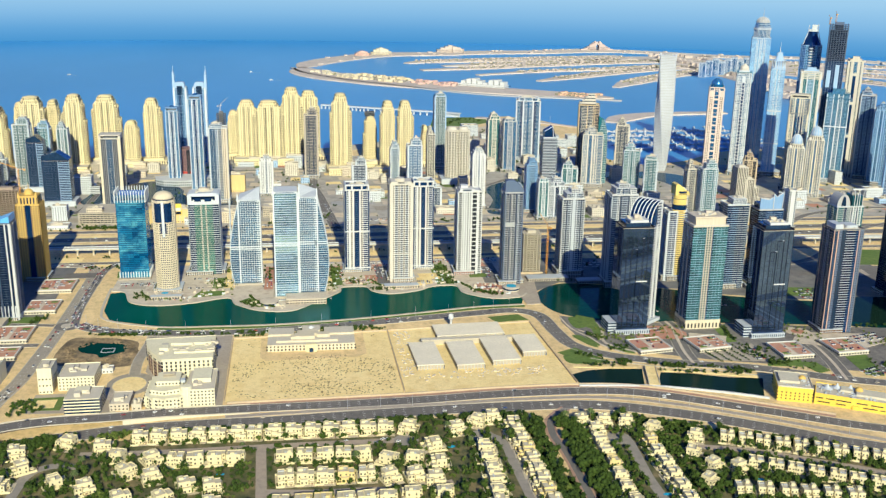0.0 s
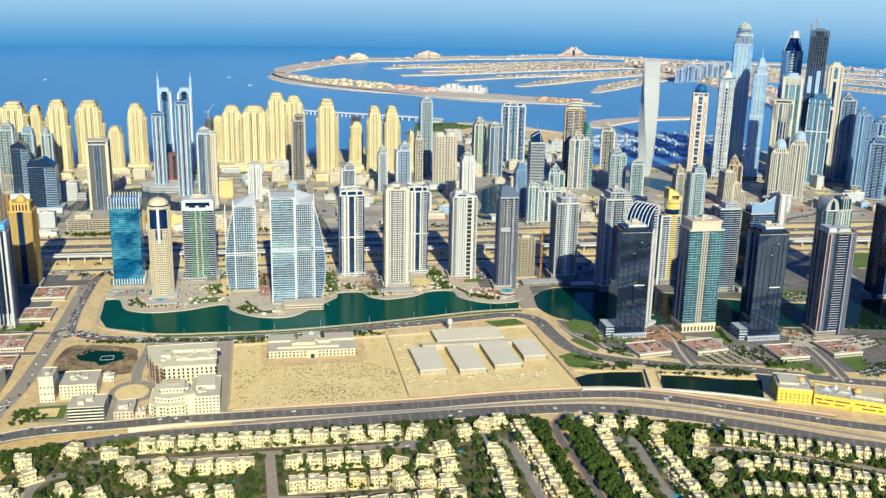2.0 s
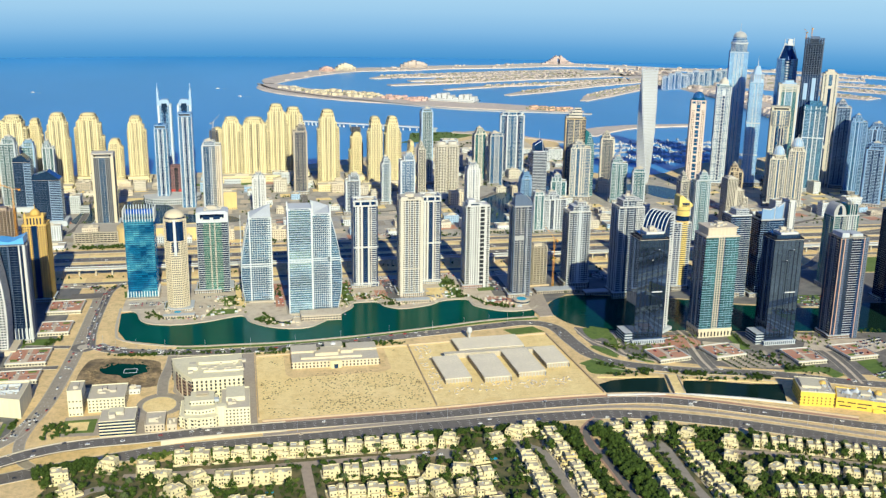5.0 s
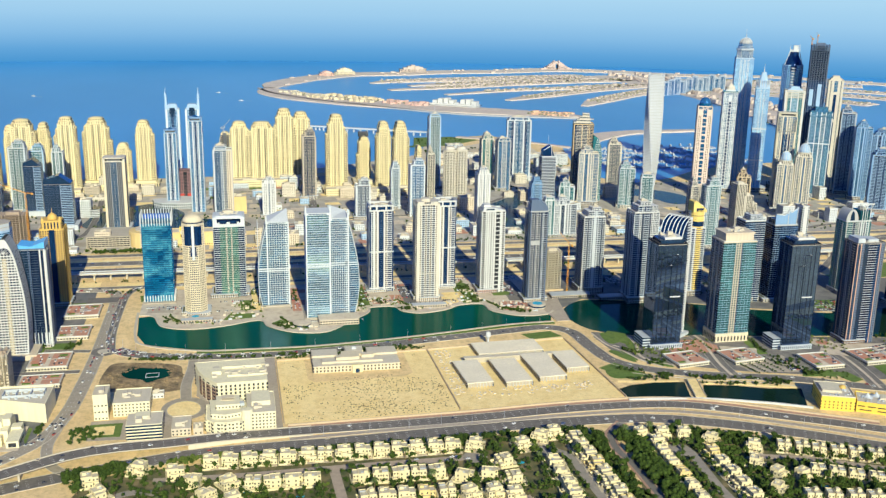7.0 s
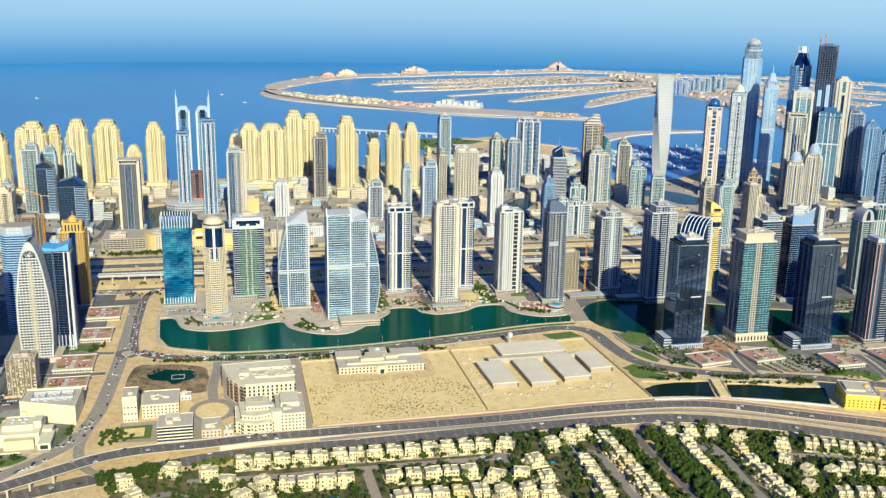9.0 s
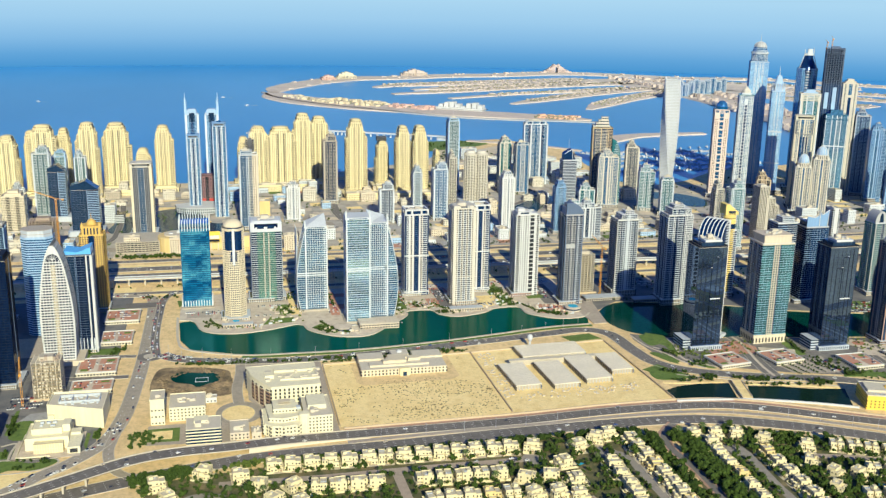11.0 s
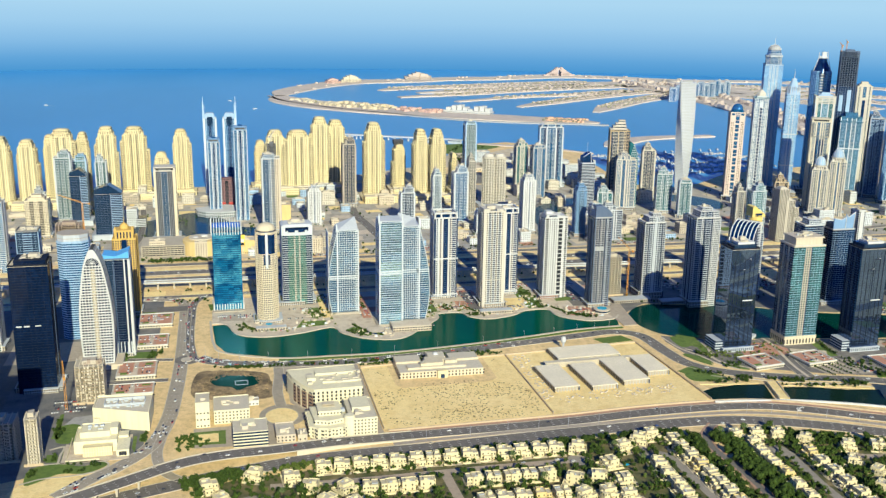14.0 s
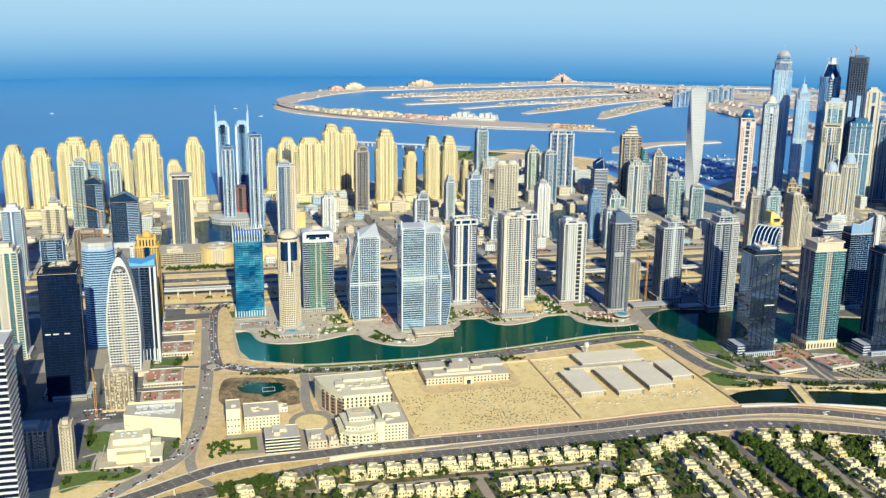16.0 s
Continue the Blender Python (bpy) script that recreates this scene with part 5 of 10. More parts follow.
def residence(x, y, w, h, tiers=2, wing=0.0, d=30):
    """A honey-coloured beach tower: a shaft of upright bays between lower shoulders, with an arcaded cap."""
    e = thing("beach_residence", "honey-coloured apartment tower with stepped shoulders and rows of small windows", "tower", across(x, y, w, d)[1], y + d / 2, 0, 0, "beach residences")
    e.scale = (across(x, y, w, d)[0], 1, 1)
    rng = random.Random(int(x * 3 + y))
    got, body, caps = {}, Mesh(), Mesh()
    fl = 3.3
    sw = rng.uniform(0.6, 0.7) * w if not wing else 0.64 * w
    lean = rng.uniform(-0.06, 0.06) * w
    top = 0.9 * h
    side = [("P", 0.2, JBR), ("L", 0.1, JBR), ("B", 0.2, JBR), ("L", 0.1, JBR), ("B", 0.2, JBR), ("P", 0.2, JBR)]
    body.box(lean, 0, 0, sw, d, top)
    facade(e, sw, d, 0, top, [("S", 0.05, JBR), ("P", 0.17, JBR), ("S", 0.03, JBR), ("L", 0.09, JBR), ("B", 0.1, JBR), ("S", 0.04, JBR), ("P", 0.12, JBR), ("S", 0.04, JBR), ("B", 0.1, JBR), ("L", 0.09, JBR), ("S", 0.03, JBR), ("P", 0.17, JBR), ("S", 0.05, JBR)], side, fl, cx=lean, got=got)
    for sg, a, b in ((-1, lean - sw / 2, -w / 2), (1, lean + sw / 2, w / 2)):
        n, edge = 2, a
        for i in range(n):
            ww = (b - a) / n
            hh = h * (rng.uniform(0.82, 0.88) if i == 0 else rng.uniform(0.55, 0.66) if sg == wing else rng.uniform(0.74, 0.8))
            dd = d * (0.9 - 0.1 * i)
            cx = edge + ww / 2
            edge += ww
            body.box(cx, 0, 0, abs(ww), dd, hh)
            facade(e, abs(ww), dd, 0, hh, [("P", 0.3, JBR), ("B", 0.4, JBR), ("P", 0.3, JBR)], side, fl, cx=cx, got=got)
            caps.box(cx, 0, hh, abs(ww) * 0.8, dd * 0.8, 2.2)
    # One near-black body behind all strips; recess shade is in its colour.
    part("recess", body, G_SHADE, e, "dark body that gives windows and recesses their shade")
    part("shoulder_cap_grid", caps, JBR, e)
    hang(e, got)
    mid = top + 0.5 * (h - top)
    cap = [(a + lean, b) for a, b in octo(sw * 0.92, d * 0.88, sw * 0.14)]
    hat = [(a + lean, b) for a, b in octo(sw * 0.76, d * 0.74, sw * 0.12)]
    m = Mesh().prism(cap, top, mid).prism(hat, mid, h - 1.4)
    r = sw * 0.34
    m.upright([(lean - r, h - 1.4)] + [(lean - r * math.cos(math.pi * i / 8), h - 1.4 + 1.8 * math.sin(math.pi * i / 8)) for i in range(1, 8)] + [(lean + r, h - 1.4)], -d * 0.27, d * 0.27)
    for sx in (-0.45, 0.45):
        for sy in (-0.43, 0.43):
            m.box(lean + sx * sw, sy * d, top, 2.8, 2.8, 3.2).box(lean + sx * sw * 0.84, sy * d * 0.84, mid, 2.2, 2.2, 2.6)
    part("crown", m, JBR, e)
    part("crown_window_grid", piers(cap, top + 1.4, mid - 1.2, 4.2, 1.0, 0.15), G_SHADE, e)
    part("upper_window_grid", piers(hat, mid + 1.6, h - 2.6, 3.2, 1.2, 0.15), G_SHADE, e)
    part("cornice", Mesh().prism(grown(cap, 0.5), mid - 0.8, mid).prism(grown(hat, 0.4), h - 2.0, h - 1.4).box(lean, 0, top - 0.2, sw + 1.2, d + 1.2, 0.8), JBR, e)
    part("podium", Mesh().box(0, -4, 0, w + 16, d + 14, 7).box(0, -6, 7, w + 4, d + 6, 4), JBR, e)
    part("podium_arch_grid", piers([(-w / 2 - 8, -d / 2 - 11), (w / 2 + 8, -d / 2 - 11), (w / 2 + 8, d / 2 + 3), (-w / 2 - 8, d / 2 + 3)], 0, 6, 4.5, 2.2, 0.1), G_SHADE, e)
    return e


for x, y, w, h, wing in ((-609, 1822, 34, 124, 1), (-561, 1809, 41, 122, 0), (-516, 1808, 41, 116, 1), (-459, 1828, 57, 131, 1), (-486, 1851, 26, 118, 0), (-433, 1858, 29, 121, 0), (-387, 1815, 43, 136, 1), (-344, 1885, 54, 126, 1),
                         (-297, 1859, 28, 82, 0), (-260, 1877, 35, 121, 0), (-88, 1884, 40, 116, 0), (-48, 1876, 62, 116, 0), (-4, 1882, 42, 140, 0), (29, 1904, 40, 131, 0), (84, 1782, 40, 141, 0),
                         (142, 1849, 27, 90, -1), (168, 1770, 29, 129, 0), (201, 1771, 32, 129, 0), (243, 1819, 13, 76, 0), (-115, 1916, 24, 92, 0)):
    residence(x, y, w, h, 2, wing)
e = thing("roof_scaffold", "dark unfinished crown on a beach tower", "roof", 143, 1865, 90)
part("frame", slabs(rect(18, 18), 0, 7, 2.3, 0.5, 0.2), DARKGREY, e)
part("post_grid", piers(rect(17, 17), 0, 8, 3, 0.6, 0.2), DARKGREY, e)

# ---- marina towers ----
# hotel pair with tall curved spires
for x, sgn in ((-208, -1), (-173, 1)):
    e = tower("grey-blue twin hotel tower with a tall curved spire", x, 1880, 25, 24, 140, G_STEEL, MIST, "hotel_tower", crown="none", group="twin hotel towers", line=MIST, front=[("S", 0.12, COOLWHITE), ("L", 0.12, MIST), ("T", 0.16, MIST), ("G", 0.2, G_NAVY), ("T", 0.16, MIST), ("L", 0.12, MIST), ("S", 0.12, COOLWHITE)], side=[("L", 0.3, MIST), ("G", 0.4, G_STEEL), ("L", 0.3, MIST)])
    part("spire_fin", Mesh().upright([(sgn * 8.5, 60), (sgn * 13.5, 60), (sgn * 14.2, 150), (sgn * 13.2, 172), (sgn * 11.6, 172), (sgn * 9.2, 150)], -4, 4), MIST, e, "pale curved spire fin")
    part("spire_tip", Mesh().beam((sgn * 12.6, 0, 150), (sgn * 12.2, 0, 180), 0.7, 6), MIST, e)
    part("roof_arch", Mesh().upright([(-9, 140), (9, 140), (9, 148), (6, 151), (-6, 151), (-9, 148)], -9, 9), MIST, e)
    part("roof_window", Mesh().box(0, 0, 128, 10, 25.6, 16), G_DARK, e)
    part("spire_brace", Mesh().beam((sgn * 8, 0, 160), (sgn * 15, 0, 168), 0.6).beam((sgn * 9, 0, 166), (sgn * 16, 0, 161), 0.5), MIST, e)
for x, y, w, h in ((-203, 1691, 21, 124), (-160, 1643, 22, 150)):
    e = tower("slender blue-grey tower with white vertical edges and notched roof", x, y, w, 24, h, G_STEEL, BLUEGREY, crown="portal", line=MIST, front=[("S", 0.05, COOLWHITE), ("T", 0.2, MIST), ("S", 0.05, COOLWHITE), ("L", 0.12, COOLWHITE), ("G", 0.16, G_NAVY), ("L", 0.12, COOLWHITE), ("S", 0.05, COOLWHITE), ("T", 0.2, MIST), ("S", 0.05, COOLWHITE)], side=[("T", 0.4, MIST), ("G", 0.2, G_NAVY), ("T", 0.4, MIST)])
    dome(e, 5, h + 5, G_STEEL, 4)
e = thing("curved_podium", "pale curved marina podium with arched openings", "building", -190, 1697)
e.scale = (0.78, 1.0, 0.62)
pod = [(-62, 10), (-58, -10), (-40, -24), (-10, -30), (20, -28), (46, -18), (58, 0), (60, 16), (0, 30)]
part("storey_banding", Mesh().prism(pod, 0, 16), PALEGREY, e)
part("opening_grid", piers(pod, 1.5, 6.5, 4.2, 2.2, 0.15), G_SHADE, e)
part("upper_opening_grid", piers(pod, 9, 13.5, 4.2, 2.2, 0.15), G_SHADE, e)
part("deck", slabs(pod, 7.8, 16, 8.2, 0.7, 0.5), WHITE, e)
MAROON = painted("maroon_stone", (0.20, 0.11, 0.12))
e = tower("maroon low block with square windows between twin towers", -184, 1734, 26, 16, 50, G_SHADE, MAROON, "apartment_block", th=1.4, pier=(3.0, 1.2, 0.4))
part("red_panel", Mesh().box(0, -8.6, 8, 24, 0.5, 5), RED, e)
e = tower("slim pale tower with a glazed front", -118, 1544, 28, 24, 118, G_GREY, PALEGREY, crown="none", podium=(34, 32, 8, BEIGE), line=PALEGREY, tiers=((0.6, 0.8, -0.1, 6),), front=[("S", 0.06, PALEGREY), ("G", 0.3, G_GREY), ("L", 0.12, PALEGREY), ("B", 0.2, COOLCREAM), ("P", 0.2, BEIGE), ("S", 0.06, BEIGE)], side=[("B", 0.5, GREY), ("G", 0.5, G_GREY)])
e = frame_building("unfinished grey tower frame with a luffing crane", -114, 1575, 13, 12, 136, mat=DARKGREY)
crane(-115, 1580, 136, 14, 26, 65, STEEL)
ROSE = painted("rose_cream_stone", (0.66, 0.54, 0.46))
MARINA = [
    # label, x, y, w, d, h, glass, trim, th, pier, crown, podium
    ("pale grey apartment tower with many balconies", -441, 1675, 30, 24, 112, G_GREY, PALEGREY, 0.9, (3, 0.8, 0.5), "step", 8),
    ("grey-green apartment tower with balconies", -424, 1740, 26, 22, 96, G_STEEL, MIST, 0.8, (3, 0.8, 0.5), "flat", 8),
    ("small white marina block", -484, 1698, 20, 18, 50, G_SHADE, COOLWHITE, 1.2, (3, 1.2, 0.4), "flat", 6),
    ("slim grey tower with pale balconies", -389, 1728, 20, 20, 96, G_GREY, PALEGREY, 1.0, (2.6, 0.8, 0.5), "step", 8),
    ("dark bronze tower in front of the beach towers", 29, 1721, 23, 22, 118, G_DARK, STONE, 0.9, (3, 0.8, 0.6), "mast", 8),
    ("white arched block by the marina", 102, 1555, 24, 18, 62, G_STEEL, COOLWHITE, 0.9, (3, 1.0, 0.4), "step", 7),
    ("white and blue marina tower with rounded top", 166, 1623, 16, 20, 76, G_STEEL, COOLWHITE, 0.9, (3, 1.0, 0.5), "step", 7),
    ("grey marina tower with pale crown", 192, 1560, 26, 22, 92, G_STEEL, COOLWHITE, 0.9, (2.6, 0.8, 0.5), "portal", 7),
    ("white marina tower with dark glass bays", 203, 1596, 14, 18, 66, G_DARK, COOLWHITE, 1.0, (3, 1.0, 0.5), "step", 7),
    ("cream marina tower with a flat roof", 227, 1622, 14, 20, 100, G_SHADE, COOLCREAM, 1.0, (3, 1.2, 0.5), "flat", 7),
    ("blue-grey glass tower with a notched crown", 266, 1783, 24, 22, 138, G_STEEL, MIST, 0.5, (3, 0.6, 0.5), "mast", 8),
    ("cream tower with a curled roof ornament", 369, 1789, 26, 22, 98, G_TEAL, COOLCREAM, 0.9, (3, 1.0, 0.5), "step", 8),
    ("grey-blue apartment tower with paired bays", 391, 1751, 29, 22, 96, G_STEEL, GREY, 0.8, (2.6, 0.7, 0.6), "step", 8),
    ("grey apartment tower with stepped top", 511, 1611, 34, 26, 98, G_GREY, COOLCREAM, 1.0, (3, 1.2, 0.5), "step", 9),
    ("tan tower with a dark top band", 592, 1693, 24, 24, 100, G_DARK, COOLCREAM, 0.8, (3.4, 1.3, 0.6), "portal", 8),
    ("blue glass marina tower with a spiked crown", 571, 1578, 27, 24, 76, G_TEAL, PALEGREY, 0.8, (3, 0.7, 0.5), "mast", 8),
    ("twin-bay grey tower with a small dome", 590, 1536, 22, 20, 64, G_STEEL, PALEGREY, 0.9, (3, 0.8, 0.5), "step", 8),
    ("low blue and white block", 469, 1601, 27, 22, 42, G_STEEL, PALEGREY, 0.9, (3, 0.9, 0.4), "step", 6),
    ("white apartment tower with blue windows", 366, 1397, 19, 20, 60, G_STEEL, COOLWHITE, 1.0, (2.8, 1.1, 0.5), "flat", 6),
    ("grey glass tower with a stepped roof", 359, 1444, 20, 20, 80, G_STEEL, BLUEGREY, 0.6, (3, 0.6, 0.5), "step", 6),
    ("pale grey slab with blue windows", 392, 1400, 40, 20, 56, G_BLUE, COOLWHITE, 0.9, (3, 0.9, 0.4), "flat", 5),
    ("white office block with dark windows", 211, 1478, 28, 20, 40, G_DARK, COOLWHITE, 1.0, (3.2, 1.2, 0.4), "flat", 5),
    ("rose and cream tower with a glazed dome", 756, 1670, 27, 28, 164, G_BLUE, ROSE, 0.5, (6, 2.6, 0.6), "none", 10),
    ("white and blue striped tower with stepped crown", 815, 1690, 26, 28, 188, G_STEEL, COOLWHITE, 0.5, (5, 1.6, 0.8), "step", 10),
    ("green glass tower with cream top", 921, 1644, 36, 30, 194, G_TEAL, MIST, 0.7, (4, 0.9, 0.5), "step", 10),
    ("cream slab tower with a flat cap", 857, 1556, 32, 28, 160, G_STEEL, IVORY, 0.8, (4, 1.2, 0.5), "portal", 9),
    ("dark blue glass tower at the eastern end", 1037, 1642, 28, 28, 160, G_NAVY, STEEL, 0.6, (4, 0.6, 0.4), "step", 9),
    ("cream tower with a rose ornament over its door", 566, 1323, 20, 22, 96, G_GREY, COOLCREAM, 1.0, (3, 1.4, 0.5), "flat", 7),
    ("grey-green slab with cream flank", 584, 1303, 30, 22, 100, G_TEAL, PALEGREY, 0.9, (3, 0.7, 0.4), "flat", 7),
    ("grey-blue tower among the eastern towers", 1037, 1590, 28, 26, 140, G_STEEL, BLUEGREY, 0.6, (3, 0.8, 0.5), "step", 8),
    ("grey apartment tower at the eastern end", 1005, 1487, 32, 28, 106, G_NAVY, BLUEGREY, 0.6, (3, 0.9, 0.5), "flat", 8),
    ("tan apartment tower with small windows", 734, 1470, 22, 22, 78, G_SHADE, TAN, 1.1, (3, 1.4, 0.4), "step", 7),
    ("dark grey glass tower at the edge", 1098, 1619, 36, 28, 120, G_NAVY, BLUEGREY, 0.6, (3, 0.8, 0.5), "step", 8),
    ("blue-grey tower near the marina mouth", 1072, 1517, 34, 28, 96, G_STEEL, BLUEGREY, 0.6, (3, 0.9, 0.5), "flat", 8),
]
PALE = {PALEGREY: COOLWHITE, MIST: COOLWHITE, BLUEGREY: MIST, STEEL: MIST}
tower("white apartment block with small windows", -47, 1588, 22, 20, 56, G_GREY, WHITE, "marina_tower", crown="none", podium=(34, 32, 6, PALEGREY), tiers=((0.7, 0.7, 0.0, 5), (0.4, 0.45, 0.0, 4)),
      front=[("S", 0.08, WHITE), ("P", 0.26, WHITE), ("S", 0.05, WHITE), ("L", 0.22, WHITE), ("S", 0.05, WHITE), ("P", 0.26, WHITE), ("S", 0.08, WHITE)], side=[("P", 0.5, WHITE), ("L", 0.5, WHITE)])
tower("white apartment tower with paired window columns and a stepped top", 280, 1468, 24, 24, 86, G_GREY, WHITE, "marina_tower", crown="none", podium=(36, 36, 8, PALEGREY), tiers=((0.74, 0.74, 0.0, 6), (0.5, 0.5, 0.0, 4)),
      front=[("S", 0.1, WHITE), ("P", 0.25, WHITE), ("S", 0.06, WHITE), ("L", 0.18, WHITE), ("S", 0.06, WHITE), ("P", 0.25, WHITE), ("S", 0.1, WHITE)], side=[("P", 0.4, WHITE), ("L", 0.2, WHITE), ("P", 0.4, WHITE)])
for lab, x, y, w, d, h, gl, tr, th, pr, cr, ph in MARINA:
    rm = random.Random(lab)
    if gl in (G_STEEL, G_GREY, G_BLUE) and x < 700:
        gl = rm.choice((G_MARINA, G_STEEL, G_MARINA_GREEN, G_TEAL, G_DARK))
    t2 = PALE.get(tr, tr)
    fr = rm.choice(([("S", 0.07, tr), ("B", 0.2, t2), ("G", 0.12, gl), ("B", 0.2, t2), ("G", 0.12, gl), ("B", 0.2, t2), ("S", 0.07, tr)],
                    [("W", 0.24, tr), ("S", 0.05, t2), ("G", 0.16, gl), ("S", 0.05, t2), ("L", 0.12, tr), ("L", 0.12, tr), ("B", 0.26, t2)],
                    [("B", 0.3, t2), ("L", 0.14, tr), ("G", 0.12, gl), ("L", 0.14, tr), ("B", 0.3, t2)],
                    [("L", 0.13, tr), ("L", 0.13, tr), ("G", 0.1, gl), ("B", 0.28, t2), ("G", 0.1, gl), ("L", 0.13, tr), ("L", 0.13, tr)],
                    [("S", 0.06, t2), ("G", 0.24, gl), ("S", 0.05, t2), ("W", 0.3, tr), ("S", 0.05, t2), ("G", 0.24, gl), ("S", 0.06, t2)]))
    sd = rm.choice(([("B", 0.3, tr), ("G", 0.2, gl), ("L", 0.2, tr), ("B", 0.3, tr)], [("L", 0.2, tr), ("B", 0.3, t2), ("G", 0.2, gl), ("B", 0.3, t2)], [("P", 0.35, tr), ("G", 0.2, gl), ("B", 0.45, t2)]))
    steps = ()
    if cr != "none" and not lab.startswith(("cream slab", "white and blue striped", "green glass")):
        steps = rm.choice((((0.8, 0.84, 0.05, 6), (0.5, 0.6, 0.0, 5)), ((0.62, 0.8, -0.12, 7), (0.34, 0.5, -0.1, 5)), ((0.84, 0.84, 0.0, 5),), ((0.7, 0.7, 0.1, 8), (0.4, 0.45, 0.12, 4))))
        h -= 0.6 * sum(q[3] for q in steps)
    e = tower(lab, x, y, w, d, h, gl, tr, "marina_tower", front=fr, side=sd, tiers=steps, line=t2, crown="none" if steps else cr, podium=(w + 12, d + 12, ph, PALEGREY if tr is not PALEGREY else COOLCREAM))
    if cr == "mast":
        zt = h + sum(q[3] for q in steps)
        part("mast", Mesh().beam((0, 0, zt), (0, 0, zt + 14), 0.35, 6), STEEL, e)
    if tr is ROSE:
        part("crown_drum", Mesh().lathe(0, 0, [(12, h), (12, h + 5)], 20), G_BLUE, e)
        dome(e, 11, h + 5, G_STEEL, 12)
        f = -d / 2
        part("window_column", Mesh().box(0, 0, 14, w * 0.26, d + 1.5, h - 20), G_STEEL, e)
        z = Mesh()
        for i in range(9):
            z.box(0, f - 0.75, 18 + i * 15.6, w * 0.28, 0.5, 3.0).box(0, f - 0.75, 26 + i * 15.6, w * 0.28, 0.5, 0.9)
        part("column_tie_grid", z, ROSE, e)
        part("flank_wall", Mesh().box(-w * 0.33, f - 0.4, 8, w * 0.28, 0.8, h - 12).box(w * 0.33, f - 0.4, 8, w * 0.28, 0.8, h - 12), ROSE, e)
        z = Mesh()
        for i in range(int((h - 24) / 3.2)):
            for sx in (-0.39, -0.28, 0.28, 0.39):
                z.box(sx * w, f - 0.82, 12 + 3.2 * i, 1.5, 0.1, 1.7)
        part("flank_window_grid", z, G_SHADE, e)
    if lab.startswith("white and blue striped"):
        f = -d / 2
        part("window_column", Mesh().box(0, 0, 10, w * 0.22, d + 2.4, h - 14), COOLWHITE, e)
        z = Mesh()
        for i in range(int((h - 24) / 6.4)):
            z.box(0, f - 1.25, 13 + 6.4 * i, w * 0.15, 0.2, 4.8)
        part("column_pane_grid", z, G_NAVY, e)
        part("balcony_banding", slabs(rect(w * 0.98, d + 1.4), 8, h - 2, 3.2, 1.0, 0.3), COOLWHITE, e)
        part("roof_deck", Mesh().prism(rect(w + 2, d + 2), h + 1.2, h + 2.4), G_TEAL, e)
        part("crown", Mesh().prism(octo(16, 16, 4), h + 2, h + 10).prism(octo(16, 16, 4), h + 10, h + 17, octo(2, 2, 0.5)), COOLCREAM, e)
    if lab.startswith("cream slab tower"):
        f = -d / 2
        part("window_column", Mesh().box(-0.17 * w, f - 0.6, 14, 2.4, 0.8, h - 44).box(0, f - 0.6, 14, 2.4, 0.8, h - 44).box(0.17 * w, f - 0.6, 14, 2.4, 0.8, h - 44), G_NAVY, e)
        part("top_frame", Mesh().box(-0.44 * w, f - 0.9, h - 26, 2.0, 1.2, 24).box(0.44 * w, f - 0.9, h - 26, 2.0, 1.2, 24).box(0, f - 0.9, h - 26, w * 0.9, 1.2, 1.4), DARKGREY, e)
        part("flank_wall", Mesh().box(-0.46 * w, f - 0.5, 8, w * 0.05, 1.0, h - 34).box(0.46 * w, f - 0.5, 8, w * 0.05, 1.0, h - 34), IVORY, e)
    if lab.startswith("green glass tower"):
        part("top_banding", slabs(rect(w + 1, d + 1), h - 10, h + 2, 3.0, 1.6, 0.5), COOLCREAM, e)
        part("wall_strip", Mesh().box(-0.4 * w, 0, 6, 3.0, d + 1.6, h - 8).box(0.42 * w, 0, 6, 2.4, d + 1.6, h - 8), COOLCREAM, e)
# dark glass pair with slanted roofs
for x, y, w, h, tip in ((-415, 1649, 30, 80, 12), (-361, 1545, 44, 70, 14)):
    e = tower("dark blue glass office tower with a slanted roof and banded flank", x, y, w, 26, h, G_DARK, G_DARK, "office_tower", crown="none", front=[("G", 0.58, G_DARK), ("S", 0.02, SLATE), ("B", 0.4, MIST)], side=[("G", 1, G_DARK)], line=SLATE)
    part("slanted_top", Mesh().upright([(-w / 2, h), (w / 2, h), (w / 2, h + 1), (w * 0.05, h + tip), (-w / 2, h + tip * 0.5)], -12.9, 12.9), G_DARK, e)
    part("podium", Mesh().box(0, 0, 0, w + 14, 40, 8), PALEGREY, e)
e = tower("dark glass tower framed in cream stone with a white roof frame", -276, 1526, 34, 30, 106, G_DARK, COOLCREAM, "office_tower", crown="portal", podium=(50, 44, 8, PALEGREY), line=GREY,
          front=[("S", 0.09, CREAM), ("P", 0.24, DARKGREY), ("S", 0.015, GREY), ("G", 0.28, G_GREY), ("S", 0.015, GREY), ("P", 0.24, DARKGREY), ("S", 0.12, CREAM)], side=[("S", 0.1, CREAM), ("P", 0.8, DARKGREY), ("S", 0.1, CREAM)])
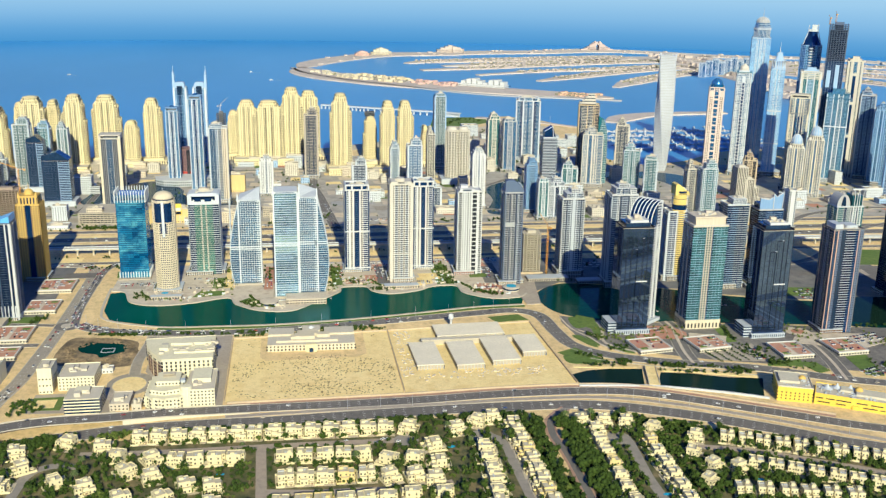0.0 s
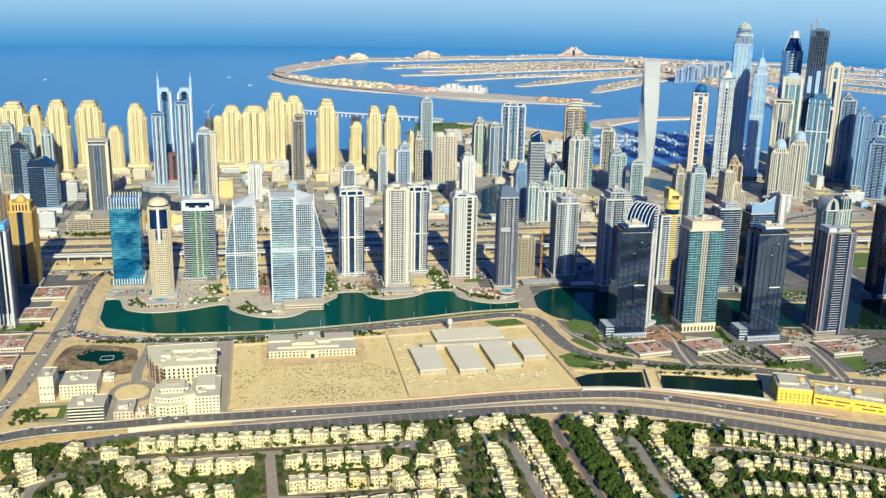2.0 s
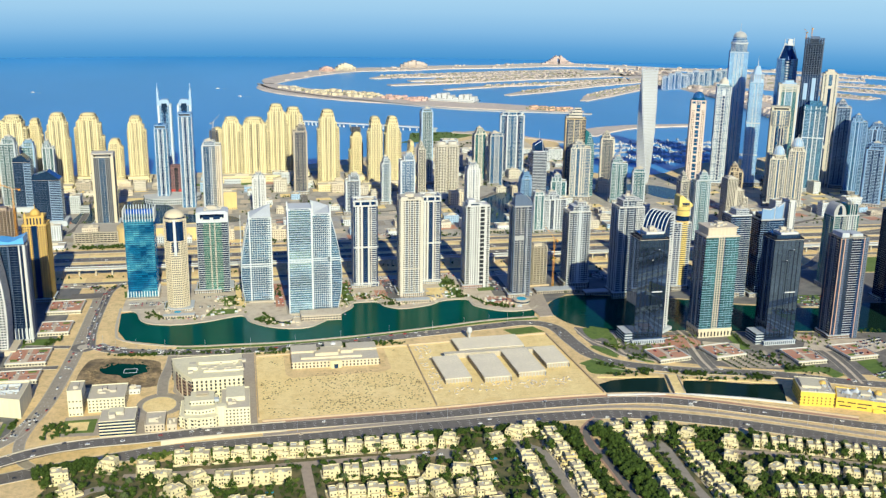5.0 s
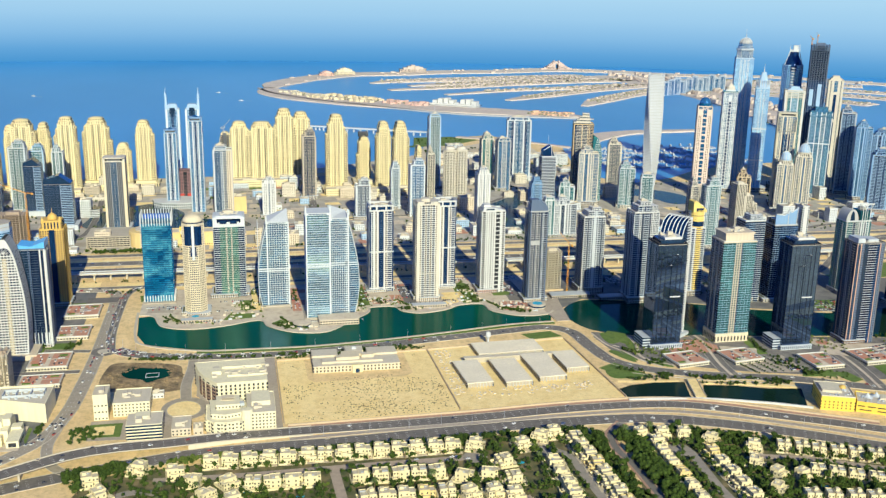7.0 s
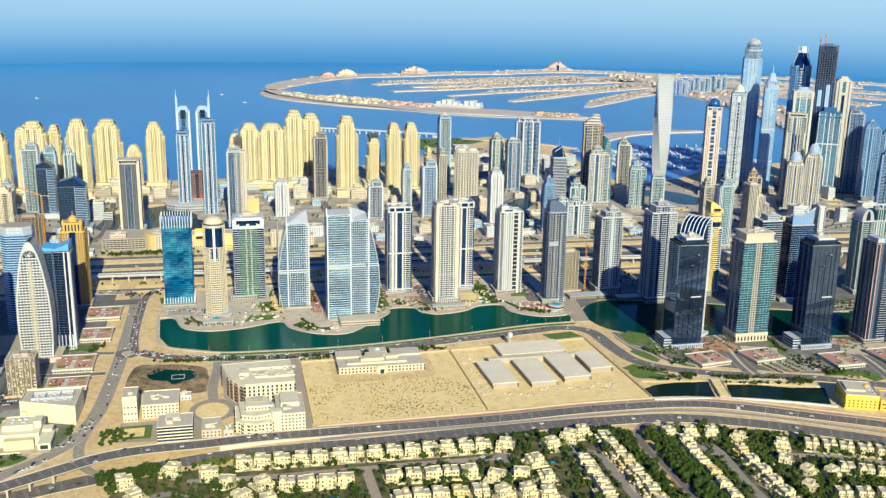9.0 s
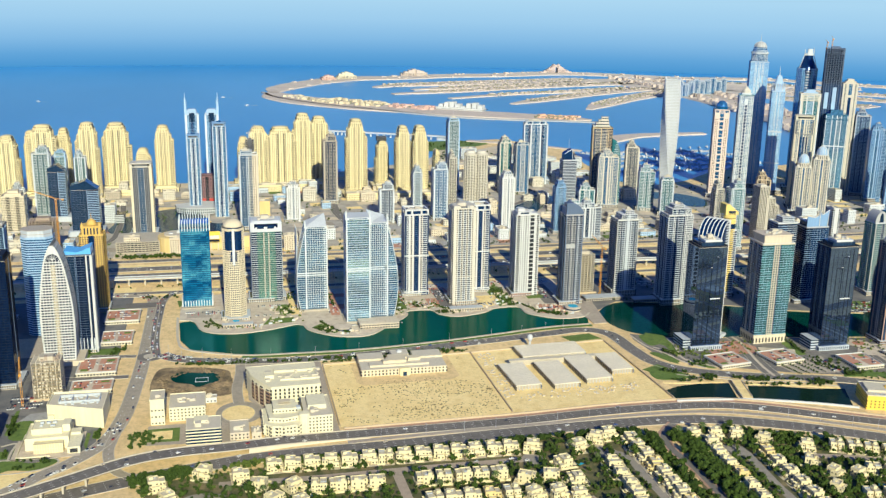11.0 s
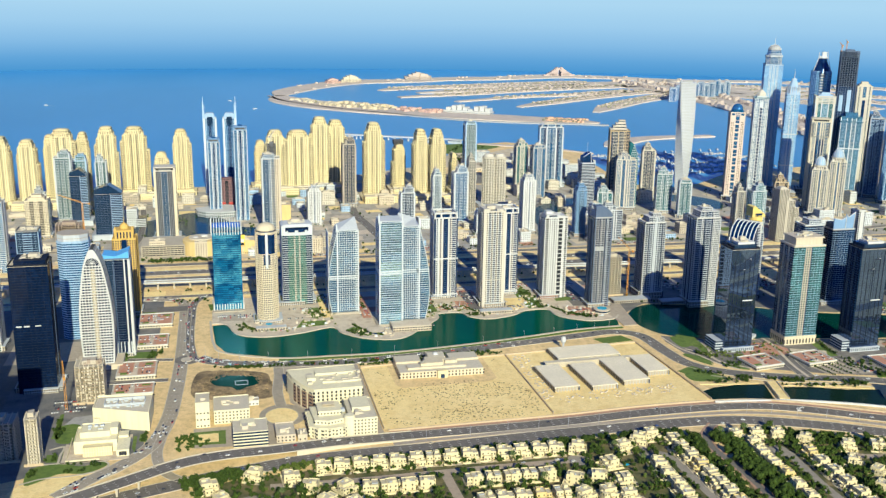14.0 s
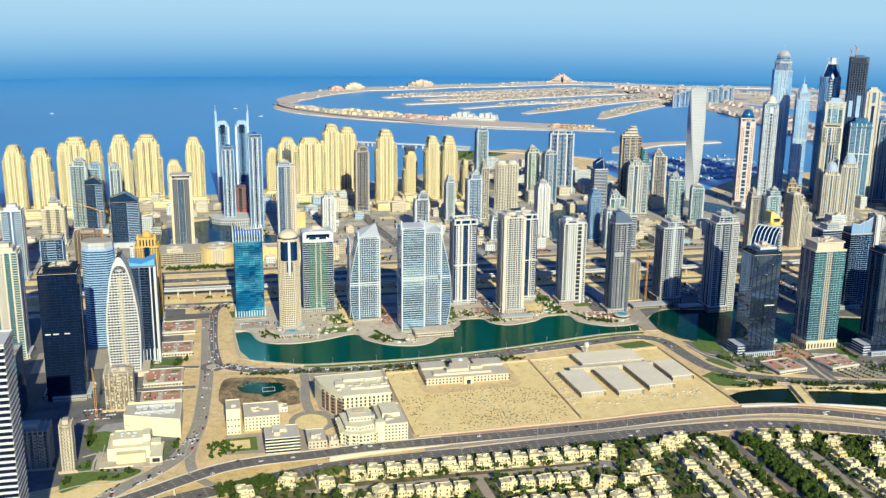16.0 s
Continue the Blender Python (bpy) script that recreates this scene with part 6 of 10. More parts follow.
# paired round cream towers
e = thing("round_tower", "pair of joined round cream apartment towers", "tower", 282, 1674)
for sx in (-10, 10):
    part("drum", Mesh().lathe(sx, 0, [(11, 0), (11, 92), (8, 95), (7.5, 98)], 20), COOLCREAM, e)
    b = Mesh()
    for i in range(30):
        b.lathe(sx, 0, [(11.25, 6 + 2.85 * i), (11.25, 7.3 + 2.85 * i)], 20)
    part("window_banding", b, G_SHADE, e)
    part("fin_ring", Mesh().lathe(sx, 0, [(11.1, 92), (11.6, 93.5)], 20), COOLCREAM, e)
    p = Mesh()
    for i in range(14):
        a = 2 * math.pi * i / 14
        p.box(sx + 11.3 * math.cos(a), 11.3 * math.sin(a), 4, 1.5, 1.5, 88, math.degrees(a))
    part("pier_grid", p, COOLCREAM, e)
part("podium", Mesh().box(0, 0, 0, 60, 40, 9), PALEGREY, e)
# white tower with tall glazed bays
e = tower("tall white tower with long blue glazed bays", 451, 1844, 48, 30, 118, G_BLUE, COOLWHITE, "marina_tower", crown="none", podium=(70, 50, 12, COOLWHITE), line=COOLWHITE, tiers=((0.8, 0.8, 0.0, 6),),
          front=[("S", 0.05, COOLWHITE), ("T", 0.12, COOLWHITE), ("G", 0.1, G_NAVY), ("S", 0.05, COOLWHITE), ("B", 0.12, COOLWHITE), ("G", 0.1, G_BLUE), ("B", 0.12, COOLWHITE), ("S", 0.05, COOLWHITE), ("G", 0.1, G_NAVY), ("T", 0.12, COOLWHITE), ("S", 0.05, COOLWHITE)], side=[("T", 0.5, MIST), ("G", 0.5, G_STEEL)])
# leaning-crown dark tower
e = tower("dark striped tower with a raked crown and mast", 422, 1581, 29, 22, 92, G_BLACK, PALEGREY, "marina_tower", th=1.0, out=0.5, crown="none", podium=(40, 36, 8, COOLWHITE))
part("raked_crown", Mesh().upright([(-12, 92), (12, 92), (4, 112), (-12, 104)], -9, 9), G_NAVY, e)
part("crown_edge", Mesh().beam((12, -9.4, 40), (4, -9.4, 113), 0.6).beam((-12, -9.4, 104), (4, -9.4, 112), 0.6), COOLWHITE, e)
part("mast", Mesh().beam((0, 0, 108), (0, 0, 128), 0.4, 6), STEEL, e)
BRONZE = painted("bronze_stone", (0.50, 0.37, 0.19))
# stepped bronze tower and its neighbour
e = tower("bronze-brown stone tower with cream stepped top storeys", 514, 1653, 36, 28, 136, G_DARK, BRONZE, "marina_tower", crown="none", podium=(56, 46, 12, TAN), front=[("S", 0.05, BRONZE), ("G", 0.1, G_DARK), ("B", 0.26, COOLCREAM), ("S", 0.03, BRONZE), ("B", 0.26, COOLCREAM), ("L", 0.1, TAN), ("B", 0.2, TAN)], side=[("G", 0.4, G_DARK), ("B", 0.3, BRONZE), ("G", 0.3, G_DARK)])
for i in range(4):
    part("top_step", Mesh().box(-3 + 2.2 * i, 0, 136 + 5 * i, 30 - 6 * i, 24 - 4 * i, 5), COOLCREAM, e)
    part("step_window_banding", Mesh().box(-3 + 2.2 * i, 0, 137.5 + 5 * i, 30.3 - 6 * i, 24.3 - 4 * i, 1.6), G_DARK, e)
e = thing("sail_building", "teal glass tower with a curved sail-shaped back", "tower", 535, 1653)
part("glazing", Mesh().upright([(-9, 0), (9, 0), (9, 80), (6, 100), (0, 114), (-9, 120)], -10, 10), G_TEAL, e)
s = Mesh()
for i in range(36):
    s.box(0, 0, 3.2 * i, 18.6 if i < 26 else 18.6 - 1.4 * (i - 25), 20.6, 0.8)
part("floor_banding", s, PALEGREY, e)
SILVER = painted("silver_cladding", (0.5, 0.53, 0.57), 0.4, 0.06)
twisted("pale metal tower that twists a quarter turn as it rises", 687, 1752, 29, 19.5, 214, 62, -28, GREY, SILVER)

# ---- tall block at the marina mouth ----
e = tower("very tall grey-blue tower with a ribbed round dome", 873, 1750, 35, 38, 246, G_HAZE, MIST, "supertall_tower", fl=3.0, crown="none", podium=(64, 60, 12, PALEGREY), line=MIST, front=[("G", 0.1, G_HAZE), ("T", 0.13, MIST), ("L", 0.09, COOLWHITE), ("G", 0.08, G_HAZE), ("L", 0.1, COOLWHITE), ("G", 0.08, G_HAZE), ("L", 0.09, COOLWHITE), ("T", 0.13, MIST), ("G", 0.1, G_HAZE)], side=[("G", 0.3, G_HAZE), ("S", 0.04, MIST), ("G", 0.32, G_HAZE), ("S", 0.04, MIST), ("G", 0.3, G_HAZE)])
part("shaft", Mesh().prism(octo(29, 30, 7), 246, 262), G_STEEL, e)
part("shaft_rib_grid", piers(octo(29, 30, 7), 246, 264, 2.4, 0.7, 0.6), PALEGREY, e)
part("cornice", Mesh().prism(octo(33, 34, 8), 262, 265), PALEGREY, e)
part("crown_drum", Mesh().lathe(0, 0, [(14.5, 265), (14.5, 270), (13, 270), (13, 274)], 24), G_STEEL, e)
part("drum_rib_grid", Mesh().lathe(0, 0, [(15, 266), (15, 266.8)], 24).lathe(0, 0, [(15, 268.4), (15, 269.2)], 24).lathe(0, 0, [(13.6, 271.5), (13.6, 272.3)], 24), COOLWHITE, e)
dome(e, 12.4, 274, GREY, 11, COOLWHITE)
spire(e, 284, 302, 0.8, PALEGREY)
e = tower("very tall pale blue tower with a tapering crown and spire", 875, 1680, 25, 28, 196, G_HAZE, MIST, "supertall_tower", fl=3.0, line=MIST, front=[("T", 0.12, MIST), ("L", 0.1, MIST), ("T", 0.12, COOLWHITE), ("L", 0.09, COOLWHITE), ("G", 0.12, G_HAZE), ("L", 0.09, COOLWHITE), ("T", 0.12, COOLWHITE), ("L", 0.1, MIST), ("T", 0.12, MIST)], side=[("T", 0.3, MIST), ("G", 0.4, G_HAZE), ("T", 0.3, MIST)], crown="none", podium=(60, 50, 12, PALEGREY), bands=((120, 2.5, PALEGREY, 0.8), (60, 2.5, PALEGREY, 0.8)))
part("crown", Mesh().prism(octo(26, 26, 5), 196, 212, octo(18, 18, 4)).prism(octo(16, 16, 3), 212, 226, octo(9, 9, 2)), MIST, e)
part("crown_rib_grid", piers(octo(23, 23, 5), 196, 212, 4, 0.8, 1.2), PALEGREY, e)
spire(e, 225, 244, 1.2, PALEGREY)
e = tower("dark blue tower with a tapering round crown", 950, 1706, 35, 32, 236, G_STEEL, BLUEGREY, "supertall_tower", fl=3.0, th=0.7, plan=octo(37, 32, 8), pier=(4, 0.6, 0.5), crown="none", podium=(60, 50, 10, GREY))
part("crown_shell", Mesh().lathe(0, 0, [(17.5, 226), (17.5, 236), (15, 244), (11, 251), (9, 256), (8.6, 262)], 20), G_NAVY, e)
part("front_helix_grid", slabs(oval(7, 7), 150, 232, 5.2, 2.2, 0.6), COOLWHITE, e, "white spiral of round balconies").location.y = -16
part("crown_frame", Mesh().beam((-17, -8, 236), (-9, -6, 262), 0.7).beam((17, -8, 236), (9, -6, 262), 0.7).beam((-9, -6, 262), (-8, -6, 274), 0.6).beam((9, -6, 262), (8, -6, 276), 0.6).box(0, 0, 262, 15, 13, 4).box(2, 0, 266, 9, 9, 8), COOLWHITE, e)
spire(e, 260, 276, 0.6, STEEL)
e = frame_building("very tall unfinished tower of dark concrete and blue glass", 966, 1647, 32, 32, 278, 3.2, SLATE)
part("dark_infill", Mesh().prism(rect(32.4, 31.4), 0, 214), G_NAVY, e)
part("dark_upper", Mesh().prism(rect(29, 28), 214, 268), G_BLACK, e)
for sx, z0, hh in ((5, 150, 58), (11, 120, 40), (-9, 168, 30)):
    part("facade_panel", Mesh().box(sx, -16.6, z0, 7, 0.6, hh), MIST, e)
crane(946, 1659, 278, 12, 12, 80, ORANGE)
crane(963, 1669, 278, 18, 12, 70, ORANGE)
e = tower("cream tower with narrow vertical windows and a plant crown", 1014, 1660, 28, 30, 212, G_GREY, COOLCREAM, "supertall_tower", crown="step", podium=(60, 48, 12, COOLCREAM), line=COOLCREAM, front=[("S", 0.08, COOLCREAM), ("L", 0.12, COOLCREAM), ("S", 0.12, COOLCREAM), ("G", 0.2, G_STEEL), ("S", 0.12, COOLCREAM), ("L", 0.12, COOLCREAM), ("S", 0.08, COOLCREAM)], side=[("G", 0.5, G_HAZE), ("S", 0.1, COOLCREAM), ("G", 0.4, G_HAZE)])
for z0, z1 in ((16, 74), (84, 134), (148, 186)):
    part("slot_window", Mesh().box(0, 0, z0, 5.0, 32.2, z1 - z0), G_NAVY, e)
    part("slot_frame", Mesh().box(-5.6, -15.6, z0 - 4, 5.4, 1.0, z1 - z0 + 8).box(5.6, -15.6, z0 - 4, 5.4, 1.0, z1 - z0 + 8).box(0, -15.6, z1 + 1, 16, 1.2, 5), COOLCREAM, e)
e = tower("blue glass tower with white frames and a glazed cap", 966, 1621, 40, 32, 158, G_SKY, G_BLUE, "marina_tower", line=MIST, front=[("S", 0.03, COOLWHITE), ("T", 0.22, MIST), ("S", 0.03, COOLWHITE), ("G", 0.16, G_SKY), ("S", 0.04, COOLWHITE), ("T", 0.14, COOLWHITE), ("S", 0.03, COOLWHITE), ("G", 0.22, G_SKY), ("S", 0.03, COOLWHITE)], side=[("G", 0.5, G_STEEL), ("T", 0.5, MIST)], crown="none", podium=(64, 48, 9, COOLWHITE), bands=((100, 2, COOLWHITE, 0.6), (150, 2.5, G_SKY, 0.8)))
part("cap", Mesh().prism(rect(38, 33), 158, 161).box(0, 0, 161, 22, 18, 7), G_SKY, e)
for x, y, h in ((836, 1513, 94), (867, 1508, 108)):
    e = tower("cream tower with a white ribbed dome over twin bays", x, y, 27, 26, h - 12, G_GREY, COOLCREAM, "domed_tower", front=[("L", 0.14, COOLCREAM), ("B", 0.14, COOLCREAM), ("L", 0.12, IVORY), ("S", 0.05, IVORY), ("G", 0.12, G_STEEL), ("S", 0.05, IVORY), ("L", 0.12, IVORY), ("B", 0.14, COOLCREAM), ("L", 0.14, COOLCREAM)], side=[("B", 0.3, COOLCREAM), ("L", 0.2, COOLCREAM), ("B", 0.3, COOLCREAM)], crown="none", podium=(46, 40, 9, COOLCREAM), group="domed towers")
    part("shoulder", Mesh().prism(octo(23, 22, 5), h - 12, h - 4), COOLCREAM, e)
    part("shoulder_window_grid", piers(octo(23, 22, 5), h - 11, h - 5, 3, 1.2, 0.1), G_SHADE, e)
    dome(e, 9.6, h - 4, MIST, 15, WHITE)
    spire(e, h + 10, h + 18, 0.5, COOLWHITE)
    for sx in (-10, 10):
        dome(e, 3.5, h - 12, COOLCREAM, 6, x=sx, y=-11)
e = thing("stepped_block", "cream apartment block stepping down in terraces", "apartment block", 672, 1364)
e.scale = (0.72, 0.8, 1)
for i, (sx, w, h) in enumerate(((-14, 22, 84), (4, 18, 66), (16, 14, 54), (24, 10, 38))):
    part("terrace_body", Mesh().box(sx, 0, 0, w, 26, h), G_SHADE, e)
    part("terrace_banding", slabs([(sx - w / 2, -13), (sx + w / 2, -13), (sx + w / 2, 13), (sx - w / 2, 13)], 0, h, 2.8, 1.3, 0.0), COOLCREAM, e)
    part("terrace_pier_grid", piers([(sx - w / 2, -13), (sx + w / 2, -13), (sx + w / 2, 13), (sx - w / 2, 13)], 0, h + 1, 3.4, 1.7, 0.35), COOLCREAM, e)
    part("terrace_roof", Mesh().box(sx, 0, h, w * 0.6, 14, 3), COOLCREAM, e)

# ---- lower buildings between the towers ----
rng = random.Random(5)
taken = [(o.matrix_basis.translation.x, o.matrix_basis.translation.y) for o in scene.collection.objects if o.parent is None and o.type == "EMPTY"]
LOWMATS = (COOLCREAM, BEIGE, COOLWHITE, COOLWHITE, STONE, PALEGREY, MIST)


def low_block(x, y, w, d, h, mat, label="low cream building with a flat roof and small windows", rz=0.0, name="low_building", fl=3.0):
    e = thing(name, label, "building", x, y, 0, rz)
    wl_ = Mesh().box(0, 0, 0, w, d, h)
    for k in (-1, 1):
        wl_.box(0, k * d / 2, h, w + 0.4, 0.4, 1.0).box(k * w / 2, 0, h, 0.4, d - 0.4, 1.0)
    part("wall", wl_, mat, e)
    wn_ = Mesh()
    for i in range(max(1, int(h / fl))):
        for k in range(max(1, int(w / 3))):
            wn_.box(-w / 2 + (k + 0.5) * w / max(1, int(w / 3)), 0, fl * i + 0.9, 1.3, d + 0.12, 1.4)
        for k in range(max(1, int(d / 3))):
            wn_.box(0, -d / 2 + (k + 0.5) * d / max(1, int(d / 3)), fl * i + 0.9, w + 0.12, 1.3, 1.4)
    part("window_grid", wn_, G_SHADE, e)
    part("roof_slab", Mesh().box(0, 0, h, w - 0.6, d - 0.6, 0.2), ROOFING, e)
    roof_plant(e, w * 0.8, d * 0.8, h + 0.2, random.Random(int(x + 3 * y)), ROOFING)
    return e


e = low_block(-342, 1634, 27, 22, 28, COOLWHITE, "white terraced apartment block beside the marina water", name="apartment_block")
part("balcony_banding", slabs(rect(27, 22), 3, 27, 3.0, 1.0, 1.0), COOLWHITE, e)
part("lower_wing", Mesh().box(20, -2, 0, 14, 20, 14), COOLWHITE, e)
part("wing_banding", slabs([(13.2, -12.2), (27.2, -12.2), (27.2, 8.2), (13.2, 8.2)], 2, 13.5, 3.0, 1.2, 0.1), G_SHADE, e)
for i in range(420):
    x, y = rng.uniform(-560, 1150), rng.choice((rng.uniform(1408, 1480), rng.uniform(1408, 1770), rng.uniform(1760, 1865)))
    if x > 545 and y > 1716:
        continue
    w, d, h = rng.uniform(12, 30), rng.uniform(12, 24), rng.choice((5, 6, 8, 9, 12, 16, 22))
    if all(abs(x - a) > 17 + w / 2 or abs(y - b) > 15 + d / 2 for a, b in taken):
        if (-335 < x < -60 and 1440 < y < 1680) or (295 < x < 340 and 1450 < y < 1720) or (18 < x < 72 and 1385 < y < 1720) or (590 < x < 715 and 1450 < y < 1720):
            continue
        taken.append((x, y))
        low_block(x, y, w, d, h, rng.choice(LOWMATS))

# ---- the palm-shaped island ----


def sandbar(name, pts, widths, label, z=2.0, mat=ISLAND, per=6):
    line = curve(pts, per)
    nn = normals(line)
    ws = curve([(w, 0) for w in widths], per)
    m = Mesh()
    for (x, y), (a, b), (w, _) in zip(line, nn, ws):
        for o in (-1, 1):
            j = 0.5 * w * (1 + 0.10 * noise.noise((x * 0.01, y * 0.01, 3.0 * o)))
            m.v.append((x + a * o * j, y + b * o * j, z))
        for o in (1, -1):
            m.v.append((x + a * o * w * 0.53, y + b * o * w * 0.53, -3.0))
    for i in range(len(line) - 1):
        q = 4 * i
        m.f += [(q + j, q + (j + 1) % 4, q + 4 + (j + 1) % 4, q + 4 + j) for j in range(4)]
    m.f += [(0, 1, 2, 3), tuple(len(m.v) - 4 + j for j in (3, 2, 1, 0))]
    return tagged(part(name, m, mat, None), label, "island", "", "structure"), line


def island_houses(line, spread, rng, step, size, mat, label, zmax=7, skip=0.0):
    m = Mesh()
    nn = normals(line)
    acc = 0.0
    for i in range(len(line) - 1):
        (x0, y0), (x1, y1) = line[i], line[i + 1]
        seg = math.hypot(x1 - x0, y1 - y0)
        acc += seg
        while acc > step:
            acc -= step
            t = rng.random()
            for o in (-1, 1):
                if rng.random() < skip:
                    continue
                k = o * spread * rng.uniform(0.2, 0.45)
                s = size * rng.uniform(0.7, 1.4)
                m.box(x0 + (x1 - x0) * t + nn[i][0] * k, y0 + (y1 - y0) * t + nn[i][1] * k, 1.9, s, s * rng.uniform(0.7, 1.1), rng.uniform(0.5, 1) * zmax, rng.uniform(0, 40))
    if m.v:
        tagged(part("island_houses", m, mat, None), label, "houses", "", "stuff")


def island_green(line, spread, rng, count, mat=LEAF):
    m = Mesh()
    nn = normals(line)
    for _ in range(count):
        i = rng.randrange(len(line) - 1)
        (x, y), (a, b) = line[i], nn[i]
        o = spread * rng.uniform(-0.42, 0.42)
        r = rng.uniform(2, 4)
        m.lathe(x + a * o + rng.uniform(-12, 12), y + b * o, [(r * 0.7, 1.9), (r, 1.9 + r * 0.5), (r * 0.6, 1.9 + r), (0.3, 1.9 + r * 1.2)], 6)
    tagged(part("island_greenery", m, mat, None), "clumps of island planting in a leaf colour paled for haze", "plants", "", "stuff")


rng = random.Random(11)
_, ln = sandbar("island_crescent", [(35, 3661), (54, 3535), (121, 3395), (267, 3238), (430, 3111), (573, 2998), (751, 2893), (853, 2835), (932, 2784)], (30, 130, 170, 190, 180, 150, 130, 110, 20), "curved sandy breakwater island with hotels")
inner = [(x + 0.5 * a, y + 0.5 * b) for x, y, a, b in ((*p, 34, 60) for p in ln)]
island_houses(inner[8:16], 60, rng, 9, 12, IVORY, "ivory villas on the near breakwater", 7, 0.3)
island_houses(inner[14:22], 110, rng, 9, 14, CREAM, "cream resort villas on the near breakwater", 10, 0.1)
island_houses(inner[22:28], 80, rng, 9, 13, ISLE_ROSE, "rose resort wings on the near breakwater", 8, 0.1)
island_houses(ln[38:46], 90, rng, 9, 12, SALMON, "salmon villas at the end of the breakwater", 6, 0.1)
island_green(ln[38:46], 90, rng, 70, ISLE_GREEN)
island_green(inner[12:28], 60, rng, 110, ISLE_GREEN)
rim = curve([(0, 3660), (40, 3480), (180, 3255), (330, 3100), (470, 2955), (610, 2852), (830, 2775), (940, 2730)], 5)
tagged(part("breakwater", ribbon(Mesh(), rim, -7, 7, -3, 2.0), GREY, None), "thin rock wall outside the island", "breakwater", "", "structure")
_, ln = sandbar("island_crescent", [(35, 3640), (81, 3819), (215, 4038), (395, 4211), (600, 4249), (837, 4335), (1104, 4366), (1347, 4456), (1588, 4384), (1901, 4172), (2284, 4093), (2609, 3760), (3002, 3443)], (30, 110, 130, 150, 150, 150, 150, 170, 150, 130, 110, 110, 110), "far arm of the sandy breakwater island")
island_houses(ln[4:], 130, rng, 34, 13, ISLE_WALL, "pale hotel buildings on the far breakwater", 6, 0.6)
FRONDS = [([(439, 3830), (547, 3908), (796, 3978), (1109, 4057), (1422, 4113)], (20, 60, 90, 110, 130)), ([(465, 3576), (719, 3665), (971, 3770), (1288, 3880), (1545, 3964)], (20, 50, 55, 60, 90)),
          ([(567, 3726), (779, 3802), (1040, 3890), (1373, 3985)], (20, 60, 70, 90)), ([(642, 3410), (911, 3546), (1144, 3614), (1464, 3744)], (20, 45, 55, 90)), ([(818, 3227), (981, 3361), (1219, 3538), (1541, 3735)], (20, 70, 80, 100)),
          ([(1029, 3055), (1148, 3211), (1296, 3364), (1468, 3512), (1637, 3648)], (20, 75, 80, 90, 110)), ([(1839, 3993), (2089, 3869), (2456, 3640)], (90, 80, 60)), ([(1843, 3852), (2095, 3654), (2425, 3348)], (90, 80, 60)), ([(1804, 3715), (2017, 3502), (2270, 3176)], (90, 80, 60)),
          ([(1764, 3624), (1895, 3373), (2070, 3024)], (90, 80, 60))]
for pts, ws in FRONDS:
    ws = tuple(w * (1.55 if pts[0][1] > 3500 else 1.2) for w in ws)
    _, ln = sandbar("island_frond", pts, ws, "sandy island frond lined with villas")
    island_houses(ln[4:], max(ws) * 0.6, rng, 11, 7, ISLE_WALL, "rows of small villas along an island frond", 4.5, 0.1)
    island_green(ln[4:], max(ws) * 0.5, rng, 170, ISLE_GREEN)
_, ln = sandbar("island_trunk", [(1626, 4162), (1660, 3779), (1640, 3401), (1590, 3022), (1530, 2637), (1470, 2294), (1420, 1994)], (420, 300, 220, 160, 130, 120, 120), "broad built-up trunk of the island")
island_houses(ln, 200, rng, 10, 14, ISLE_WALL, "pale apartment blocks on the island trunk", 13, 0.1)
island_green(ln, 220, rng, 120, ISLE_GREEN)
for i in range(11):
    tower("blue-grey island apartment block", 1450 + 32 * i, 3350 + 18 * i, 24, 28, 46 + 6 * (i % 3), G_STEEL, PALEGREY, "island_block", fl=4, th=1.6, crown="flat", group="island apartment blocks")
# pink arched hotel
ROSEHOTEL = painted("pale_rose_hotel_render", (0.5, 0.40, 0.37))
e = thing("island_hotel", "pale pink hotel with stepped wings and a central arch", "hotel", 1403, 4472, 1.5)
e.scale = (0.8, 1, 0.72)
for sx in (-1, 1):
    for i, (x, w, h) in enumerate(((14, 11, 52), (23, 10, 44), (32, 10, 36), (42, 12, 30), (54, 14, 24), (68, 16, 16), (86, 22, 9))):
        part("winged_tower" if i == 0 else "wing", Mesh().box(sx * x, 0, 0, w, 30 - 2 * i, h), ROSEHOTEL, e)
        if i < 4:
            part("gable", Mesh().upright([(sx * x - w / 2, h), (sx * x + w / 2, h), (sx * x, h + 7)], -8, 8), ROSEHOTEL, e)
part("arch", Mesh().upright([(-9, 34)] + [(8 * math.cos(math.pi * (1 - i / 8)), 26 + 12 * math.sin(math.pi * i / 8)) for i in range(9)] + [(9, 34), (9, 46), (0, 54), (-9, 46)], -8, 8), ROSEHOTEL, e)
part("window_grid", piers_rows(rect(116, 30.4), 4, 20, 4.4, 5, 2.0, 1.8, 0.3), G_SHADE, e)
